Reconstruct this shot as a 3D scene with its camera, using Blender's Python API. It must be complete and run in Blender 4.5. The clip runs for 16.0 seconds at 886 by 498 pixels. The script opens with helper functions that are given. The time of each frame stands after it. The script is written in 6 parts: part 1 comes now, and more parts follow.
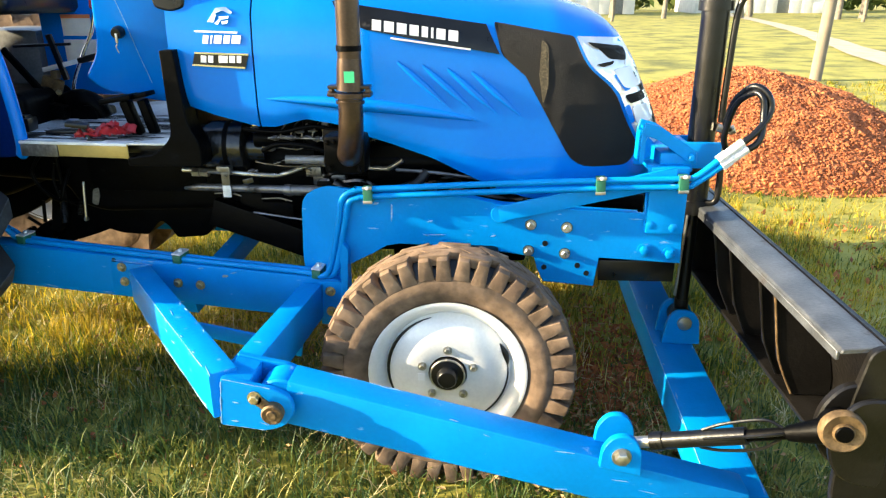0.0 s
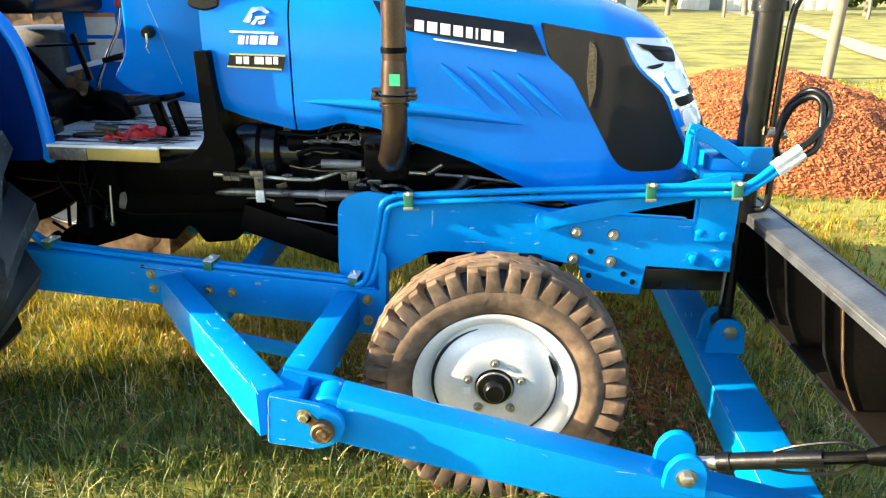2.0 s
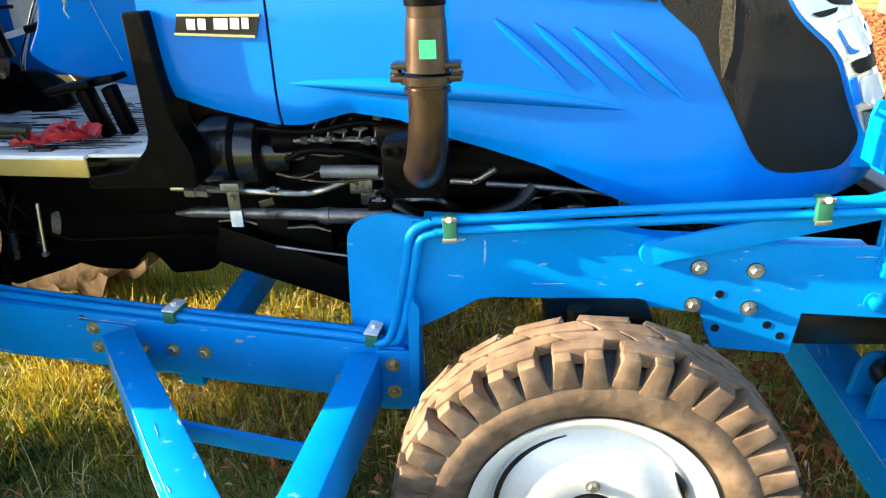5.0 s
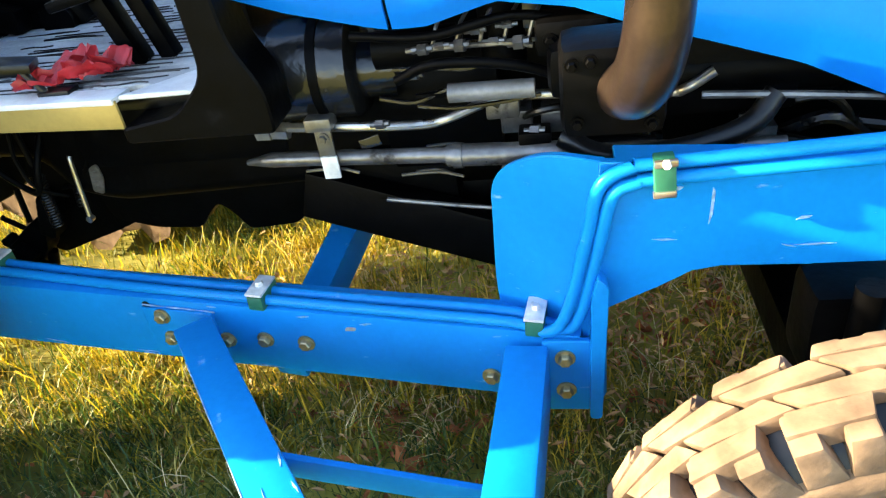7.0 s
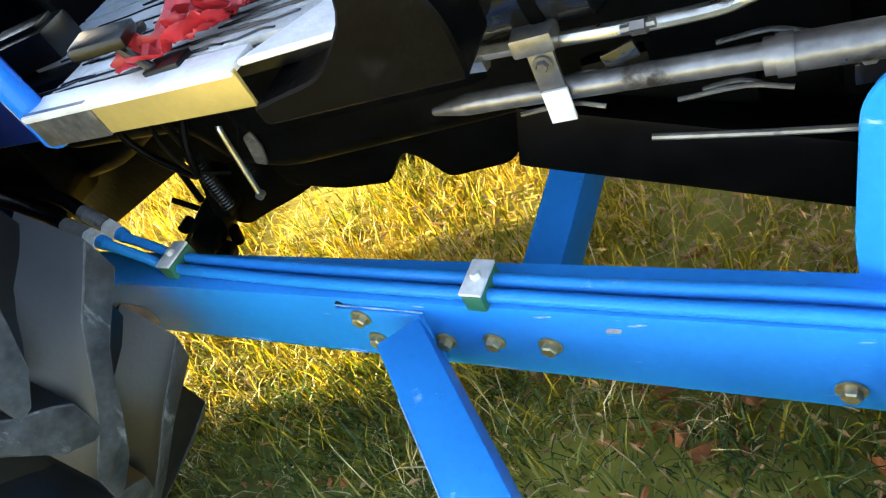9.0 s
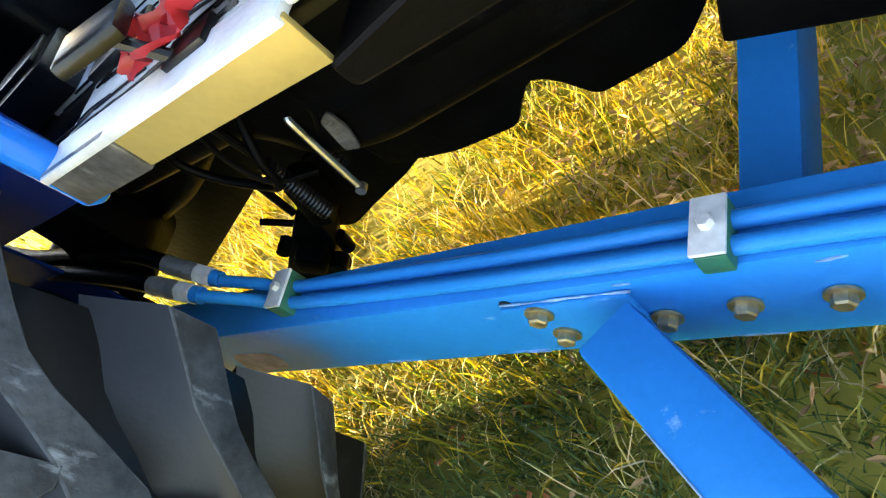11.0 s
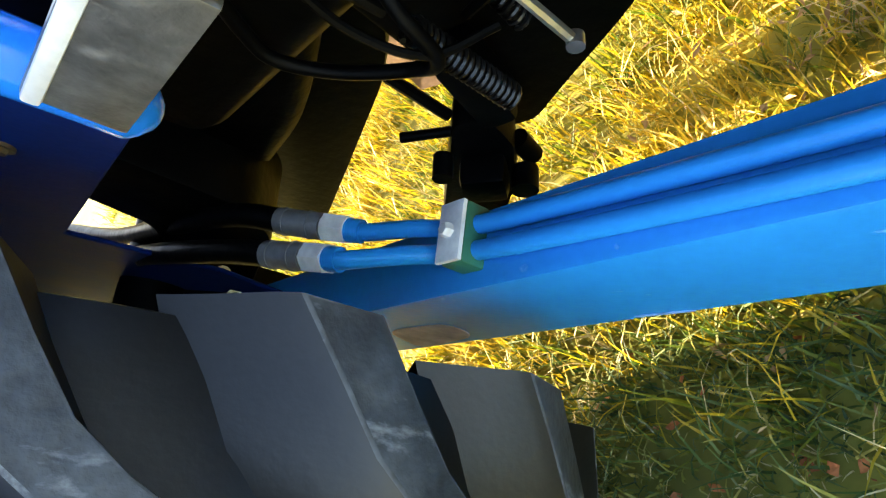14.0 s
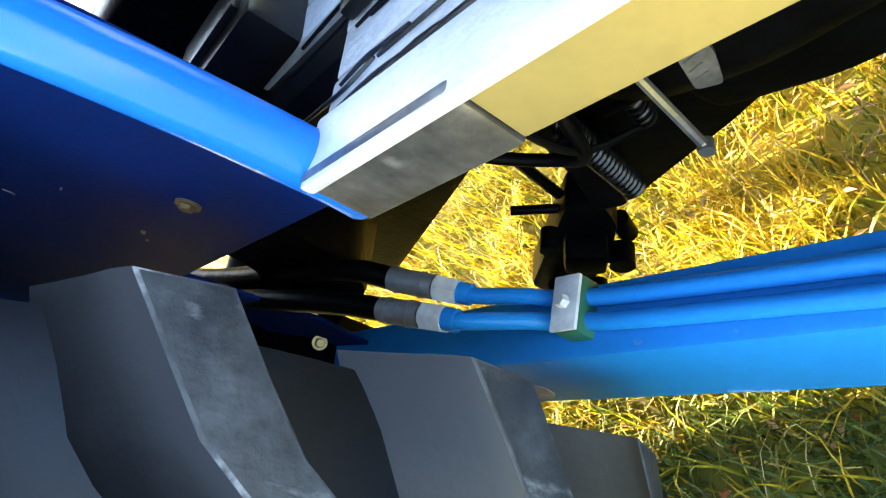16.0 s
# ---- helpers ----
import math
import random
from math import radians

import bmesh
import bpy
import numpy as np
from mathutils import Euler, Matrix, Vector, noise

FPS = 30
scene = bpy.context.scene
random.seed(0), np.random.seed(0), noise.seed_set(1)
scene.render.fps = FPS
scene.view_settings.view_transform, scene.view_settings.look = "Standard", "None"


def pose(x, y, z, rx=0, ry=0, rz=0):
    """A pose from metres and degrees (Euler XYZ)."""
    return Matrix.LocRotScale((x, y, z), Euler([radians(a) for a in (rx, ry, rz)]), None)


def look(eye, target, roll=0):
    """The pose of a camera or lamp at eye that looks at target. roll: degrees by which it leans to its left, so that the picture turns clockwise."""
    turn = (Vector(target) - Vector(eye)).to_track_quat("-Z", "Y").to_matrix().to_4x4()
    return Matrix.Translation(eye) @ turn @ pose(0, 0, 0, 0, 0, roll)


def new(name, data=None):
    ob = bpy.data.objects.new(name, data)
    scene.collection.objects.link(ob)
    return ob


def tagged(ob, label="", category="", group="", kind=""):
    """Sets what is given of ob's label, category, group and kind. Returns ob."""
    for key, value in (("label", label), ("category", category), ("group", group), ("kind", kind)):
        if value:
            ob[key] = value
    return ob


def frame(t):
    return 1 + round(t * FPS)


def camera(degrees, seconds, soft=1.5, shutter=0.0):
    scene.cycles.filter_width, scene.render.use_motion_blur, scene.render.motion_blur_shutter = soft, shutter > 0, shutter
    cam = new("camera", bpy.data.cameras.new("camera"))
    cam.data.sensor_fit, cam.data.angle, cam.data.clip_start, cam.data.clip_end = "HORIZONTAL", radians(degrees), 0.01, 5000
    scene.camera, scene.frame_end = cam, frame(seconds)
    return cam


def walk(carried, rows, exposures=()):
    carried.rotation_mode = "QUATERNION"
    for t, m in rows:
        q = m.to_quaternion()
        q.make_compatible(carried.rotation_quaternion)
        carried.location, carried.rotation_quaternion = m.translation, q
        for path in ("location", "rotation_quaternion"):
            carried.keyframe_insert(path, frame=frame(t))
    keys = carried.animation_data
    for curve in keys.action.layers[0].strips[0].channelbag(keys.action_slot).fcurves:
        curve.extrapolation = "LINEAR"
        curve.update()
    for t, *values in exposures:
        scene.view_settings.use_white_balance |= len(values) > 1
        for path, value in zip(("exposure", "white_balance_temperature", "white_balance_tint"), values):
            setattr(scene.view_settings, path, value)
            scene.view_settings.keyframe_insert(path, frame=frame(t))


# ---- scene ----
cam = camera(64.6, 16.0, soft=1.25)
PATH = [
    (0, (-0.134, 0.233, 1.375), (-0.246, 2.112, 0.698), -0.1),
    (0.5, (-0.185, 0.25, 1.379), (-0.3, 2.124, 0.691), -0.1),
    (1, (-0.217, 0.268, 1.378), (-0.338, 2.14, 0.683), 0.3),
    (1.5, (-0.25, 0.28, 1.376), (-0.391, 2.155, 0.692), -0.0),
    (2, (-0.266, 0.301, 1.384), (-0.379, 2.177, 0.698), 0.0),
    (2.5, (-0.269, 0.35, 1.372), (-0.396, 2.226, 0.691), -0.3),
    (3, (-0.266, 0.452, 1.371), (-0.424, 2.326, 0.688), -0.4),
    (3.2, (-0.271, 0.514, 1.364), (-0.446, 2.387, 0.685), -0.0),
    (5.3, (-0.398, 1.071, 1.323), (-0.577, 2.878, 0.485), -2.7),
    (5.5, (-0.401, 1.112, 1.319), (-0.662, 2.898, 0.458), -3.9),
    (6, (-0.42, 1.207, 1.303), (-0.754, 2.96, 0.4), -5.4),
    (6.5, (-0.519, 1.36, 1.293), (-0.866, 3.068, 0.312), -7.5),
    (7, (-0.621, 1.476, 1.265), (-0.965, 3.107, 0.16), -9.1),
    (7.5, (-0.667, 1.576, 1.235), (-1.166, 3.174, 0.142), -13.5),
    (8, (-0.711, 1.733, 1.214), (-1.443, 3.183, 0.046), -20.3),
    (8.5, (-0.725, 1.824, 1.185), (-1.586, 3.125, -0.066), -27.5),
    (9, (-0.786, 1.876, 1.174), (-1.697, 3.129, -0.091), -31.2),
    (9.5, (-0.881, 1.922, 1.124), (-1.914, 3.11, -0.109), -39.5),
    (9.7, (-0.905, 1.958, 1.11), (-1.937, 3.117, -0.151), -42.2),
    (11.8, (-1.08, 2.116, 0.994), (-2.339, 3.113, -0.198), -61.6),
    (12, (-1.114, 2.142, 0.969), (-2.384, 3.103, -0.24), -64.0),
    (12.5, (-1.172, 2.172, 0.943), (-2.494, 3.109, -0.231), -65.7),
    (13, (-1.232, 2.198, 0.936), (-2.623, 3.099, -0.184), -67.9),
    (13.5, (-1.28, 2.222, 0.931), (-2.69, 3.08, -0.199), -69.4),
    (14, (-1.317, 2.235, 0.935), (-2.752, 3.095, -0.16), -69.3),
    (14.5, (-1.341, 2.24, 0.953), (-2.788, 3.105, -0.124), -68.9),
    (15, (-1.355, 2.242, 0.98), (-2.794, 3.115, -0.101), -68.2),
    (15.5, (-1.358, 2.235, 1.012), (-2.793, 3.147, -0.042), -66.7),
    (16, (-1.341, 2.218, 1.069), (-2.733, 3.192, 0.014), -63.4),
]
walk(cam, [(t, look(eye, target, roll)) for t, eye, target, roll in PATH],
     [(0, 2.10, 6500, 10), (3, 2.20, 6500, 10), (5.5, 2.44, 6500, 10), (7, 2.88, 6800, 10), (9, 3.36, 7600, 12), (12.5, 3.17, 7500, 13), (14, 3.42, 7300, 13), (15.5, 3.78, 7200, 12), (16, 3.74, 7200, 12)])

# ---------------- world, sun ----------------
SUN_AZ, SUN_EL = 188.5, 19.0
world = bpy.data.worlds.new("world")
scene.world = world
world.use_nodes = True
wn = world.node_tree.nodes
sky = wn.new("ShaderNodeTexSky")
sky.sky_type, sky.sun_disc = "NISHITA", False
sky.sun_elevation, sky.sun_rotation = radians(SUN_EL), radians(90 - SUN_AZ)
world.node_tree.links.new(sky.outputs[0], wn["Background"].inputs[0])
wn["Background"].inputs[1].default_value = 0.128
lamp = bpy.data.lights.new("sun", "SUN")
lamp.energy, lamp.angle, lamp.color = 4.7, radians(0.6), (1.0, 0.83, 0.54)
sun = new("sun", lamp)
to_sun = Vector((math.cos(radians(SUN_EL)) * math.cos(radians(SUN_AZ)), math.cos(radians(SUN_EL)) * math.sin(radians(SUN_AZ)), math.sin(radians(SUN_EL))))
sun.matrix_world = look(to_sun * 50, (0, 0, 0))


# ---------------- materials ----------------
def material(name, base, rough=0.5, metal=0.0, vary=0.15, scale=12.0, bump=0.1, bump_scale=120.0, coat=0.0,
             wear=None, wear_amount=0.0, wear_scale=9.0, wear_stretch=(1, 1, 1), random="", spread=0.0, spec=0.5):
    """A surface with colour variation at two scales, fine relief and patches of wear."""
    m = bpy.data.materials.new(name)
    m.use_nodes = True
    nt = m.node_tree
    N, L = nt.nodes, nt.links
    p = N["Principled BSDF"]
    p.inputs["Metallic"].default_value = metal
    p.inputs["Coat Weight"].default_value = coat
    p.inputs["Coat Roughness"].default_value = 0.08
    p.inputs["Specular IOR Level"].default_value = spec
    geo = N.new("ShaderNodeTexCoord")
    big = N.new("ShaderNodeTexNoise")
    big.inputs["Scale"].default_value, big.inputs["Detail"].default_value = scale, 6
    L.new(geo.outputs["Object"], big.inputs["Vector"])
    fine = N.new("ShaderNodeTexNoise")
    fine.inputs["Scale"].default_value, fine.inputs["Detail"].default_value = bump_scale, 4
    L.new(geo.outputs["Object"], fine.inputs["Vector"])
    ramp = N.new("ShaderNodeValToRGB")
    ramp.color_ramp.elements[0].position, ramp.color_ramp.elements[1].position = 0.3, 0.7
    lo = [c * (1 - vary) for c in base]
    hi = [min(1, c * (1 + vary)) for c in base]
    ramp.color_ramp.elements[0].color, ramp.color_ramp.elements[1].color = (*lo, 1), (*hi, 1)
    L.new(big.outputs["Fac"], ramp.inputs[0])
    col = ramp.outputs[0]
    mixf = N.new("ShaderNodeMix")
    mixf.data_type, mixf.blend_type = "RGBA", "MULTIPLY"
    mixf.inputs["Factor"].default_value = min(1, vary * 1.5)
    L.new(col, mixf.inputs["A"])
    L.new(fine.outputs["Fac"], mixf.inputs["B"])
    col = mixf.outputs["Result"]
    rough_map = N.new("ShaderNodeMapRange")
    rough_map.inputs["To Min"].default_value, rough_map.inputs["To Max"].default_value = max(0.02, rough * 0.75), min(1, rough * 1.25)
    L.new(big.outputs["Fac"], rough_map.inputs["Value"])
    rgh = rough_map.outputs[0]
    if wear:
        mp = N.new("ShaderNodeMapping")
        mp.inputs["Scale"].default_value = wear_stretch
        L.new(geo.outputs["Object"], mp.inputs["Vector"])
        wn_ = N.new("ShaderNodeTexNoise")
        wn_.inputs["Scale"].default_value, wn_.inputs["Detail"].default_value, wn_.inputs["Roughness"].default_value = wear_scale, 8, 0.62
        L.new(mp.outputs[0], wn_.inputs["Vector"])
        wr = N.new("ShaderNodeMapRange")
        wr.inputs["From Min"].default_value = 0.72 - 0.3 * wear_amount
        wr.inputs["From Max"].default_value = 0.80 - 0.2 * wear_amount
        L.new(wn_.outputs["Fac"], wr.inputs["Value"])
        mw = N.new("ShaderNodeMix")
        mw.data_type = "RGBA"
        L.new(wr.outputs[0], mw.inputs["Factor"])
        L.new(col, mw.inputs["A"])
        mw.inputs["B"].default_value = (*wear, 1)
        col = mw.outputs["Result"]
        mr = N.new("ShaderNodeMix")
        L.new(wr.outputs[0], mr.inputs["Factor"])
        L.new(rgh, mr.inputs["A"])
        mr.inputs["B"].default_value = 0.8
        rgh = mr.outputs["Result"]
    if random:
        src = N.new("ShaderNodeNewGeometry").outputs["Random Per Island"] if random == "island" else N.new("ShaderNodeObjectInfo").outputs["Random"]
        hsv = N.new("ShaderNodeHueSaturation")
        mm = N.new("ShaderNodeMapRange")
        mm.inputs["To Min"].default_value, mm.inputs["To Max"].default_value = 1 - spread, 1 + spread
        L.new(src, mm.inputs["Value"])
        L.new(mm.outputs[0], hsv.inputs["Value"])
        L.new(col, hsv.inputs["Color"])
        col = hsv.outputs[0]
    L.new(col, p.inputs["Base Color"])
    L.new(rgh, p.inputs["Roughness"])
    bp = N.new("ShaderNodeBump")
    bp.inputs["Strength"].default_value, bp.inputs["Distance"].default_value = bump, 0.004
    L.new(fine.outputs["Fac"], bp.inputs["Height"])
    L.new(bp.outputs[0], p.inputs["Normal"])
    return m


def ramp_material(name, stops, source, rough=0.8, scale=8.0, bump=0.3, bump_scale=60.0, translucent=0.0):
    """Colours picked from a ramp by the island or by noise."""
    m = bpy.data.materials.new(name)
    m.use_nodes = True
    N, L = m.node_tree.nodes, m.node_tree.links
    p = N["Principled BSDF"]
    p.inputs["Roughness"].default_value = rough
    ramp = N.new("ShaderNodeValToRGB")
    els = ramp.color_ramp.elements
    while len(els) < len(stops):
        els.new(0.5)
    for e, (pos, c) in zip(els, stops):
        e.position, e.color = pos, (*c, 1)
    tc = N.new("ShaderNodeTexCoord")
    if source == "island":
        noise_ = N.new("ShaderNodeTexNoise")
        noise_.inputs["Scale"].default_value = 2.2
        L.new(tc.outputs["Object"], noise_.inputs["Vector"])
        ad = N.new("ShaderNodeMath")
        ad.operation = "MULTIPLY_ADD"
        ad.inputs[1].default_value = 0.62
        L.new(N.new("ShaderNodeNewGeometry").outputs["Random Per Island"], ad.inputs[0])
        sb = N.new("ShaderNodeMath")
        sb.operation = "MULTIPLY_ADD"
        sb.inputs[1].default_value, sb.inputs[2].default_value = 1.1, -0.36
        L.new(noise_.outputs["Fac"], sb.inputs[0])
        L.new(sb.outputs[0], ad.inputs[2])
        L.new(ad.outputs[0], ramp.inputs[0])
    else:
        noise_ = N.new("ShaderNodeTexNoise")
        noise_.inputs["Scale"].default_value, noise_.inputs["Detail"].default_value, noise_.inputs["Roughness"].default_value = scale, 10, 0.65
        L.new(tc.outputs["Object"], noise_.inputs["Vector"])
        L.new(noise_.outputs["Fac"], ramp.inputs[0])
        fine = N.new("ShaderNodeTexNoise")
        fine.inputs["Scale"].default_value, fine.inputs["Detail"].default_value = bump_scale, 6
        L.new(tc.outputs["Object"], fine.inputs["Vector"])
        bp = N.new("ShaderNodeBump")
        bp.inputs["Strength"].default_value, bp.inputs["Distance"].default_value = bump, 0.03
        L.new(fine.outputs["Fac"], bp.inputs["Height"])
        L.new(bp.outputs[0], p.inputs["Normal"])
    L.new(ramp.outputs[0], p.inputs["Base Color"])
    if translucent:
        tr = N.new("ShaderNodeBsdfTranslucent")
        L.new(ramp.outputs[0], tr.inputs["Color"])
        mx = N.new("ShaderNodeMixShader")
        mx.inputs[0].default_value = translucent
        L.new(p.outputs[0], mx.inputs[1])
        L.new(tr.outputs[0], mx.inputs[2])
        L.new(mx.outputs[0], N["Material Output"].inputs["Surface"])
    return m


BLUE = material("blue_frame_paint", (0.0, 0.245, 0.68), 0.36, vary=0.10, scale=5, bump=0.10, bump_scale=90, coat=0.04, spec=0.13,
                wear=(0.22, 0.45, 0.74), wear_amount=0.22, wear_scale=20, wear_stretch=(1, 1, 2.8))
HOODBLUE = material("blue_body_paint", (0.0, 0.178, 0.70), 0.24, vary=0.05, scale=2, bump=0.02, bump_scale=60, coat=0.22, spec=0.16)
BLACK = material("black_paint", (0.006, 0.006, 0.0065), 0.3, vary=0.4, scale=20, bump=0.12, wear=(0.06, 0.055, 0.05), wear_amount=0.05, spec=0.4)
# Oily black, set darker than the real castings to deepen their shade.
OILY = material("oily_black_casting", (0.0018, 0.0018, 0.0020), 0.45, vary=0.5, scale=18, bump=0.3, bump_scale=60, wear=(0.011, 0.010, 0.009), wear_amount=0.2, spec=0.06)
GRILLE = material("dark_mesh", (0.009, 0.008, 0.007), 0.5, spec=0.25, vary=0.3, scale=6, bump=0.8, bump_scale=700, wear=(0.14, 0.12, 0.085), wear_amount=0.10, wear_scale=45, wear_stretch=(1, 1, 0.7))
# Tyre rubber, darkened so lug flanks and carcass read as shaded.
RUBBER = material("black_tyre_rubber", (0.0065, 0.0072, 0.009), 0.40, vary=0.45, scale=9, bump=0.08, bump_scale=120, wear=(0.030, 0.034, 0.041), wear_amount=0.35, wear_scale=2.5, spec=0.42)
# Worn lug tops, made paler also for the sky light on them.
TREADFACE = material("worn_skylit_tread", (0.068, 0.076, 0.085), 0.55, vary=0.5, scale=20, bump=0.5, bump_scale=70, wear=(0.24, 0.26, 0.28), wear_amount=0.5, wear_scale=11, wear_stretch=(1, 2.2, 1), spec=0.35)
TREADEDGE = material("scuffed_tread_edge", (0.09, 0.098, 0.108), 0.6, vary=0.5, scale=30, bump=0.4, bump_scale=90, wear=(0.30, 0.32, 0.34), wear_amount=0.45, wear_scale=14, spec=0.3)
DUSTY = material("dusty_tyre_rubber", (0.25, 0.168, 0.110), 0.85, vary=0.45, scale=16, bump=0.7, bump_scale=34, wear=(0.075, 0.05, 0.04), wear_amount=0.5, wear_scale=4, spec=0.2)
SILVER = material("silver_rim_paint", (0.80, 0.79, 0.76), 0.34, metal=0.15, vary=0.12, scale=7, bump=0.06, wear=(0.42, 0.33, 0.26), wear_amount=0.2, wear_scale=5)
STEEL = material("zinc_steel", (0.55, 0.53, 0.48), 0.3, metal=0.9, vary=0.2, scale=40, bump=0.1, wear=(0.25, 0.16, 0.09), wear_amount=0.25, wear_scale=60)
ZINC = material("yellow_zinc_bolt", (0.55, 0.45, 0.25), 0.38, metal=0.8, vary=0.25, scale=60, bump=0.1, wear=(0.3, 0.2, 0.12), wear_amount=0.2, wear_scale=80)
PIPESTEEL = material("heat_tinted_steel", (0.085, 0.058, 0.043), 0.30, metal=0.75, vary=0.3, scale=6, bump=0.06, wear=(0.12, 0.08, 0.06), wear_amount=0.3)
LAMPM = material("faceted_lamp_housing", (0.88, 0.89, 0.90), 0.16, metal=0.55, vary=0.08, scale=22, bump=1.0, bump_scale=26, coat=0.6)
MESHM = material("brassy_mesh", (0.17, 0.13, 0.07), 0.5, metal=0.4, vary=0.6, scale=160, bump=0.9, bump_scale=420)
DARKSTEEL = material("dark_oiled_steel", (0.23, 0.225, 0.22), 0.30, metal=0.7, vary=0.4, scale=20, bump=0.25, bump_scale=70, wear=(0.03, 0.027, 0.024), wear_amount=0.35, wear_scale=18)
LITTERM = ramp_material("dry_litter", [(0.0, (0.16, 0.085, 0.035)), (0.5, (0.36, 0.21, 0.09)), (1.0, (0.52, 0.36, 0.18))], "island", rough=0.85)
BRIGHTZINC = material("bright_zinc_plate", (0.80, 0.81, 0.80), 0.38, metal=0.12, vary=0.18, scale=50, bump=0.12, wear=(0.42, 0.36, 0.27), wear_amount=0.2, wear_scale=60)
CHROME = material("chrome_trim", (0.86, 0.87, 0.88), 0.12, metal=1.0, vary=0.05, scale=10, bump=0.02)
LENS = material("clear_lamp_lens", (0.82, 0.84, 0.86), 0.08, vary=0.05, bump=0.05, bump_scale=40, coat=1.0)
BLADEM = material("worn_black_blade", (0.009, 0.008, 0.007), 0.36, vary=0.4, scale=8, bump=0.3, bump_scale=80, spec=0.35, wear=(0.16, 0.10, 0.036), wear_amount=0.13, wear_scale=5, wear_stretch=(2, 1, 1))
BLADETOP = material("scuffed_steel_edge", (0.12, 0.13, 0.145), 0.42, metal=0.4, vary=0.35, scale=14, bump=0.25, wear=(0.05, 0.04, 0.035), wear_amount=0.35)
RUST = material("rusty_pin", (0.22, 0.14, 0.065), 0.6, metal=0.5, vary=0.4, scale=30, bump=0.4, wear=(0.12, 0.06, 0.03), wear_amount=0.45, wear_scale=40)
MAT = material("grey_floor_mat", (0.68, 0.675, 0.665), 0.45, vary=0.28, scale=9, bump=0.5, wear=(0.17, 0.16, 0.14), wear_amount=0.34, wear_scale=7)
ALLOY = material("worn_pale_alloy", (0.86, 0.86, 0.85), 0.38, metal=0.15, vary=0.14, scale=14, bump=0.2, wear=(0.45, 0.43, 0.40), wear_amount=0.22, wear_scale=18)
SCUFFGREY = material("scuffed_grey_plate", (0.34, 0.33, 0.32), 0.4, metal=0.8, vary=0.5, scale=16, bump=0.3, bump_scale=90, wear=(0.42, 0.40, 0.38), wear_amount=0.45, wear_scale=13)
# Brushed alloy; its yellow is the grass reflection put into the colour.
YELLOW = material("grass_tinted_alloy", (0.52, 0.38, 0.12), 0.33, metal=0.3, vary=0.12, scale=9, bump=0.05, wear=(0.45, 0.40, 0.33), wear_amount=0.2, wear_scale=6)
# Dull fender paint, darkened to carry the shade inside the fender.
INNERBLUE = material("dull_shaded_blue", (0.0003, 0.018, 0.14), 0.75, vary=0.25, scale=6, bump=0.15, wear=(0.004, 0.03, 0.13), wear_amount=0.08, wear_scale=12, spec=0.05)
GLOSSBLACK = material("glossy_black_casting", (0.010, 0.010, 0.0105), 0.2, vary=0.4, scale=14, bump=0.9, bump_scale=22, wear=(0.10, 0.085, 0.07), wear_amount=0.2, wear_scale=10, spec=0.6)
CREAM = material("cream_sticker", (0.86, 0.79, 0.66), 0.5, vary=0.1, scale=20, bump=0.02)
ORANGE = material("orange_sticker", (0.75, 0.22, 0.08), 0.5, vary=0.1, scale=20, bump=0.02)
GREENS = material("green_sticker", (0.05, 0.55, 0.25), 0.4, vary=0.1, bump=0.02)
GREENPAD = material("green_plastic", (0.02, 0.16, 0.09), 0.5, vary=0.2, bump=0.1)
WHITE = material("white_lettering", (0.8, 0.8, 0.8), 0.35, vary=0.05, bump=0.02)
RED = material("red_plastic_wrap", (0.55, 0.03, 0.04), 0.4, vary=0.35, scale=30, bump=0.3, bump_scale=50)
GREYMETAL = material("grey_sheet", (0.25, 0.26, 0.27), 0.45, metal=0.4, vary=0.3, scale=10, bump=0.15)
SCUFFM = material("bare_scuff", (0.26, 0.47, 0.74), 0.6, vary=0.3, scale=60, bump=0.3)
DIRT = material("dried_mud", (0.54, 0.51, 0.49), 0.9, vary=0.3, scale=30, bump=0.6, bump_scale=90)
CONCRETE = material("weathered_pole", (0.24, 0.20, 0.145), 0.85, vary=0.2, scale=4, bump=0.3)
PLASTER = material("white_plaster", (0.75, 0.74, 0.70), 0.85, vary=0.1, scale=2, bump=0.1)
ROOFM = material("grey_roof_sheet", (0.35, 0.36, 0.38), 0.5, metal=0.3, vary=0.2, scale=3, bump=0.1)
BARK = material("grey_bark", (0.22, 0.19, 0.15), 0.9, vary=0.35, scale=6, bump=0.8, bump_scale=30)
GRASSM = ramp_material("grass_blades", [(0.0, (0.026, 0.060, 0.006)), (0.25, (0.075, 0.125, 0.009)), (0.44, (0.24, 0.22, 0.012)), (0.64, (0.48, 0.345, 0.018)), (0.85, (0.61, 0.44, 0.05)), (1.0, (0.66, 0.56, 0.24))], "island", rough=0.55, translucent=0.45)
# Darkened green, so shade on the near grass is partly in colour.
GREENGRASS = ramp_material("shaded_green_blades", [(0.0, (0.014, 0.040, 0.008)), (0.30, (0.034, 0.080, 0.012)), (0.55, (0.085, 0.130, 0.018)), (0.76, (0.27, 0.25, 0.035)), (0.9, (0.48, 0.39, 0.10)), (1.0, (0.58, 0.52, 0.30))], "island", rough=0.55, translucent=0.25)
STRAWM = ramp_material("straw_stalks", [(0.0, (0.34, 0.25, 0.10)), (0.5, (0.52, 0.42, 0.20)), (1.0, (0.66, 0.58, 0.36))], "island", rough=0.6, translucent=0.2)
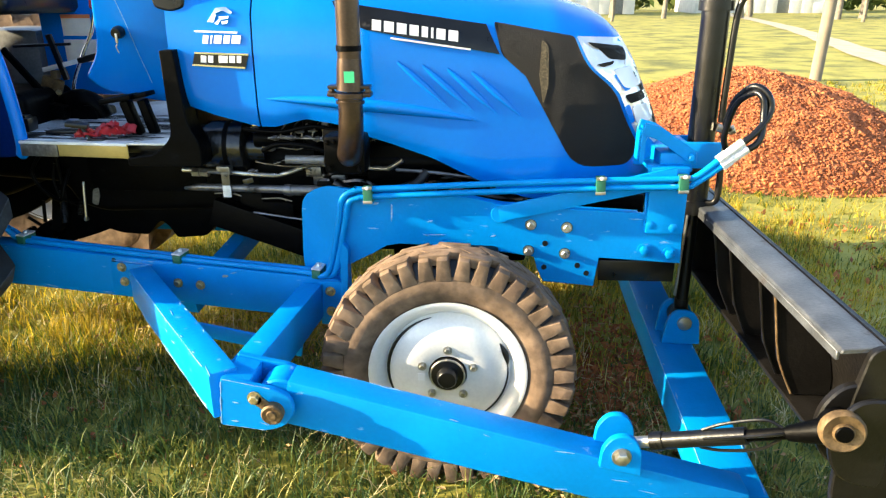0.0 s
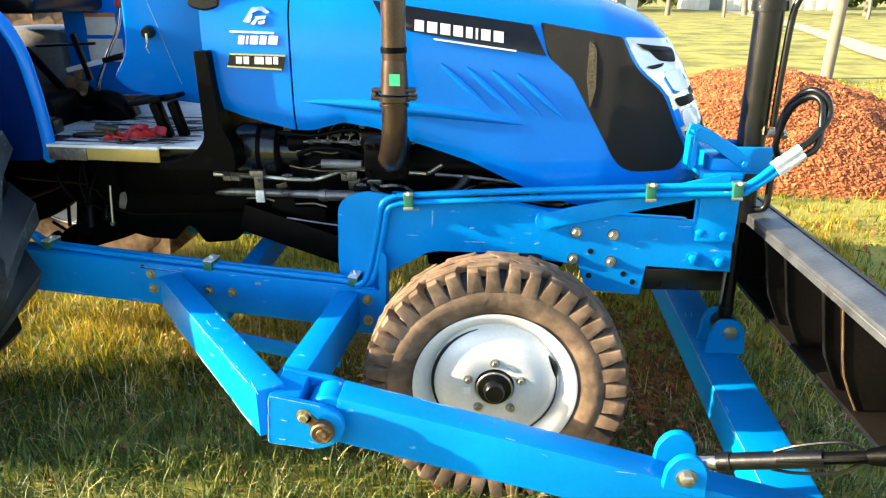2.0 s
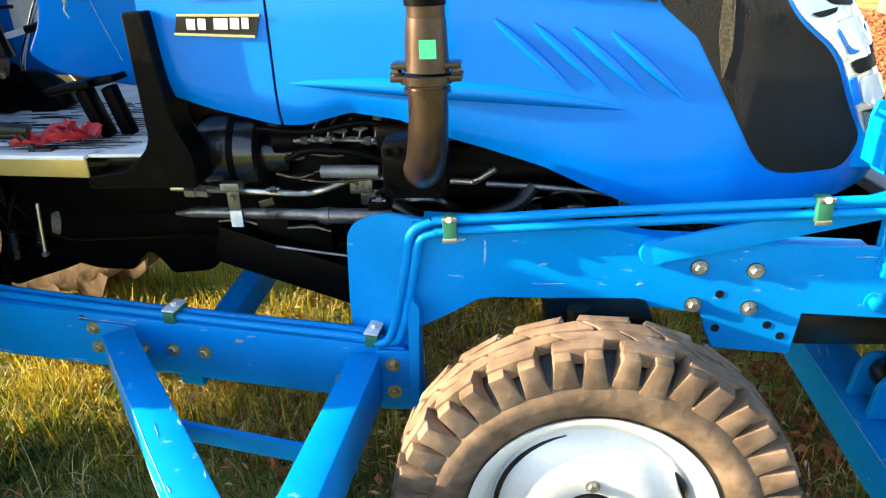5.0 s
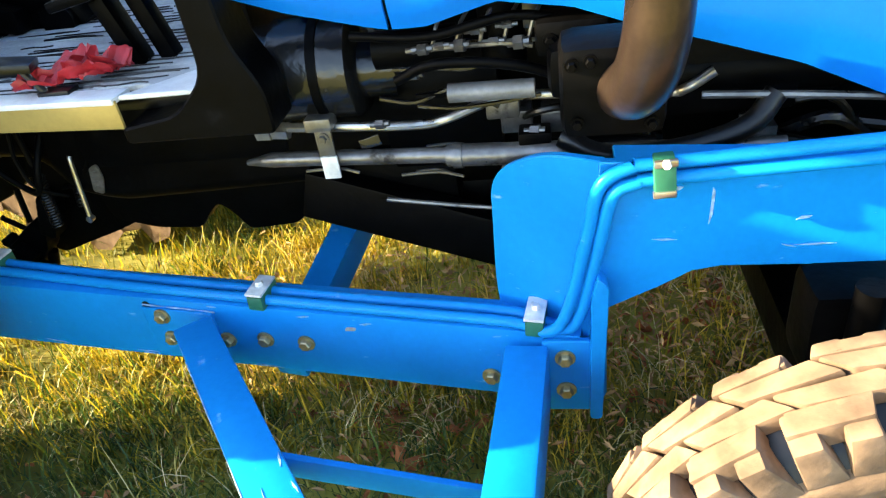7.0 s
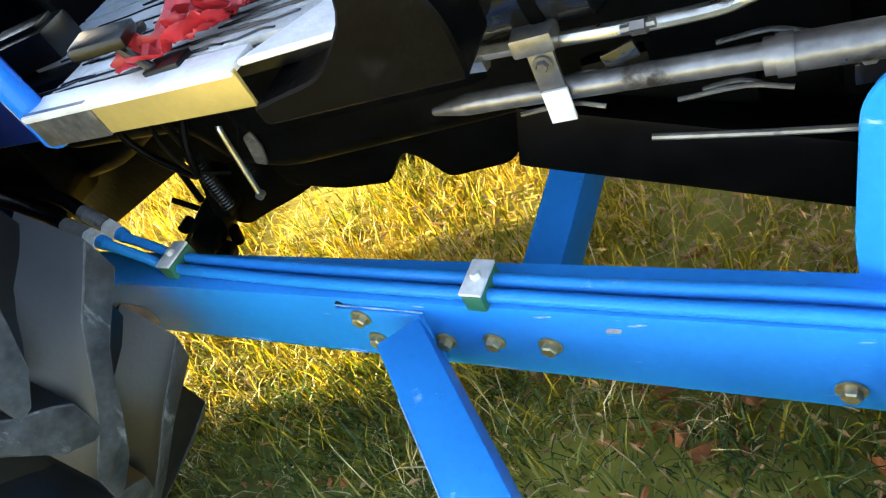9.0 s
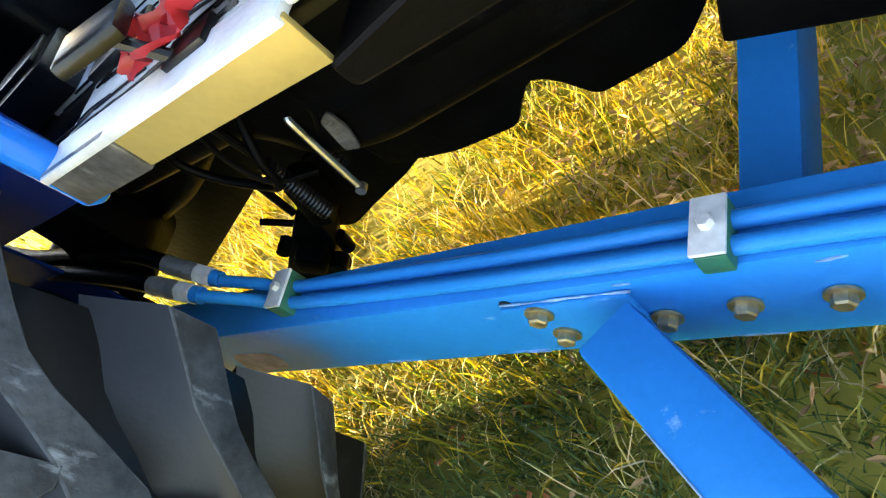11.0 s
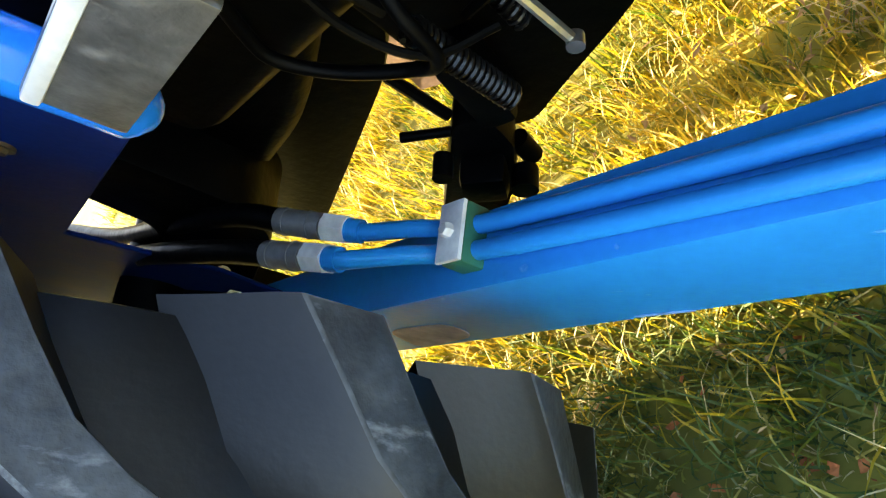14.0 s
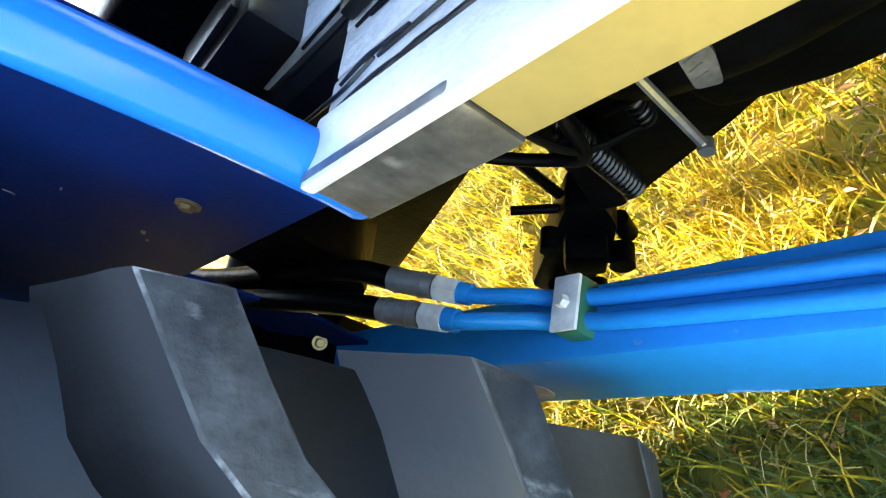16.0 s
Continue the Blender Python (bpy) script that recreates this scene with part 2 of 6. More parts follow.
GROUNDM = ramp_material("meadow_soil", [(0.28, (0.04, 0.04, 0.012)), (0.42, (0.14, 0.14, 0.02)), (0.56, (0.32, 0.29, 0.045)), (0.75, (0.27, 0.19, 0.06))], "noise", rough=0.95, scale=0.9, bump=0.05, bump_scale=9)
TRACKM = ramp_material("pale_track", [(0.3, (0.30, 0.26, 0.19)), (0.7, (0.45, 0.40, 0.31))], "noise", rough=0.95, scale=2.0)
SOILM = ramp_material("red_soil", [(0.25, (0.22, 0.055, 0.018)), (0.5, (0.42, 0.125, 0.04)), (0.75, (0.55, 0.21, 0.08))], "noise", rough=0.95, scale=9, bump=0.8, bump_scale=30)
CLODM = material("red_soil_clods", (0.45, 0.14, 0.045), 0.95, vary=0.3, scale=12, bump=0.5, random="island", spread=0.35)
LEAFM = ramp_material("tree_leaves", [(0.0, (0.03, 0.06, 0.012)), (0.5, (0.06, 0.10, 0.02)), (1.0, (0.12, 0.14, 0.03))], "island", rough=0.6, translucent=0.3)


# ---------------- mesh helpers ----------------
def finish(bm, smooth=True, angle=40):
    bmesh.ops.recalc_face_normals(bm, faces=bm.faces[:])
    if smooth:
        for f in bm.faces:
            f.smooth = True
        lim = radians(angle)
        for e in bm.edges:
            if len(e.link_faces) != 2 or e.calc_face_angle(0) > lim:
                e.smooth = False
    return bm


def part(name, bm, mat, parent=None, label="", smooth=True):
    me = bpy.data.meshes.new(name)
    finish(bm, smooth)
    bm.to_mesh(me)
    bm.free()
    me.materials.append(mat)
    ob = new(name, me)
    if parent is not None:
        ob.parent = parent
        w = parent.matrix_basis.copy()
        if parent.parent is not None:
            w = parent.parent.matrix_basis @ parent.matrix_parent_inverse @ w
        ob.matrix_parent_inverse = w.inverted()
    if label:
        tagged(ob, label)
    return ob


def thing(name, at, label, category, group="", kind=""):
    e = new(name)
    e.empty_display_size = 0.1
    e.matrix_basis = Matrix.Translation(at)
    return tagged(e, label, category, group, kind)


def bevel(bm, w, seg=2, limit=30):
    es = [e for e in bm.edges if len(e.link_faces) == 2 and e.calc_face_angle(0) > radians(limit)]
    if es and w > 0:
        bmesh.ops.bevel(bm, geom=es, offset=w, segments=seg, affect="EDGES", profile=0.6, clamp_overlap=True)
    return bm


def merge(*bms):
    out = bmesh.new()
    for b in bms:
        me = bpy.data.meshes.new("tmp")
        b.to_mesh(me)
        b.free()
        out.from_mesh(me)
        bpy.data.meshes.remove(me)
    return out


def box(c, s, m=None, bv=0.004, seg=2):
    bm = bmesh.new()
    bmesh.ops.create_cube(bm, size=1.0)
    bmesh.ops.scale(bm, vec=s, verts=bm.verts[:])
    bevel(bm, bv, seg)
    bmesh.ops.translate(bm, vec=c if m is None else (0, 0, 0), verts=bm.verts[:])
    if m is not None:
        bmesh.ops.transform(bm, matrix=Matrix.Translation(c) @ m, verts=bm.verts[:])
    return bm


def along(p, q, up=(0, 0, 1)):
    """A turn whose x runs from p to q and whose z is as near up as can be."""
    x = (Vector(q) - Vector(p)).normalized()
    y = Vector(up).cross(x).normalized()
    z = x.cross(y)
    return Matrix((x, y, z)).transposed().to_4x4()


def bar(p, q, w, h, bv=0.006, up=(0, 0, 1), seg=2):
    p, q = Vector(p), Vector(q)
    return box((p + q) / 2, ((q - p).length, w, h), along(p, q, up), bv, seg)


def prism(pts, m, depth, bv=0.003, seg=1):
    """A flat outline in the local x-z plane, extruded by depth along local +y, set by m."""
    bm = bmesh.new()
    f = bm.faces.new([bm.verts.new((x, 0, z)) for x, z in pts])
    r = bmesh.ops.extrude_face_region(bm, geom=[f])
    bmesh.ops.translate(bm, vec=(0, depth, 0), verts=[v for v in r["geom"] if isinstance(v, bmesh.types.BMVert)])
    bmesh.ops.recalc_face_normals(bm, faces=bm.faces[:])
    bevel(bm, bv, seg, 40)
    bmesh.ops.transform(bm, matrix=m, verts=bm.verts[:])
    return bm


def rounded(pts, radii, n=5):
    """An outline with its corners rounded by the given radii."""
    out = []
    k = len(pts)
    for i in range(k):
        r = radii[i] if isinstance(radii, (list, tuple)) else radii
        p, a, b = Vector(pts[i]), Vector(pts[i - 1]), Vector(pts[(i + 1) % k])
        if r <= 0:
            out.append(tuple(p))
            continue
        u, v = (a - p), (b - p)
        d = min(r, u.length * 0.45, v.length * 0.45)
        s, e = p + u.normalized() * d, p + v.normalized() * d
        for j in range(n + 1):
            t = j / n
            out.append(tuple((1 - t) ** 2 * s + 2 * t * (1 - t) * p + t * t * e))
    return out


def smooth_line(pts, n=6):
    pts = [Vector(p) for p in pts]
    if len(pts) < 3:
        return pts
    ext = [2 * pts[0] - pts[1]] + pts + [2 * pts[-1] - pts[-2]]
    out = []
    for i in range(1, len(ext) - 2):
        p0, p1, p2, p3 = ext[i - 1:i + 3]
        for j in range(n):
            t = j / n
            out.append(0.5 * ((2 * p1) + (p2 - p0) * t + (2 * p0 - 5 * p1 + 4 * p2 - p3) * t * t + (3 * p1 - p0 - 3 * p2 + p3) * t ** 3))
    out.append(pts[-1])
    return out


def sweep(pts, r, seg=10, smooth=0):
    """A round tube along a line; r may be a number or a function of the way along."""
    pts = smooth_line(pts, smooth) if smooth else [Vector(p) for p in pts]
    bm = bmesh.new()
    rings = []
    nrm = None
    for i, p in enumerate(pts):
        d = (pts[min(i + 1, len(pts) - 1)] - pts[max(i - 1, 0)]).normalized()
        if nrm is None:
            nrm = d.orthogonal().normalized()
        nrm = (nrm - d * nrm.dot(d)).normalized()
        b = d.cross(nrm)
        rr = r(i / (len(pts) - 1)) if callable(r) else r
        rings.append([bm.verts.new(p + rr * (math.cos(a) * nrm + math.sin(a) * b)) for a in [2 * math.pi * k / seg for k in range(seg)]])
    for a, b in zip(rings, rings[1:]):
        for k in range(seg):
            bm.faces.new((a[k], a[(k + 1) % seg], b[(k + 1) % seg], b[k]))
    bm.faces.new(rings[0][::-1])
    bm.faces.new(rings[-1])
    return bm


def lathe(profile, m, seg=32, closed=False):
    """Turns (radius, height) pairs round the local y axis."""
    bm = bmesh.new()
    rings = []
    for r, h in profile:
        if r < 1e-5:
            rings.append([bm.verts.new((0, h, 0))])
        else:
            rings.append([bm.verts.new((r * math.cos(a), h, r * math.sin(a))) for a in [2 * math.pi * k / seg for k in range(seg)]])
    pairs = list(zip(rings, rings[1:])) + ([(rings[-1], rings[0])] if closed else [])
    for a, b in pairs:
        for k in range(seg):
            vs = [a[k % len(a)], a[(k + 1) % len(a)], b[(k + 1) % len(b)], b[k % len(b)]]
            vs = [v for i, v in enumerate(vs) if v not in vs[:i]]
            if len(vs) > 2:
                bm.faces.new(vs)
    bmesh.ops.transform(bm, matrix=m, verts=bm.verts[:])
    return bm


def facing(at, d):
    """A pose whose local y points along d."""
    y = Vector(d).normalized()
    x = y.orthogonal().normalized() if abs(y.z) > 0.95 else y.cross(Vector((0, 0, 1))).normalized()
    z = x.cross(y)
    return Matrix.Translation(at) @ Matrix((x, y, z)).transposed().to_4x4()


def bolt(at, d, r=0.011, h=0.010, washer=True):
    m = facing(at, d)
    b = [lathe([(0, h + 0.002), (r * 0.8, h + 0.002), (r, h), (r, 0), (0, 0)], m, 6)]
    if washer:
        b.append(lathe([(r * 1.45, 0), (r * 1.45, 0.003), (0, 0.003)], m, 16))
    return merge(*b)


# ---------------- ground and distance ----------------
def ground_height(x, y):
    near = math.exp(-((x + 0.5) ** 2 + (y - 2.5) ** 2) / 30)
    return (0.018 * noise.noise(Vector((x * 1.3, y * 1.3, 0))) + 0.01 * noise.noise(Vector((x * 5, y * 5, 3)))) * near


def make_ground():
    bm = bmesh.new()
    xs = [-400, -120, -40, -15, -8] + [-5 + 0.12 * i for i in range(100)] + [8, 15, 40, 120, 400]
    ys = [-200, -60, -20, -6, -2] + [-0.5 + 0.12 * i for i in range(80)] + [12, 20, 40, 90, 200, 600]
    g = [[bm.verts.new((x, y, ground_height(x, y))) for x in xs] for y in ys]
    for a, b in zip(g, g[1:]):
        for i in range(len(xs) - 1):
            bm.faces.new((a[i], a[i + 1], b[i + 1], b[i]))
    ob = part("ground", bm, GROUNDM)
    return tagged(ob, "worn meadow ground with dry grass and bare soil", "ground", kind="structure")


make_ground()


BARE = ((0.30, 2.55, 0.24), (0.62, 2.7, 0.22), (0.68, 2.2, 0.2), (0.36, 3.0, 0.25), (0.22, 2.05, 0.16), (-0.45, 2.95, 0.25), (1.5, 3.4, 0.3))


def grass_field(name, label, count, area, length, width, seed, lie=0.6, avoid=(), mat=None):
    """Many single blades of grass, each a bent tapering strip."""
    rng = np.random.default_rng(seed)
    x0, x1, y0, y1 = area
    clump = rng.uniform((x0, y0), (x1, y1), (max(4, count // 26), 2))
    pick = rng.integers(0, len(clump), count)
    xy = clump[pick] + rng.normal(0, 0.022, (count, 2))
    loose = rng.random(count) < 0.35
    xy[loose] = rng.uniform((x0, y0), (x1, y1), (loose.sum(), 2))
    keep = np.ones(count, bool)
    for ax0, ax1, ay0, ay1 in avoid:
        keep &= ~((xy[:, 0] > ax0) & (xy[:, 0] < ax1) & (xy[:, 1] > ay0) & (xy[:, 1] < ay1))
    bare = np.array([noise.noise(Vector((p[0] * 1.6, p[1] * 1.6, 7))) for p in xy])
    keep &= rng.random(count) < np.clip(1.15 - 1.5 * np.clip(bare, 0, 1), 0.25, 1)
    for bx, by, br in BARE:
        keep &= rng.random(count) > 0.88 * np.exp(-((xy[:, 0] - bx) ** 2 + (xy[:, 1] - by) ** 2) / br ** 2)
    edge = np.minimum.reduce([xy[:, 0] - x0, x1 - xy[:, 0], xy[:, 1] - y0, y1 - xy[:, 1]])
    keep &= rng.random(count) < np.clip(edge / 0.5 + 0.9 * bare + 0.15, 0, 1)
    xy = xy[keep]
    n = len(xy)
    z = np.array([ground_height(p[0], p[1]) for p in xy]) - 0.004
    ang = rng.uniform(0, 2 * np.pi, n)
    tuft = rng.lognormal(0, 0.45, len(clump))[pick][keep]
    ln = (rng.gamma(4, length / 4, n) * tuft).clip(length * 0.3, length * 2.3)
    w = width * rng.uniform(0.6, 1.3, n)
    flat = np.clip(rng.normal(lie, 0.42, n), 0.05, 1.5)
    d = np.stack([np.cos(ang), np.sin(ang)], 1)
    s = np.stack([-d[:, 1], d[:, 0]], 1)
    twist = rng.normal(0, 0.35, n)
    verts = np.zeros((n, 7, 3))
    px, pz = np.zeros(n), np.zeros(n)
    for k in range(4):
        a = flat * (0.25 + 0.55 * k)
        c = xy + d * px[:, None] + s * (twist * ln * (k / 3) ** 2 * 0.4)[:, None]
        ww = w * (1, 0.85, 0.55, 0)[k]
        if k < 3:
            for j, sg in ((0, -1), (1, 1)):
                verts[:, 2 * k + j, :2] = c + sg * s * ww[:, None] / 2
                verts[:, 2 * k + j, 2] = z + pz
        else:
            verts[:, 6, :2] = c
            verts[:, 6, 2] = z + pz
        px = px + np.sin(a) * ln / 3
        pz = np.maximum(pz + np.cos(a) * ln / 3, 0.004)
    base = (np.arange(n) * 7)[:, None]
    quads = np.concatenate([base + np.array([[0, 1, 3, 2]]), base + np.array([[2, 3, 5, 4]])]).tolist()
    tris = (base + np.array([[4, 5, 6]])).tolist()
    me = bpy.data.meshes.new(name)
    me.from_pydata(verts.reshape(-1, 3).tolist(), [], quads + tris)
    me.materials.append(mat or GRASSM)
    ob = new(name, me)
    return tagged(ob, label, "grass", kind="stuff")


# Grass colours split near y 2.6 to imitate the rear wheel's shadow edge.
grass_field("shaded_near_grass", "short tangled green grass beside the machine, darkened as if shaded", 106000, (-3.6, 1.9, 0.6, 2.82), 0.060, 0.0046, 3, 1.0, mat=GREENGRASS)
grass_field("sunlit_dry_grass", "tangled straw-yellow grass under the machine, coloured as if sunlit", 106000, (-3.6, 1.9, 2.36, 4.7), 0.066, 0.0046, 13, 0.78)
grass_field("meadow_grass", "sparser sunlit grass round the soil heap", 50000, (-4.9, 6.9, 3.8, 12.9), 0.045, 0.009, 4, 0.95)
grass_field("front_grass", "short grass in front of the blade", 24000, (0.8, 4.2, 0.4, 5.6), 0.055, 0.005, 5, 1.0)
grass_field("rear_grass", "short grass behind the tractor", 22000, (-7.4, -2.9, 0.4, 8.0), 0.08, 0.008, 6)


grass_field("straw_stalks", "pale dry straw stalks lying in the short grass", 9000, (-3.4, 1.8, 0.7, 3.6), 0.085, 0.0030, 23, 1.15, mat=STRAWM)


def make_track():
    bm = bmesh.new()
    pts = [(5.0, 3.0), (7.2, 11.0), (8.9, 17.1), (9.7, 20.0), (11.1, 25.1), (13.4, 33.7), (16.1, 45.6), (22, 75)]
    line = smooth_line([(x, y, 0.03) for x, y in pts], 6)
    rows = []
    for i, p in enumerate(line):
        d = (line[min(i + 1, len(line) - 1)] - line[max(i - 1, 0)]).normalized()
        sd = Vector((-d.y, d.x, 0))
        w = 0.46 + 0.12 * noise.noise(p * 0.3)
        rows.append((bm.verts.new(p + sd * w), bm.verts.new(p - sd * w)))
    for a, b in zip(rows, rows[1:]):
        bm.faces.new((a[0], b[0], b[1], a[1]))
    tagged(part("dirt_track", bm, TRACKM), "pale dry dirt track across the meadow", "track", kind="structure")


make_track()


def heap_height(x, y):
    cx, cy = 2.35, 7.2
    u, v = (x - cx) / (1.84 if x < cx else 1.68), (y - cy) / 1.85
    r = math.sqrt(u * u + v * v)
    h = 0.74 * max(0.0, 1 - r ** 1.5) ** 0.8 if r < 1 else -0.02 * (r - 1)
    return h + (0.05 * noise.noise(Vector((x * 2, y * 2, 5))) + 0.025 * noise.noise(Vector((x * 7, y * 7, 1)))) * min(1, max(0.0, 1.1 - r) * 3)


def make_heap():
    heap = thing("soil_heap", (2.35, 7.2, 0), "heap of loose red laterite soil on the meadow", "soil heap")
    bm = bmesh.new()
    n = 90
    g = [[bm.verts.new((x, y, heap_height(x, y) - 0.01)) for x in np.linspace(0.42, 4.12, n)] for y in np.linspace(5.25, 9.15, n)]
    for a, b in zip(g, g[1:]):
        for i in range(n - 1):
            bm.faces.new((a[i], a[i + 1], b[i + 1], b[i]))
    part("mound", bm, SOILM, heap)
    rng = np.random.default_rng(8)
    bv, bf = [], []
    oct_v = [(1, 0, 0), (-1, 0, 0), (0, 1, 0), (0, -1, 0), (0, 0, 1), (0, 0, -1)]
    oct_f = [(0, 2, 4), (2, 1, 4), (1, 3, 4), (3, 0, 4), (2, 0, 5), (1, 2, 5), (3, 1, 5), (0, 3, 5)]
    for i in range(56000):
        a, r = rng.uniform(0, 2 * np.pi), math.sqrt(rng.random()) * 1.03
        x, y = 2.35 + (1.84 if math.cos(a) < 0 else 1.68) * r * math.cos(a), 7.2 + 1.85 * r * math.sin(a)
        s = min(0.026, rng.gamma(2.0, 0.0036)) + 0.004
        k = len(bv)
        z = heap_height(x, y)
        q = np.linalg.qr(rng.normal(0, 1, (3, 3)))[0] * rng.uniform(0.75, 1.25, 3)
        for v in oct_v:
            v = np.array(v) * rng.uniform(0.6, 1.2)
            p = q @ v * s * 0.95
            bv.append((x + p[0], y + p[1], max(0, z) + p[2] * 0.8))
        bf += [tuple(k + j for j in f) for f in oct_f]
    me = bpy.data.meshes.new("clod_cover")
    me.from_pydata(bv, [], bf)
    me.materials.append(CLODM)
    ob = new("clod_cover", me)
    ob.parent = heap
    ob.matrix_parent_inverse = heap.matrix_basis.inverted()
    tagged(ob, kind="stuff")


make_heap()


def make_pole(name, x, y, r, h, lean, label, group=""):
    pole = thing(name, (x, y, 0), label, "post", group)
    pts = [(x + lean * t + 0.02 * math.sin(5 * t), y, h * t - 0.1) for t in (0, 0.25, 0.5, 0.75, 1)]
    part("shaft", sweep(pts, lambda t: r * (1 - 0.2 * t), 12, 3), CONCRETE, pole)
    part("cap", sweep([(x + lean, y, h - 0.12), (x + lean, y, h - 0.04)], r * 0.86, 12), CONCRETE, pole)


make_pole("utility_pole", 5.56, 13.0, 0.10, 6.0, 0.10, "weathered pale wooden pole standing in the meadow")
for px, py in ((1.2, 46), (7.2, 44), (14, 46), (21, 43), (-5, 47)):
    make_pole("fence_post", px, py, 0.10, 1.5, 0.03, "thin grey fence post at the meadow's edge", "fence posts")


def make_building(name, x, y, w, d, h, label, n_open):
    b = thing(name, (x, y, 0), label, "building")
    t = 0.25
    for nm, c, s in (("rear_wall", (x, y + d - t / 2, h / 2), (w, t, h)), ("side_wall", (x - w / 2 + t / 2, y + d / 2, h / 2), (t, d - 2 * t - 0.01, h)),
                     ("side_wall", (x + w / 2 - t / 2, y + d / 2, h / 2), (t, d - 2 * t - 0.01, h))):
        part(nm, box(c, s, bv=0.01), PLASTER, b)
    pitch = w / n_open
    for i in range(n_open):
        cx = x - w / 2 + pitch * (i + 0.5)
        ow = pitch * 0.36
        part("wall_bay", merge(box((cx - pitch / 2 + (pitch - ow) / 4, y + t / 2, h / 2), ((pitch - ow) / 2 - 0.002, t, h), bv=0.01),
                               box((cx + pitch / 2 - (pitch - ow) / 4, y + t / 2, h / 2), ((pitch - ow) / 2 - 0.002, t, h), bv=0.01),
                               box((cx, y + t / 2, h - (h - 2.1) / 2), (ow - 0.004, t - 0.01, h - 2.1), bv=0.01)), PLASTER, b)
        if i % 2:
            part("wall_under_window", box((cx, y + t / 2, 0.45), (ow - 0.004, t - 0.01, 0.9), bv=0.01), PLASTER, b)
            part("window_pane", box((cx, y + 0.15, 1.5), (ow - 0.02, 0.02, 1.18), bv=0), LENS, b)
        else:
            part("door", box((cx, y + 0.14, 1.04), (ow - 0.02, 0.05, 2.06), bv=0.01), GREYMETAL, b)
    part("roof", prism([(-w / 2 - 0.5, h), (w / 2 + 0.5, h), (w / 2 + 0.5, h + 0.12), (-w / 2 - 0.5, h + 0.12)], Matrix.Translation((x, y - 0.6, 0)), d + 1.2, 0.01), ROOFM, b)


make_building("farm_building", -1, 62, 26, 8, 3.4, "long low whitewashed farm building with a sheet roof", 9)
make_building("shed", 24, 66, 12, 7, 3.2, "white shed with a grey sheet roof behind the trees", 4)


def make_tree(x, y, h, r, seed, lean=0.0):
    rng = random.Random(seed)
    tree = thing("tree", (x, y, 0), "slender grey-trunked tree with a loose green crown", "tree", "trees at the meadow's edge")
    top = Vector((x + lean, y, h))
    line = [Vector((x + lean * t + 0.12 * math.sin(4 * t + seed), y, h * t - 0.1)) for t in (0, 0.3, 0.6, 1)]
    bms = [sweep(line, lambda t: r * (1 - 0.75 * t), 9, 4)]
    ends = []
    for i in range(7):
        t = rng.uniform(0.45, 0.95)
        a = rng.uniform(0, 6.28)
        p = Vector((x + lean * t, y, h * t))
        q = p + Vector((math.cos(a), math.sin(a), rng.uniform(0.3, 0.9))) * rng.uniform(0.18, 0.32) * h
        bms.append(sweep([p, (p + q) / 2 + Vector((0, 0, 0.15)), q], lambda t: r * 0.35 * (1 - 0.8 * t), 6, 3))
        ends.append(q)
    part("trunk", merge(*bms), BARK, tree)
    vs, fs = [], []
    for e in ends + [top]:
        for k in range(170):
            c = e + Vector((rng.gauss(0, 1), rng.gauss(0, 1), rng.gauss(0, 0.7))) * h * 0.085
            u = Vector((rng.gauss(0, 1), rng.gauss(0, 1), rng.gauss(0, 1))).normalized()
            w = u.orthogonal().normalized() * 0.10
            b = len(vs)
            vs += [c - u * 0.17, c + w, c + u * 0.17, c - w]
            fs.append((b, b + 1, b + 2, b + 3))
    me = bpy.data.meshes.new("crown")
    me.from_pydata([tuple(v) for v in vs], [], fs)
    me.materials.append(LEAFM)
    ob = new("crown", me)
    ob.parent = tree
    ob.matrix_parent_inverse = tree.matrix_basis.inverted()


for i, (tx, ty, th, tr) in enumerate(((8.5, 52, 9, 0.22), (11.5, 50, 8, 0.18), (16.5, 50, 8.5, 0.2), (18.5, 54, 10, 0.25), (22, 48, 9, 0.2), (24.5, 50, 9, 0.24),
                                      (27.5, 52, 8, 0.2), (30, 47, 9, 0.22), (33, 52, 10, 0.26), (-6, 56, 9, 0.24), (-14, 58, 9, 0.22), (37, 50, 9, 0.2))):
    make_tree(tx, ty, th, tr, i, 0.3 * math.sin(i * 2.1))


def make_hedge():
    rng = np.random.default_rng(11)
    n = 9000
    x = rng.uniform(-70, 90, n)
    y = 78 + rng.normal(0, 1.2, n)
    z = rng.gamma(2.2, 1.1, n).clip(0.1, 5.5)
    vs, fs = [], []
    for i in range(n):
        u = rng.normal(0, 1, 3)
        u /= np.linalg.norm(u)
        w = np.cross(u, [0.3, 0.5, 0.8])
        c = np.array([x[i], y[i], z[i]])
        b = len(vs)
        vs += [tuple(c - u * 0.5), tuple(c + w * 0.35), tuple(c + u * 0.5), tuple(c - w * 0.35)]
        fs.append((b, b + 1, b + 2, b + 3))
    me = bpy.data.meshes.new("far_bushes")
    me.from_pydata(vs, [], fs)
    me.materials.append(LEAFM)
    tagged(new("far_bushes", me), "distant dark green bushes along the field", "bushes", kind="stuff")


make_hedge()


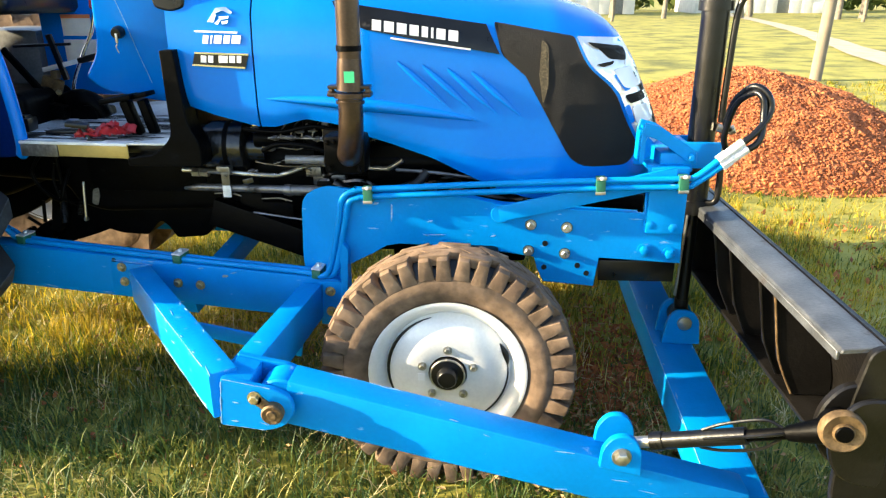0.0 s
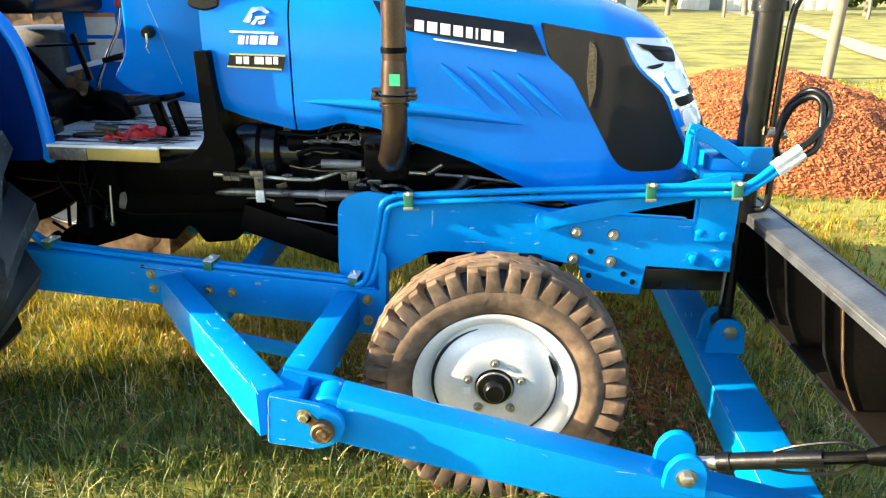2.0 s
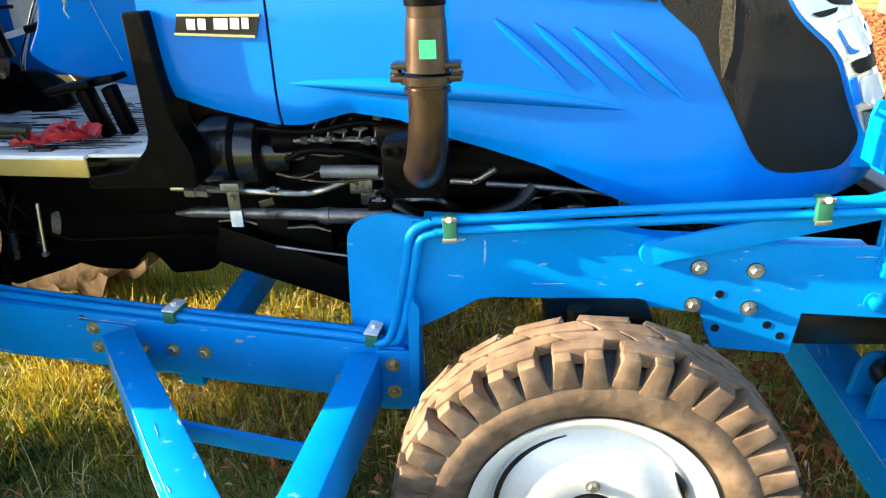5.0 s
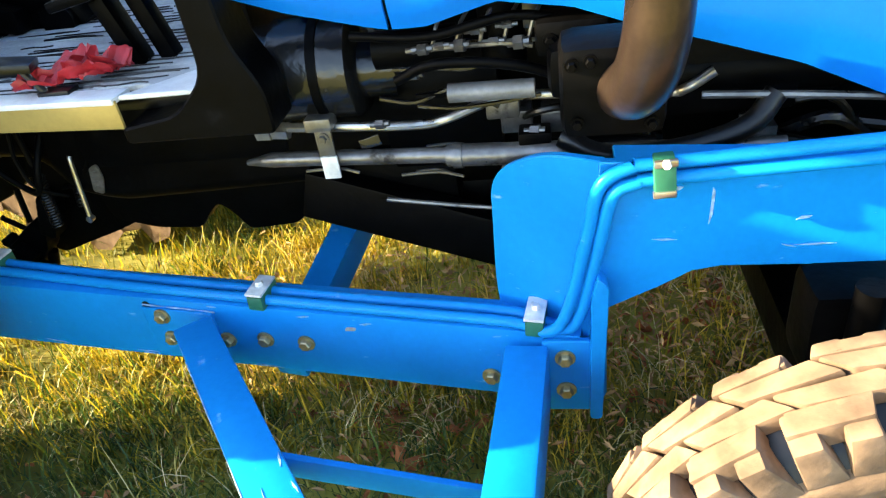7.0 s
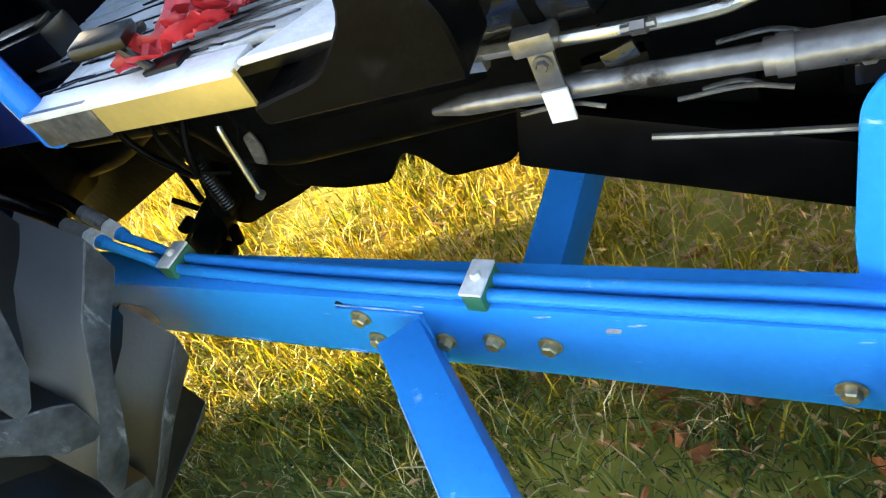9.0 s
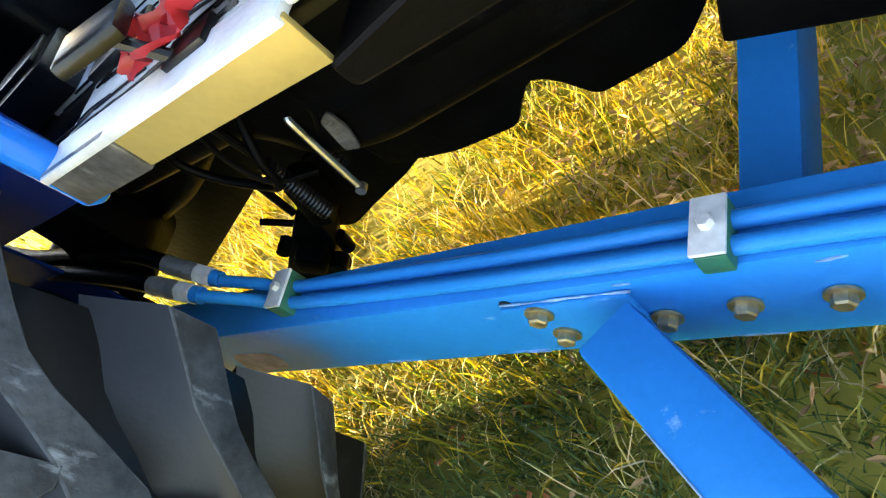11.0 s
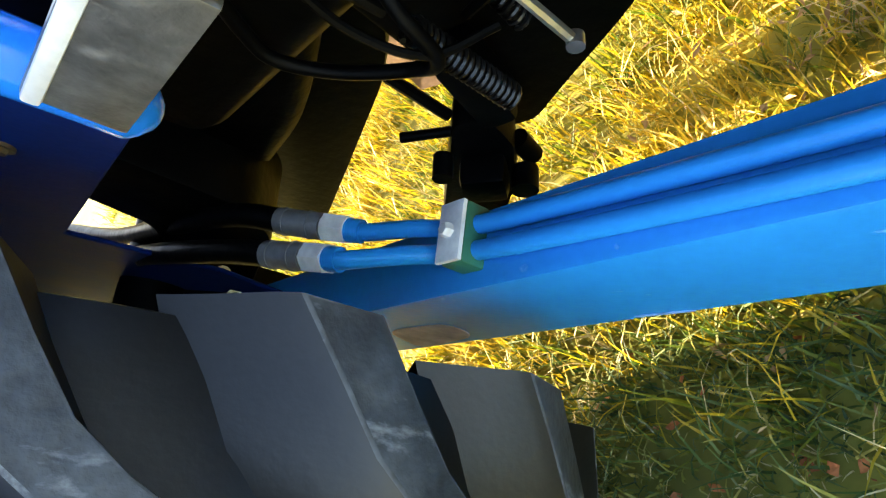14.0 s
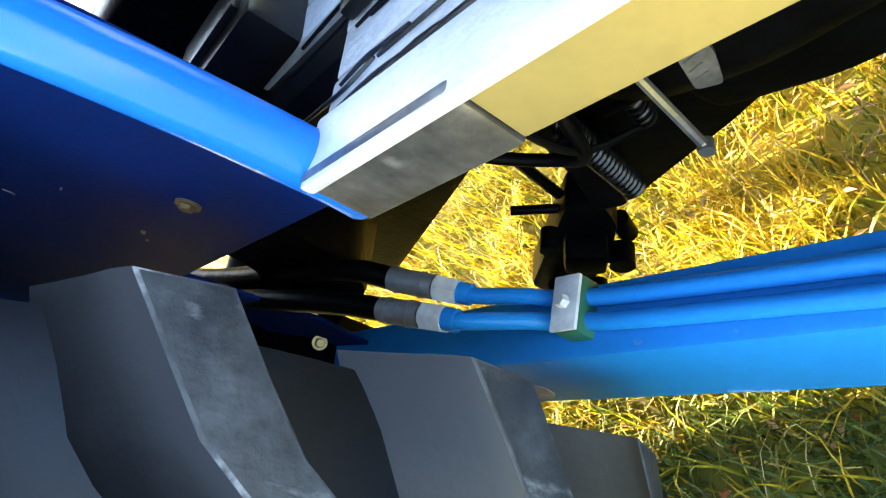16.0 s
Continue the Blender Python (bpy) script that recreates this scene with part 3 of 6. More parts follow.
def make_scatter():
    """Loose crumbs of red soil and dry stalks lying on the ground."""
    rng = np.random.default_rng(21)
    vs, fs = [], []
    octv = np.array([(1, 0, 0), (-1, 0, 0), (0, 1, 0), (0, -1, 0), (0, 0, 1), (0, 0, -1)], float)
    octf = [(0, 2, 4), (2, 1, 4), (1, 3, 4), (3, 0, 4), (2, 0, 5), (1, 2, 5), (3, 1, 5), (0, 3, 5)]
    for cx, cy, sx, sy, n in ((0.30, 2.55, 0.10, 0.16, 1600), (0.42, 3.0, 0.12, 0.25, 500), (0.64, 2.5, 0.08, 0.30, 500), (1.05, 2.9, 0.12, 0.3, 300), (1.5, 3.4, 0.25, 0.3, 260), (2.0, 4.3, 0.5, 0.3, 400), (-0.45, 2.95, 0.25, 0.25, 350), (-0.15, 2.6, 0.2, 0.2, 200), (-1.5, 2.2, 0.5, 0.25, 200), (-1.0, 2.6, 0.15, 0.12, 160)):
        for _ in range(n):
            x, y = rng.normal(cx, sx), rng.normal(cy, sy)
            s_ = min(0.02, rng.gamma(2, 0.003)) + 0.003
            q = rng.normal(0, 0.6, (3, 3))
            b = len(vs)
            vs += [tuple(np.array([x, y, ground_height(x, y) + 0.012]) + q @ v * s_) for v in octv]
            fs += [tuple(b + j for j in f) for f in octf]
    me = bpy.data.meshes.new("soil_scatter")
    me.from_pydata(vs, [], fs)
    me.materials.append(CLODM)
    tagged(new("soil_scatter", me), "crumbs of red soil scattered in the grass", "soil crumbs", kind="stuff")


make_scatter()


def make_litter():
    """Dry leaves and straw lying on the thin turf under the machine."""
    rng = np.random.default_rng(17)
    vs, fs = [], []
    for i in range(5200):
        if i < 3600:
            x, y = rng.normal(-0.45, 0.42), rng.normal(2.95, 0.33)
        elif i < 4300:
            x, y = rng.normal(-1.35, 0.3), rng.normal(2.95, 0.25)
        else:
            x, y = rng.normal(0.2, 0.3), rng.normal(2.15, 0.25)
        if math.hypot(x + 0.226, (y - 2.06)) < 0.12:
            continue
        a, w, l = rng.uniform(0, 6.28), rng.uniform(0.0015, 0.005), rng.uniform(0.006, 0.022)
        z, t = rng.uniform(0.015, 0.075), rng.normal(0, 0.5)
        d, n = np.array((math.cos(a), math.sin(a), t * 0.5)), np.array((-math.sin(a), math.cos(a), rng.normal(0, 0.4)))
        k, p = len(vs), np.array((x, y, z))
        vs += [tuple(p - d * l), tuple(p + n * w), tuple(p + d * l), tuple(p - n * w + np.array((0, 0, 0.004)))]
        fs += [(k, k + 1, k + 2), (k, k + 2, k + 3)]
    me = bpy.data.meshes.new("dry_litter")
    me.from_pydata(vs, [], fs)
    me.materials.append(LITTERM)
    tagged(new("dry_litter", me), "dry brown leaf litter lying in the short grass", "leaf litter", kind="stuff")


make_litter()


# ---------------- dozer attachment ----------------
frame_ob = thing("dozer_implement", (0.2, 2.7, 0), "bright blue welded dozer implement with a worn black blade", "dozer implement")


def table(rows):
    xs, vs = zip(*rows)
    return lambda x: float(np.interp(x, xs, vs))


def beam_point(x, out=0.0, dz=0.0):
    """A point on the side beam's outer face at its mid height; out: metres outward from it."""
    y = 2.335 - 0.126 * (x + 0.62)
    return Vector((x - 0.126 * out, y - out, 0.430 - 0.036 * (x + 0.62) + dz))


BEAM_OUT = Vector((-0.126, -1, 0)).normalized()


def make_beam():
    p, q = beam_point(-0.605, -0.04), beam_point(-2.27, -0.04)
    return part("side_beam", bar(p, q, 0.08, 0.150, 0.007), BLUE, frame_ob)


side_beam = make_beam()
part("end_plate", prism(rounded([(-0.665, 0.345), (-0.585, 0.345), (-0.585, 0.50), (-0.665, 0.50)], 0.006, 2), Matrix.Translation((0, 2.326, 0)), 0.012, 0.002), BLUE, frame_ob)
part("joint_flange", prism(rounded([(-0.592, 0.345), (-0.572, 0.345), (-0.560, 0.62), (-0.576, 0.64), (-0.586, 0.60)], 0.008, 3), Matrix.Translation((0, 2.305, 0)), 0.05, 0.003), BLUE, frame_ob)

# side plate over the front wheel, with its drop tab and the upright at the nose
main_pts = [(-0.572, 0.812), (-0.40, 0.803), (-0.178, 0.789), (-0.073, 0.768), (0.362, 0.746), (0.362, 0.836), (0.475, 0.840), (0.490, 0.583),
            (0.235, 0.597), (0.224, 0.50), (0.061, 0.513), (0.040, 0.560), (0.030, 0.597), (-0.148, 0.620), (-0.30, 0.630), (-0.400, 0.632),
            (-0.440, 0.625), (-0.485, 0.598), (-0.53, 0.575), (-0.566, 0.556), (-0.590, 0.40), (-0.585, 0.50)]
part("side_plate", prism(main_pts, Matrix.Translation((0, 2.335, 0)), 0.016, 0.0025), BLUE, frame_ob)
part("side_plate", prism(main_pts, Matrix.Translation((0, 3.27, 0)), 0.016, 0.0025), BLUE, frame_ob)
sh = rounded([(0.0, 0.812), (-0.095, 0.808), (-0.185, 0.76), (-0.195, 0.56), (-0.185, 0.36), (0.0, 0.36)], [0, 0.07, 0.07, 0.02, 0.01, 0], 8)
part("shoulder_plate", prism(sh, Matrix.Translation((-0.568, 2.338, 0)) @ pose(0, 0, 0, 0, 0, -28), 0.016, 0.0025), BLUE, frame_ob)
part("top_flange", prism([(-0.55, 0.805), (-0.178, 0.7805), (-0.073, 0.760), (0.355, 0.738), (0.355, 0.730), (-0.073, 0.752), (-0.178, 0.772), (-0.55, 0.797)], Matrix.Translation((0, 2.352, 0)), 0.05, 0.002), BLUE, frame_ob)

# nose bracket
part("nose_upright", merge(box((0.425, 2.345, 0.79), (0.115, 0.05, 0.21), bv=0.006), box((0.43, 2.40, 0.885), (0.13, 0.10, 0.014), bv=0.003)), BLUE, frame_ob)
part("nose_bracket", prism(rounded([(0.30, 0.86), (0.47, 0.86), (0.47, 0.905), (0.42, 0.925), (0.33, 1.01), (0.30, 1.01)], 0.01, 3), Matrix.Translation((0, 2.50, 0)), 0.02, 0.003), BLUE, frame_ob)
part("cross_tie", bar((0.45, 2.36, 0.90), (0.45, 3.25, 0.90), 0.10, 0.06), BLUE, frame_ob)
part("cylinder_saddle", merge(box((0.55, 2.475, 0.90), (0.13, 0.018, 0.085), bv=0.008), box((0.55, 2.595, 0.90), (0.13, 0.018, 0.085), bv=0.008), box((0.50, 2.535, 0.90), (0.02, 0.10, 0.085), bv=0.004)), BLUE, frame_ob)
for yy in (2.352, 2.425):
    part("nose_strap", prism(rounded([(0.335, 0.985), (0.345, 1.022), (0.392, 1.010), (0.505, 0.935), (0.508, 0.895), (0.480, 0.905), (0.385, 0.972)], [0.006, 0.008, 0.016, 0.010, 0.006, 0.01, 0.02], 4), Matrix.Translation((0, yy, 0)), 0.010, 0.002), BLUE, frame_ob)
part("nose_web", prism([(0.345, 1.006), (0.390, 0.995), (0.500, 0.923), (0.500, 0.915), (0.388, 0.986), (0.345, 0.997)], Matrix.Translation((0, 2.363, 0)), 0.061, 0.002), BLUE, frame_ob)
part("nose_tab", prism(rounded([(0.335, 0.90), (0.350, 0.90), (0.352, 0.99), (0.337, 0.99)], 0.003, 2), Matrix.Translation((0, 2.352, 0)), 0.083, 0.002), BLUE, frame_ob)
part("gusset_bolt", bolt((0.488, 2.351, 0.918), (0, -1, 0), 0.010, 0.010), BLUE, frame_ob)
part("diagonal_brace", bar((-0.085, 2.322, 0.742), (0.44, 2.322, 0.862), 0.014, 0.05, 0.004), BLUE, frame_ob)
part("brace_end", lathe([(0, 0.016), (0.028, 0.016), (0.030, 0.012), (0.030, 0), (0, 0)], facing((-0.080, 2.332, 0.743), (0, -1, 0)), 20), BLUE, frame_ob)
part("brace_wedge", prism([(0.12, 0.815), (0.44, 0.85), (0.44, 0.90), (0.33, 0.875)], Matrix.Translation((0, 2.30, 0)), 0.012, 0.002), BLUE, frame_ob)
part("axle_bracket", merge(box((0.36, 2.42, 0.545), (0.24, 0.12, 0.07), bv=0.004), box((0.36, 2.8, 0.56), (0.2, 0.7, 0.05), bv=0.004)), BLACK, frame_ob, "black axle bracket")

# outer struts and elbow
A0, A1 = Vector((-1.292, 2.380, 0.457)), Vector((-0.738, 1.655, 0.488))
part("outer_strut", bar(A0, A1, 0.070, 0.118, 0.006), BLUE, frame_ob)
part("strut_flange", bar(beam_point(-1.42, 0.003, 0.0), beam_point(-1.27, 0.003, 0.0), 0.006, 0.112, 0.002), BLUE, frame_ob)
part("inner_strut", bar((-0.690, 2.326, 0.434), (-0.7215, 1.735, 0.466), 0.070, 0.118, 0.006), BLUE, frame_ob)
part("stay_bar", bar((-1.095, 2.150, 0.422), (-0.68, 2.128, 0.355), 0.012, 0.045, 0.003), BLUE, frame_ob)
elb = [(-0.735, 0.545), (-0.745, 0.418), (-0.63, 0.405), (-0.585, 0.425), (-0.565, 0.46), (-0.575, 0.50), (-0.605, 0.518), (-0.66, 0.528)]
part("elbow_cheek", prism(rounded(elb, [0.004, 0.006, 0.03, 0.03, 0.03, 0.03, 0.02, 0.02], 4), Matrix.Translation((0, 1.625, 0)), 0.018, 0.003), BLUE, frame_ob)
part("elbow_cheek", prism(rounded(elb, [0.004, 0.006, 0.03, 0.03, 0.03, 0.03, 0.02, 0.02], 4), Matrix.Translation((0, 1.745, 0)), 0.018, 0.003), BLUE, frame_ob)
part("elbow_box", prism([(-0.735, 0.54), (-0.742, 0.422), (-0.68, 0.415), (-0.672, 0.528)], Matrix.Translation((0, 1.644, 0)), 0.10, 0.003), BLUE, frame_ob)
pin = part("pivot_pin", lathe([(0, 0.026), (0.011, 0.026), (0.013, 0.02), (0.022, 0.022), (0.026, 0.018), (0.026, 0), (0, 0)], facing((-0.615, 1.625, 0.462), (0, -1, 0)), 24), RUST, frame_ob, "rusty greased pivot pin")
part("pin_keeper", bar((-0.615, 1.618, 0.465), (-0.652, 1.618, 0.498), 0.006, 0.026, 0.002), RUST, frame_ob)
part("keeper_bolt", bolt((-0.655, 1.618, 0.500), (0, -1, 0), 0.012, 0.012), ZINC, frame_ob)

# push arm and front cross beam
part("push_arm", bar((-0.60, 1.70, 0.466), (0.50, 1.68, 0.205), 0.085, 0.118, 0.008), BLUE, frame_ob)
part("arm_eye", lathe([(0, 0.08), (0.055, 0.08), (0.06, 0.075), (0.06, 0.005), (0.055, 0), (0, 0)], facing((-0.610, 1.74, 0.464), (0, -1, 0)), 28), BLUE, frame_ob)
part("cross_beam", bar((0.505, 1.62, 0.170), (0.60, 3.95, 0.170), 0.14, 0.115, 0.010), BLUE, frame_ob)
part("push_arm", bar((-0.60, 3.86, 0.466), (0.50, 3.90, 0.205), 0.085, 0.118, 0.008), BLUE, frame_ob)
ear = rounded([(-0.055, -0.04), (0.06, -0.065), (0.055, 0.02), (0.03, 0.06), (-0.02, 0.06), (-0.05, 0.02)], [0.005, 0.005, 0.02, 0.035, 0.035, 0.02], 5)
for yy in (1.625, 1.715):
    part("strut_ear", prism([(x * 0.86, z * 0.86) for x, z in ear], Matrix.Translation((0.196, yy, 0.370)), 0.018, 0.003), BLUE, frame_ob)
part("ear_pin", bolt((0.198, 1.625, 0.368), (0, -1, 0), 0.016, 0.016), STEEL, frame_ob)
ear2 = rounded([(-0.065, -0.07), (0.065, -0.07), (0.055, 0.02), (0.03, 0.055), (-0.03, 0.055), (-0.055, 0.02)], [0.004, 0.004, 0.02, 0.035, 0.035, 0.02], 5)
for yy in (2.475, 2.575):
    part("cylinder_ear", prism(ear2, Matrix.Translation((0.565, yy, 0.30)), 0.018, 0.003), BLUE, frame_ob)
part("cylinder_pin", lathe([(0, 0.012), (0.016, 0.012), (0.024, 0.010), (0.024, 0), (0, 0)], facing((0.568, 2.474, 0.312), (0, -1, 0)), 20), STEEL, frame_ob)

# rear cross tie under the gearbox
part("rear_cross_tie", bar((-1.165, 2.43, 0.36), (-1.01, 3.20, 0.555), 0.066, 0.075, 0.006), BLUE, frame_ob)
part("side_beam", bar((-0.605, 3.27, 0.43), (-1.98, 3.106, 0.501), 0.08, 0.150, 0.007), BLUE, frame_ob)

# bolts on the side plate and on the beam
for x, z in ((0.016, 0.704), (0.128, 0.697), (0.012, 0.618), (0.126, 0.611)):
    b = part("bolt", bolt((x, 2.334, z), (0, -1, 0), 0.0115, 0.012), STEEL, frame_ob)
    part("rubber_ring", lathe([(0.018, 0), (0.018, 0.002), (0.013, 0.0025), (0.013, 0)], facing((x, 2.334, z), (0, -1, 0)), 18), BLACK, b)
for x, z in ((0.38, 0.713), (0.45, 0.705), (0.372, 0.628), (0.45, 0.617), (0.435, 0.865)):
    part("painted_bolt", bolt((x, 2.334 if z < 0.8 else 2.318, z), (0, -1, 0), 0.015, 0.014), BLUE, frame_ob)
for x, z in ((0.063, 0.563), (0.063, 0.643), (0.168, 0.571), (0.198, 0.545)):
    part("bolt_hole", lathe([(0.009, 0.0), (0.009, 0.0015), (0, 0.0015)], facing((x, 2.335, z), (0, -1, 0)), 14), BLACK, frame_ob)
for x, dz, o in ((-1.377, 0.040, 0.006), (-1.374, -0.013, 0.006), (-1.255, -0.008, 0.001), (-1.175, 0.002, 0.001), (-1.093, 0.003, 0.001), (-0.755, -0.031, 0.001)):
    part("bolt", bolt(beam_point(x, o, dz), BEAM_OUT, 0.0115, 0.012), ZINC, frame_ob)
for z in (0.466, 0.395):
    part("bolt", bolt((-0.629, 2.326, z), (0, -1, 0), 0.0115, 0.012), ZINC, frame_ob)
part("bolt_hole", lathe([(0.008, 0.0), (0.008, 0.0015), (0, 0.0015)], facing(beam_point(-1.408, 0.0005, 0.06), BEAM_OUT), 12), BLACK, frame_ob)

# hydraulic pipes along the beam and the side plate
pipe_in = table([(-2.1, 0.070), (-1.95, 0.053), (-1.73, 0.030), (-1.5, 0.020), (-1.2, 0.012), (-0.6, 0.008)])


PIPE_END = ((Vector((-1.886, 2.519, 0.642)), Vector((-1.965, 2.541, 0.673))), (Vector((-1.901, 2.566, 0.615)), Vector((-1.973, 2.588, 0.662))))


def pipe_line(k):
    low = [beam_point(x, -pipe_in(x) - 0.026 * k, 0.086) for x in (-1.80, -1.7, -1.4, -1.0, -0.72)]
    j, f = PIPE_END[k]
    low = [j, j + (j - f) * 0.25, low[0].lerp(j, 0.35)] + low
    turn = [Vector((-0.655 + 0.022 * k, 2.335 + 0.006 * k, 0.515)), Vector((-0.622 + 0.022 * k, 2.330, 0.56)), Vector((-0.590 + 0.020 * k, 2.325, 0.70)),
            Vector((-0.572 + 0.018 * k, 2.318, 0.785 - 0.014 * k)), Vector((-0.53 + 0.01 * k, 2.318, 0.812 - 0.024 * k))]
    top = [Vector((-0.49, 2.318, 0.816 - 0.024 * k)), Vector((-0.15, 2.308, 0.838 - 0.024 * k)), Vector((0.215, 2.298, 0.858 - 0.024 * k)), Vector((0.45, 2.290, 0.868 - 0.024 * k)),
           Vector((0.492, 2.284, 0.878 - 0.020 * k)), Vector((0.556 + 0.012 * k, 2.290, 0.930 - 0.016 * k))]
    return low + turn + top


for k in (0, 1):
    part("hydraulic_pipe", sweep(pipe_line(k), 0.0095, 18, 6), BLUE, frame_ob)
    e, g = PIPE_END[k]
    d = (g - e).normalized()
    part("pipe_collar", sweep([e - d * 0.016, e + d * 0.002], 0.013, 14), BLUE, frame_ob)
    part("pipe_nut", merge(sweep([e, e + d * 0.028], 0.0165, 6), sweep([e + d * 0.026, e + d * 0.030], 0.0135, 12)), BRIGHTZINC, frame_ob, "bright zinc pipe nut")
    part("hose_ferrule", merge(sweep([e + d * 0.031, g], 0.0150, 18), sweep([e + d * 0.045, e + d * 0.049], 0.0160, 18), sweep([g - d * 0.012, g - d * 0.008], 0.0160, 18)), GREYMETAL, frame_ob, "grey crimped hose ferrule")
    part("seal_ring", sweep([e - d * 0.004, e], 0.0125, 14), BLACK, frame_ob)
    part("rear_hose", sweep([g - d * 0.01, g + d * 0.06, g + Vector((-0.20, 0.05, 0.06)), g + Vector((-0.5, 0.14, 0.07)), g + Vector((-0.8, 0.25, 0.12))], 0.014, 10, 5), OILY, frame_ob, "black rubber hydraulic hose")
    f0, f1 = pipe_line(k)[-2], pipe_line(k)[-1]
    d = (f1 - f0).normalized()
    part("hose_ferrule", merge(sweep([f1 - d * 0.01, f1 + d * 0.02], 0.016, 6), sweep([f1 + d * 0.02, f1 + d * 0.075], 0.0135, 14)), BRIGHTZINC, frame_ob)
    s = f1 + d * 0.055
    port = Vector((0.622, 2.49, 0.985 - 0.065 * k))
    part("front_hose", sweep([s, s + d * 0.06, Vector((0.688 - 0.018 * k, 2.32, 1.06)), Vector((0.678 - 0.014 * k, 2.33, 1.110 - 0.008 * k)), Vector((0.645, 2.36, 1.128 - 0.018 * k)), Vector((0.618, 2.41, 1.085 - 0.02 * k)),
                             Vector((0.612, 2.455, 1.01 - 0.045 * k)), port + Vector((0.012, -0.005, -0.004))], 0.0098, 16, 6), BLACK, frame_ob, "black rubber hydraulic hose")


def clamp(c, d, out):
    x = Vector(d).normalized()
    m = along(c, Vector(c) + x, (0, 0, 1))
    base = part("pipe_clamp", box(c, (0.030, 0.062, 0.030) if not out else (0.028, 0.03, 0.052), m, 0.004), GREENPAD, frame_ob, "green clamp block with a zinc plate")
    up = Vector((0, 0, 1)) if not out else Vector((0, -1, 0))
    if out:
        for dz in (0.022, -0.023):
            part("clamp_plate", box(Vector(c) + Vector((0, -0.0135, dz)), (0.030, 0.007, 0.010), m, 0.002), STEEL, base)
        part("clamp_bolt", bolt(Vector(c) + Vector((0, -0.015, 0.023)), up, 0.006, 0.007, False), BRIGHTZINC, base)
    else:
        part("clamp_plate", merge(box(Vector(c) + up * 0.018, (0.032, 0.06, 0.005), m, 0.001), bolt(Vector(c) + up * 0.019, up, 0.0075, 0.008, False)), BRIGHTZINC, base)


for x in (-1.78, -1.169, -0.675):
    clamp(beam_point(x, -pipe_in(x) - 0.013, 0.088), (-1, 0.126, 0.053), False)
clamp(Vector((-0.49, 2.312, 0.802)), (1, 0, 0.05), True)
clamp(Vector((0.215, 2.292, 0.846)), (1, 0, 0.05), True)
clamp(Vector((0.455, 2.284, 0.856)), (1, 0, 0.05), True)

# bare scuffs and dried mud on the paint
for i, (x, z, w, h) in enumerate(((-0.421, 0.735, 0.003, 0.03), (-0.47, 0.765, 0.010, 0.004), (-0.30, 0.71, 0.010, 0.003), (-0.10, 0.665, 0.008, 0.003))):
    part("paint_scuff", prism([(x - w, z - h), (x + w * 0.6, z - h * 0.4), (x + w, z + h * 0.8), (x - w * 0.3, z + h)], Matrix.Translation((0, 2.3343, 0)), 0.004, 0), SCUFFM, frame_ob)
for x, dz, w, h in ((-1.0, 0.045, 0.012, 0.005), (-1.97, -0.026, 0.070, 0.040)):
    c = beam_point(x, 0.0008, dz)
    part("mud_patch", prism(rounded([(-w, -h), (w * 0.8, -h * 0.7), (w, h * 0.7), (-w * 0.5, h)], w * 0.4, 4), Matrix.Translation(c) @ pose(0, 0, 0, 0, 0, -7.2), 0.003, 0), DIRT, frame_ob, "patch of dried mud")

rs = random.Random(21)


def scratch(p, q, u, v, n, top):
    """Thin bare scratches spread over a bar's face: p to q along it, u across the face, v the face's outward side."""
    p, q, u, v = Vector(p), Vector(q), Vector(u).normalized(), Vector(v).normalized()
    d = (q - p).normalized()
    for _ in range(n):
        c = p.lerp(q, rs.random()) + u * (rs.choice((-1, 1)) * top * rs.uniform(0.90, 0.985) if rs.random() < 0.65 else rs.uniform(-top, top))
        w = rs.uniform(0.006, 0.035)
        t = (d + u * rs.uniform(-0.25, 0.25)).normalized()
        s_ = t.cross(v).normalized() * rs.uniform(0.0008, 0.0024)
        bm = bmesh.new()
        f = bm.faces.new([bm.verts.new(c + e + v * 0.0006) for e in (-t * w, s_ - t * w * 0.2, t * w, -s_ + t * w * 0.3)])
        r = bmesh.ops.extrude_face_region(bm, geom=[f])
        bmesh.ops.translate(bm, vec=-v * 0.0015, verts=[g for g in r["geom"] if isinstance(g, bmesh.types.BMVert)])
        part("paint_scratch", bm, SCUFFM, frame_ob)


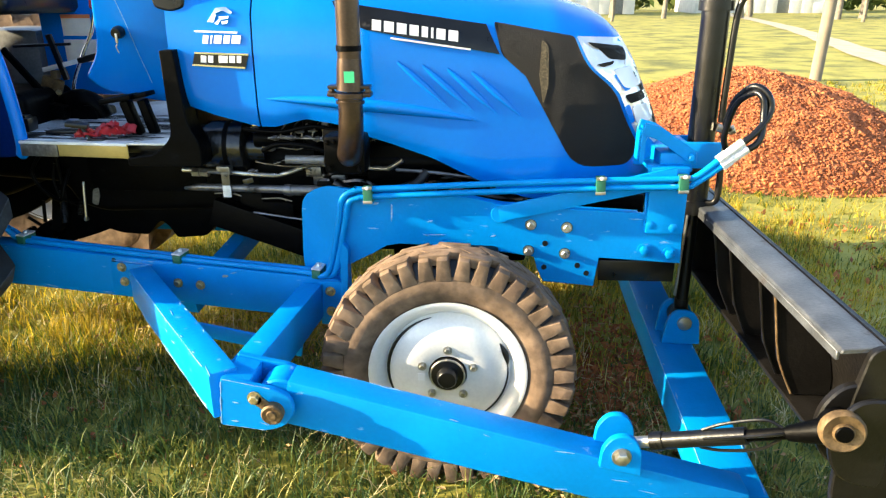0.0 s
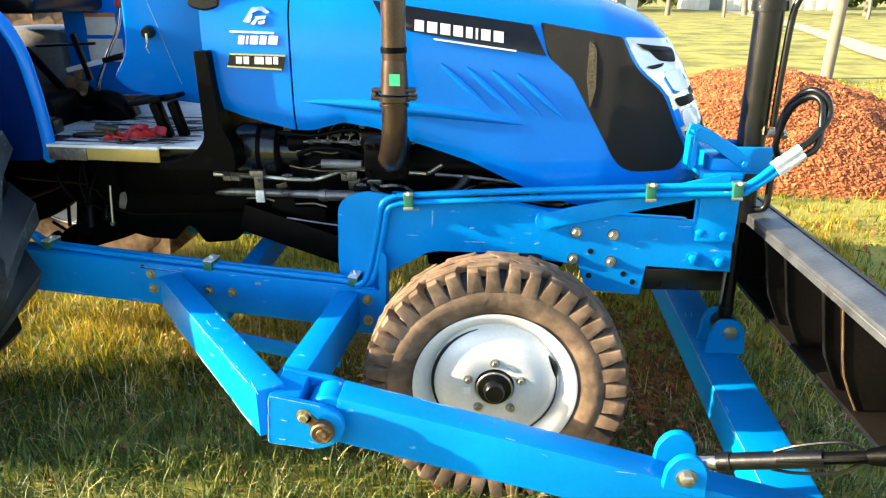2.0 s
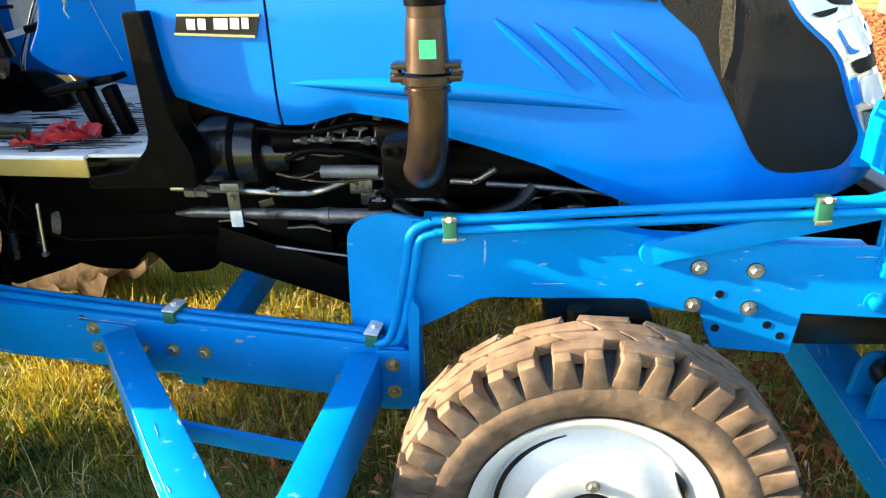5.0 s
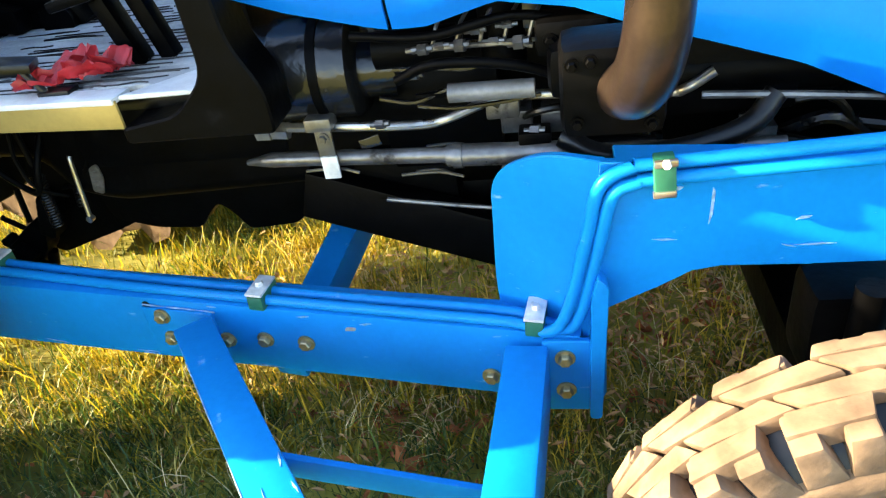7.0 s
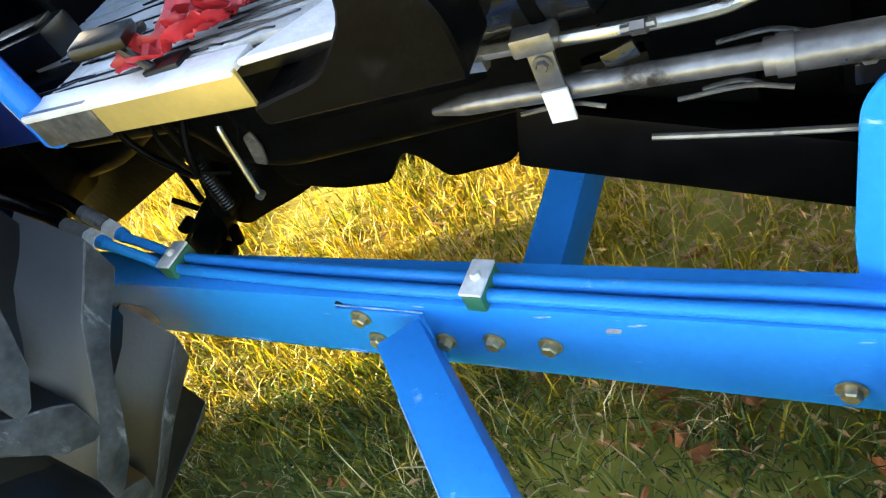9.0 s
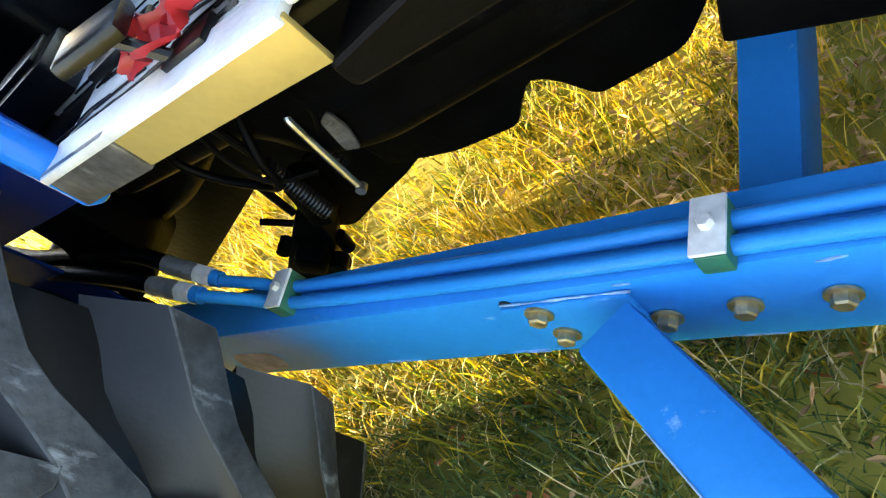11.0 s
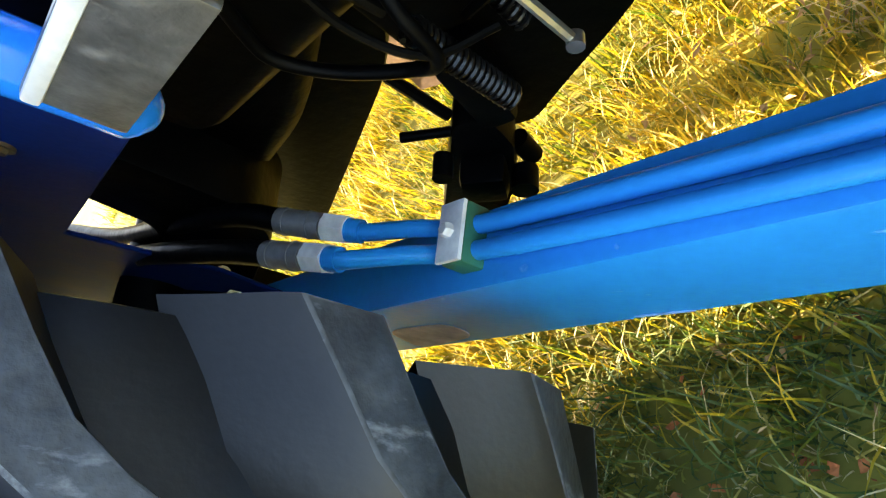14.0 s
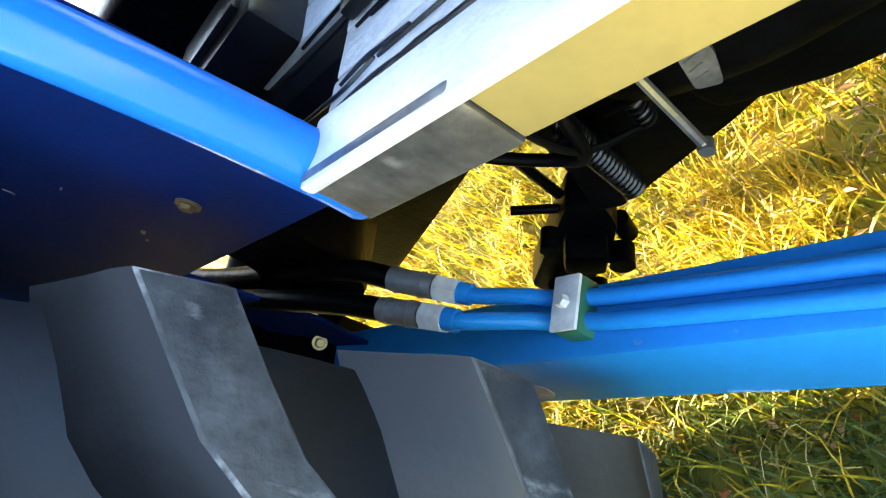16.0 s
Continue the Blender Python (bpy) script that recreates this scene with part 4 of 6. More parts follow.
so_ = (A1 - A0).normalized().cross(Vector((0, 0, 1))).normalized()
so_ = so_ if so_.y < 0 else -so_
# Thin pale worn edges that also paint highlights along the bevels.
for e0, e1, r_ in ((A0 + so_ * 0.0345 + Vector((0, 0, 0.058)) + (A1 - A0) * 0.12, A1 + so_ * 0.0345 + Vector((0, 0, 0.058)) - (A1 - A0) * 0.06, 0.0016), (A0 + so_ * 0.0345 - Vector((0, 0, 0.057)) + (A1 - A0) * 0.15, A1 + so_ * 0.0345 - Vector((0, 0, 0.057)) - (A1 - A0) * 0.06, 0.0022),
                   (Vector((-0.7355, 1.6255, 0.535)), Vector((-0.7445, 1.6255, 0.425)), 0.0022), (Vector((-0.730, 1.6255, 0.542)), Vector((-0.62, 1.6255, 0.521)), 0.0016), (Vector((-0.735, 1.6255, 0.4195)), Vector((-0.64, 1.6255, 0.4085)), 0.0014),
                   (beam_point(-1.415, 0.003, 0.062), beam_point(-1.262, 0.003, 0.058), 0.0022), (Vector((0.4425, 1.75, 0.2255)), Vector((0.4975, 3.1, 0.2255)), 0.0018)):
    n_ = 9
    line_ = [e0.lerp(e1, i / n_) + Vector((rs.uniform(-1, 1), 0, rs.uniform(-1, 1))) * 0.0006 for i in range(n_ + 1)]
    part("worn_edge_highlight", sweep(line_, lambda t, r_=r_: r_ * (0.55 + 0.45 * math.sin(23 * t) * math.sin(9 * t + 1)), 6), SCUFFM, frame_ob)
ad = (Vector((0.50, 1.68, 0.205)) - Vector((-0.60, 1.70, 0.466))).normalized()
scratch((-0.52, 1.6555, 0.447), (0.45, 1.638, 0.217), ad.cross(Vector((0, 1, 0))), (0, -1, 0), 9, 0.056)
scratch(Vector((-0.52, 1.698, 0.447)) + Vector((0, 0, 0.0607)), Vector((0.15, 1.686, 0.288)) + Vector((0, 0, 0.0607)), (0, 1, 0), ad.cross(Vector((0, 1, 0))) * -1, 5, 0.038)
sdv = (A1 - A0).normalized()
sup = Vector((0, 0, 1)) - sdv * sdv.z
scratch(A0 + sup * 0.0595 + sdv * 0.1, A1 + sup * 0.0595, sdv.cross(sup), sup, 7, 0.031)
sout = sdv.cross(sup).normalized()
sout = sout if sout.y < 0 else -sout
scratch(A0 + sout * 0.0355 + sdv * 0.1, A1 + sout * 0.0355, sup, sout, 6, 0.054)
scratch((0.508, 1.7, 0.2280), (0.557, 2.9, 0.2280), (1, 0, 0), (0, 0, 1), 9, 0.066)
scratch((0.4380, 1.7, 0.170), (0.4869, 2.9, 0.170), (0, 0, 1), (-1, 0.041, 0), 6, 0.054)
scratch(beam_point(-1.75, 0.0005), beam_point(-0.75, 0.0005), (0, 0, 1), BEAM_OUT, 7, 0.070)
scratch((-0.5, 2.3345, 0.72), (0.34, 2.3345, 0.68), (0, 0, 1), (0, -1, 0), 6, 0.05)
scratch((-0.73, 1.6245, 0.48), (-0.60, 1.6245, 0.47), (0, 0, 1), (0, -1, 0), 3, 0.05)

# lift cylinder
cyl = part("lift_cylinder", sweep([(0.568, 2.535, 0.715), (0.568, 2.535, 0.75), (0.564, 2.535, 1.355)], 0.042, 28), BLACK, frame_ob, "upright black hydraulic lift cylinder")
part("gland", sweep([(0.568, 2.535, 0.695), (0.568, 2.535, 0.74)], 0.047, 28), BLACK, cyl)
part("head", merge(sweep([(0.564, 2.535, 1.335), (0.564, 2.535, 1.365)], 0.052, 28), sweep([(0.564, 2.535, 1.365), (0.564, 2.535, 1.45)], 0.040, 28)), BLACK, cyl)
part("rod", sweep([(0.568, 2.535, 0.36), (0.568, 2.535, 0.70)], 0.021, 20), BLACK, cyl)
part("rod_guard", bar((0.535, 2.51, 0.40), (0.545, 2.505, 0.70), 0.008, 0.012, 0.002, (0, 1, 0)), STEEL, cyl)
part("rod_eye", merge(lathe([(0, 0.07), (0.036, 0.07), (0.038, 0.066), (0.038, 0.004), (0.036, 0), (0, 0)], facing((0.568, 2.57, 0.312), (0, -1, 0)), 24), sweep([(0.568, 2.535, 0.33), (0.568, 2.535, 0.38)], 0.024, 16)), BLACK, cyl)
part("oil_pipe", sweep([(0.60, 2.51, 1.44), (0.628, 2.505, 1.435), (0.638, 2.50, 1.39), (0.620, 2.505, 1.32), (0.614, 2.505, 1.1), (0.614, 2.505, 1.0)], 0.0105, 10, 6), BLACK, cyl)
part("oil_pipe", sweep([(0.618, 2.50, 0.935), (0.624, 2.495, 0.90), (0.628, 2.49, 0.80), (0.622, 2.49, 0.745), (0.59, 2.51, 0.735)], 0.0105, 10, 6), BLACK, cyl)
for z in (0.985, 0.92):
    part("port_elbow", sweep([(0.60, 2.50, z), (0.64, 2.497, z - 0.008), (0.655, 2.492, z - 0.004)], 0.014, 10, 3), STEEL, cyl)

# blade
BY0, BY1 = 1.50, 4.05
blade = part("blade", prism([(0.80, 0.27), (0.815, 0.27), (0.800, 0.34), (0.790, 0.45), (0.750, 0.6), (0.672, 0.735), (0.658, 0.735), (0.735, 0.6), (0.772, 0.45), (0.782, 0.34)], Matrix.Translation((0, BY0, 0)), BY1 - BY0, 0.002), BLADEM, frame_ob, "worn black steel blade with rusty ribs")
part("top_rail", prism(rounded([(0.572, 0.712), (0.655, 0.720), (0.660, 0.732), (0.575, 0.724)], 0.003, 2), Matrix.Translation((0, BY0 + 0.001, 0)), BY1 - BY0 - 0.02, 0.003), BLADETOP, blade, "bare scuffed steel top rail")
part("back_rail", prism([(0.574, 0.690), (0.582, 0.690), (0.582, 0.711), (0.574, 0.711)], Matrix.Translation((0, BY0 + 0.02, 0)), BY1 - BY0 - 0.04, 0.002), BLADETOP, blade)
part("lower_rail", bar((0.722, BY0 + 0.002, 0.392), (0.722, BY1 - 0.02, 0.392), 0.125, 0.014, 0.003), BLADEM, blade, "scuffed steel lower shelf")
for y in (1.87, 1.97, 2.21, 2.36, 2.75, 3.1, 3.45, 3.8):
    part("rib", prism([(0.584, 0.711), (0.66, 0.711), (0.734, 0.6), (0.770, 0.45), (0.770, 0.401), (0.675, 0.401), (0.625, 0.5)], Matrix.Translation((0, y, 0)), 0.014, 0.002), BLADEM, blade)
    part("weld_bead", sweep([(0.588, y - 0.001, 0.70), (0.606, y - 0.001, 0.60), (0.627, y - 0.001, 0.50), (0.672, y - 0.001, 0.405)], 0.003, 6, 2), RUST if y < 1.9 else BLADEM, blade)
for y, w in ((2.05, 0.06), (2.12, 0.04)):
    part("stiffener", box((0.735, y, 0.50), (0.05, w * 0.3, 0.19), pose(0, 0, 0, 0, -14, 0), 0.003), BLADEM, blade)
part("cutting_edge", prism([(0.80, 0.245), (0.822, 0.245), (0.818, 0.31), (0.798, 0.31)], Matrix.Translation((0, BY0, 0)), BY1 - BY0, 0.002), BLADETOP, blade)
for y in (BY0 - 0.018, BY1):
    part("end_plate", prism(rounded([(0.600, 0.60), (0.622, 0.738), (0.70, 0.738), (0.84, 0.55), (0.85, 0.22), (0.64, 0.22), (0.60, 0.40)], 0.03, 4), Matrix.Translation((0, y, 0)), 0.018, 0.003), BLADEM, blade)
gus = rounded([(0.545, 0.60), (0.585, 0.655), (0.66, 0.655), (0.66, 0.45), (0.575, 0.475), (0.545, 0.53)], 0.03, 4)
part("pin_lug", prism(gus, Matrix.Translation((0, 1.485, 0)), 0.02, 0.004), BLADEM, blade)
part("pin_lug", prism(gus, Matrix.Translation((0, 1.425, 0)), 0.014, 0.004), BLADEM, blade)
boss = part("tilt_pin", lathe([(0.0, 0.022), (0.018, 0.022), (0.020, 0.018), (0.020, 0.014), (0.037, 0.018), (0.042, 0.012), (0.042, 0), (0, 0)], facing((0.560, 1.425, 0.592), (-0.15, -1, 0.1)), 32), RUST, blade, "greasy rusty pin boss")
part("pin_centre", lathe([(0, 0.025), (0.015, 0.025), (0.017, 0.022), (0, 0.022)], facing((0.560, 1.425, 0.592), (-0.15, -1, 0.1)), 20), OILY, boss)

# tilt strut between the push arm and the blade
sp, sq = Vector((0.20, 1.675, 0.370)), Vector((0.578, 1.455, 0.571))
sd = (sq - sp).normalized()
strut = part("tilt_strut", sweep([sp + sd * 0.085, sp + sd * 0.30], 0.019, 20), BLACK, frame_ob, "black adjustable blade strut")
part("threaded_end", sweep([sp, sp + sd * 0.095], 0.014, 16), STEEL, strut)
part("collar", sweep([sp + sd * 0.085, sp + sd * 0.115], 0.022, 20), BLACK, strut)
part("rod", sweep([sp + sd * 0.29, sq], 0.013, 14), OILY, strut)
for a in range(4):
    up = Vector((0, 0, 1)) if a % 2 else Vector((0, -0.8, 0.5))
    sg = 1 if a < 2 else -1
    part("wire_guard", sweep([sp + sd * 0.20 + up * 0.022 * sg, sp + sd * 0.25 + up * 0.034 * sg, sp + sd * 0.33 + up * 0.036 * sg, sp + sd * 0.37 + up * 0.014 * sg], 0.0036, 7, 5), BLACK, strut)
part("fork", merge(sweep([sq - sd * 0.10, sq - sd * 0.03], lambda t: 0.016 + 0.012 * t, 14), lathe([(0, 0.06), (0.035, 0.06), (0.035, 0), (0, 0)], facing(sq + Vector((0, 0.03, 0)), (0, -1, 0)), 22)), OILY, strut)


# ---------------- tractor ----------------
tractor = thing("tractor", (-1.0, 2.83, 0), "bright blue farm tractor with a black grille and dusty front tyres", "tractor")
YC = 2.83


hood_w = table([(-1.12, 0.39), (-0.85, 0.405), (-0.5, 0.43), (-0.17, 0.41), (0.1, 0.385), (0.25, 0.36), (0.34, 0.335), (0.40, 0.305), (0.44, 0.26), (0.475, 0.16)])
hood_top = table([(-1.12, 1.50), (-0.85, 1.47), (-0.4, 1.44), (-0.1, 1.41), (0.08, 1.385), (0.2, 1.345), (0.255, 1.32), (0.30, 1.28), (0.34, 1.22), (0.40, 1.09), (0.44, 1.0), (0.475, 0.93)])
hood_bot = table([(-1.12, 1.06), (-1.0, 1.02), (-0.86, 0.985), (-0.80, 0.985), (-0.7, 1.012), (-0.6, 0.997), (-0.5, 0.960), (-0.43, 0.938), (-0.3, 0.892), (-0.2, 0.842), (-0.1, 0.795), (0.0, 0.760), (0.1, 0.744), (0.25, 0.77), (0.34, 0.80), (0.40, 0.82), (0.475, 0.85)])
hood_sec = table([(0, 0.955), (0.06, 0.985), (0.15, 1.0), (0.5, 1.0), (0.7, 0.975), (0.82, 0.90), (0.91, 0.74), (0.97, 0.45), (1.0, 0.0)])


def near_y(x, z):
    u = min(1, max(0, (z - hood_bot(x)) / (hood_top(x) - hood_bot(x))))
    return YC - hood_w(x) * hood_sec(u)


def hood_part(name, x0, x1, n, mat, label=""):
    bm = bmesh.new()
    us = [0, 0.03, 0.06, 0.1, 0.15, 0.25, 0.35, 0.5, 0.6, 0.7, 0.76, 0.82, 0.87, 0.91, 0.94, 0.97, 0.985, 1.0]
    rows = []
    for x in np.linspace(x0, x1, n):
        zb, zt, w = hood_bot(x), hood_top(x), hood_w(x)
        near = [(YC - w * hood_sec(u), zb + u * (zt - zb)) for u in us]
        far = [(2 * YC - y, z) for y, z in near[-2::-1]]
        rows.append([bm.verts.new((x, y, z)) for y, z in near + far])
    for a, b in zip(rows, rows[1:]):
        for i in range(len(a) - 1):
            bm.faces.new((a[i], a[i + 1], b[i + 1], b[i]))
    return part(name, bm, mat, tractor, label)


hood_rear = hood_part("cowl_panel", -1.12, -0.853, 10, HOODBLUE)
hood = hood_part("hood", -0.847, 0.475, 80, HOODBLUE)
# Unseen backing strip, added to block light through the bonnet seam.
bk = bmesh.new()
bk_rows = []
for x in (-0.868, -0.832):
    ring = [(YC - (hood_w(x) - 0.014) * hood_sec(u), hood_bot(x) + 0.01 + u * (hood_top(x) - 0.024 - hood_bot(x))) for u in (0, 0.06, 0.15, 0.35, 0.6, 0.76, 0.87, 0.94, 0.985, 1.0)]
    bk_rows.append([bk.verts.new((x, y, z)) for y, z in ring + [(2 * YC - y, z) for y, z in ring[-2::-1]]])
for i in range(len(bk_rows[0]) - 1):
    bk.faces.new((bk_rows[0][i], bk_rows[0][i + 1], bk_rows[1][i + 1], bk_rows[1][i]))
seam = part("seam_backing", bk, BLACK, tractor)
for ob in (hood_rear, hood, seam):
    md = ob.modifiers.new("thick", "SOLIDIFY")
    md.thickness, md.offset = 0.006, -1


def skin(name, pts, mat, parent, off=0.004, cuts=3, label="", surf=near_y, thick=0.004):
    """A thin panel with the given x-z outline, laid on the bonnet's side."""
    bm = bmesh.new()
    f = bm.faces.new([bm.verts.new((x, 0, z)) for x, z in pts])
    bmesh.ops.triangulate(bm, faces=[f])
    for _ in range(cuts):
        long = [e for e in bm.edges if e.calc_length() > 0.03]
        if long:
            bmesh.ops.subdivide_edges(bm, edges=long, cuts=1)
            bmesh.ops.triangulate(bm, faces=bm.faces[:])
    for v in bm.verts:
        v.co.y = surf(v.co.x, v.co.z) - off
    r = bmesh.ops.extrude_face_region(bm, geom=bm.faces[:])
    bmesh.ops.translate(bm, vec=(0, thick + 0.003, 0), verts=[v for v in r["geom"] if isinstance(v, bmesh.types.BMVert)])
    return part(name, bm, mat, parent, label)


grille = skin("side_grille", rounded([(-0.112, 1.305), (0.135, 1.262), (0.175, 1.175), (0.27, 1.10), (0.315, 1.0), (0.36, 0.925), (0.33, 0.865), (0.155, 0.862), (0.085, 0.98), (0.06, 1.09), (-0.085, 1.208)], [0.01, 0.01, 0.04, 0.04, 0.04, 0.02, 0.03, 0.06, 0.06, 0.06, 0.02], 4),
              GRILLE, tractor, 0.003, 4, "black perforated side grille")
skin("mesh_strip", rounded([(0.035, 1.255), (0.056, 1.235), (0.060, 1.12), (0.045, 1.06), (0.03, 1.15)], 0.012, 4), MESHM, grille, 0.0045, 2, "brassy mesh strip")
lamp_ob = skin("headlight", rounded([(0.142, 1.262), (0.30, 1.255), (0.345, 1.19), (0.385, 1.10), (0.43, 0.995), (0.455, 0.93), (0.40, 0.905), (0.365, 0.935), (0.322, 1.01), (0.278, 1.105), (0.185, 1.178)], [0.01, 0.01, 0.02, 0.03, 0.03, 0.02, 0.02, 0.03, 0.03, 0.03, 0.03], 4),
               LAMPM, tractor, 0.010, 4, "bright chrome headlamp housing", thick=0.012)
skin("lamp_lens", rounded([(0.20, 1.235), (0.30, 1.225), (0.305, 1.19), (0.245, 1.195)], 0.015, 4), GRILLE, lamp_ob, 0.0115, 2)
skin("lamp_lens", rounded([(0.255, 1.165), (0.33, 1.175), (0.36, 1.12), (0.30, 1.105)], 0.02, 4), LENS, lamp_ob, 0.018, 2, "clear lens")
skin("lamp_bezel", rounded([(0.30, 1.085), (0.36, 1.10), (0.375, 1.075), (0.32, 1.06)], 0.01, 4), GRILLE, lamp_ob, 0.014, 2)
skin("lamp_lens", rounded([(0.325, 1.055), (0.39, 1.06), (0.405, 1.01), (0.345, 0.995)], 0.02, 4), LENS, lamp_ob, 0.018, 2, "clear lens")
skin("lamp_bezel", rounded([(0.345, 0.985), (0.40, 0.99), (0.41, 0.975), (0.36, 0.965)], 0.006, 3), GRILLE, lamp_ob, 0.014, 2)
skin("lamp_lens", rounded([(0.375, 0.955), (0.42, 0.965), (0.435, 0.94), (0.40, 0.925)], 0.012, 4), LENS, lamp_ob, 0.018, 2, "clear lens")

# Dark and grey bezel slivers; the blue ones paint reflections in the chrome.
for pts_, mt in (([(0.175, 1.245), (0.285, 1.232), (0.30, 1.222), (0.20, 1.228)], GRILLE), ([(0.205, 1.180), (0.262, 1.190), (0.256, 1.180), (0.225, 1.172)], GRILLE), ([(0.262, 1.148), (0.282, 1.160), (0.318, 1.105), (0.300, 1.098)], HOODBLUE),
                 ([(0.318, 1.170), (0.338, 1.168), (0.372, 1.100), (0.358, 1.096)], GRILLE), ([(0.302, 1.050), (0.318, 1.058), (0.340, 1.005), (0.326, 0.998)], HOODBLUE), ([(0.392, 1.050), (0.404, 1.046), (0.424, 0.985), (0.414, 0.982)], GRILLE),
                 ([(0.345, 0.985), (0.365, 0.982), (0.395, 0.925), (0.382, 0.922)], GREYMETAL), ([(0.335, 1.145), (0.348, 1.140), (0.334, 1.112), (0.318, 1.116)], GREYMETAL)):
    skin("bezel_and_reflection", rounded(pts_, 0.006, 3), mt, lamp_ob, 0.0150, 2)

# name plates with plain shapes
plate = skin("name_plate", [(-0.60, 1.365), (-0.135, 1.298), (-0.092, 1.212), (-0.30, 1.247), (-0.50, 1.285), (-0.57, 1.315)], BLACK, tractor, 0.0045, 3, "black name plate with a silver emblem strip")
x = -0.475
for w in (0.034, 0.036, 0.036, 0.034, 0.026, 0.014, 0.034, 0.036):
    z = 1.318 - 0.135 * (x + 0.475)
    e = w - 0.007
    skin("emblem_bar", [(x, z - 0.005), (x + e, z - 0.005 - 0.13 * e), (x + e, z - 0.035 - 0.13 * e), (x, z - 0.035)], WHITE, plate, 0.0075, 1)
    x += w + 0.002
skin("emblem_bar", [(-0.42, 1.262), (-0.18, 1.2285), (-0.18, 1.2235), (-0.42, 1.257)], WHITE, plate, 0.0075, 2)
badge = skin("model_badge", [(-1.034, 1.216), (-0.862, 1.212), (-0.876, 1.167), (-1.046, 1.175)], BLACK, tractor, 0.0045, 2, "black model badge with a silver rim")
for a, b in (((-1.034, 1.216), (-0.862, 1.212)), ((-1.045, 1.180), (-0.876, 1.172))):
    skin("rim", [(a[0], a[1]), (b[0], b[1]), (b[0], b[1] - 0.005), (a[0], a[1] - 0.005)], CHROME, badge, 0.007, 2)
x = -1.015
for w in (0.024, 0.022, 0.012, 0.034, 0.024, 0.020):
    if w > 0.012:
        skin("emblem_bar", [(x, 1.206), (x + w - 0.006, 1.205), (x + w - 0.008, 1.184), (x - 0.002, 1.185)], WHITE, badge, 0.007, 1)
    x += w
emb = skin("emblem", rounded([(-0.975, 1.318), (-0.958, 1.345), (-0.925, 1.348), (-0.903, 1.332), (-0.912, 1.327), (-0.935, 1.338), (-0.955, 1.330)], 0.004, 3), CHROME, tractor, 0.006, 2, "small silver emblem")
for pts_ in (((-0.985, 1.305), (-0.968, 1.328), (-0.955, 1.325), (-0.965, 1.303)), ((-0.948, 1.320), (-0.915, 1.322), (-0.918, 1.314), (-0.945, 1.311)), ((-0.940, 1.306), (-0.918, 1.310), (-0.922, 1.300), (-0.938, 1.298)), ((-0.962, 1.300), (-0.945, 1.316), (-0.940, 1.312), (-0.952, 1.296))):
    skin("emblem_stroke", list(pts_), CHROME, emb, 0.006, 1)
line_ = skin("emblem_line", [(-1.028, 1.280), (-0.893, 1.276), (-0.895, 1.271), (-1.028, 1.275)], WHITE, tractor, 0.0045, 2, "thin silver emblem line")
x = -1.005
for w in (0.024, 0.012, 0.030, 0.026, 0.034):
    skin("emblem_bar", [(x + 0.004, 1.266), (x + w - 0.003, 1.265), (x + w - 0.008, 1.241), (x - 0.001, 1.242)], WHITE, line_, 0.0045, 1)
    x += w
# pressed creases of the bonnet side
for i in range(4):
    a = -0.40 + 0.075 * i
    part("pressed_rib", sweep([(a + t * 0.16, near_y(a + t * 0.16, 1.19 - 0.14 * t - 0.01 * i) + 0.001, 1.19 - 0.14 * t - 0.01 * i) for t in (0, 0.25, 0.5, 0.75, 1)], lambda t: 0.0015 + 0.010 * math.sin(math.pi * min(1, t * 0.9 + 0.1)), 8, 3), HOODBLUE, tractor)
crease = [(x, 1.075 - 0.05 * ((x + 0.82) / 0.6) ** 2) for x in np.linspace(-0.82, -0.14, 12)]
part("pressed_crease", sweep([(x, near_y(x, z) + 0.003, z) for x, z in crease], lambda t: 0.003 + 0.017 * math.sin(math.pi * t) ** 0.8, 10, 2), HOODBLUE, tractor)

# exhaust
ex = part("exhaust_pipe", sweep([(-0.513, 2.225, 1.145), (-0.513, 2.225, 1.22), (-0.512, 2.225, 1.75)], 0.033, 28), PIPESTEEL, tractor, "brown heat-tinted upright exhaust pipe")
part("stack_foot", sweep([(-0.515, 2.225, 1.128), (-0.514, 2.225, 1.15), (-0.514, 2.225, 1.19), (-0.513, 2.225, 1.215)], lambda t: 0.040 - 0.006 * t, 28), PIPESTEEL, ex)
part("flange_clamp", merge(box((-0.515, 2.225, 1.138), (0.12, 0.045, 0.010), bv=0.004), sweep([(-0.515, 2.225, 1.108), (-0.515, 2.225, 1.122)], 0.046, 24), box((-0.515, 2.225, 1.117), (0.125, 0.045, 0.012), bv=0.005), bolt((-0.566, 2.222, 1.123), (0, 0, 1), 0.009, 0.012), bolt((-0.464, 2.222, 1.123), (0, 0, 1), 0.009, 0.012)), PIPESTEEL, ex)
part("stack_band", sweep([(-0.5135, 2.225, 1.235), (-0.5135, 2.225, 1.250)], 0.0355, 28), OILY, ex)
part("sticker", box((-0.508, 2.1855, 1.168), (0.028, 0.004, 0.03), bv=0), GREENS, ex, "green and white sticker")
part("elbow", sweep([(-0.515, 2.225, 1.105), (-0.515, 2.225, 1.06), (-0.517, 2.228, 1.02), (-0.523, 2.243, 0.975), (-0.533, 2.275, 0.940), (-0.545, 2.33, 0.918)], lambda t: 0.035 + 0.003 * t, 24, 6), PIPESTEEL, ex)
part("elbow_lip", sweep([(-0.515, 2.225, 1.092), (-0.515, 2.225, 1.100)], 0.041, 24), PIPESTEEL, ex)

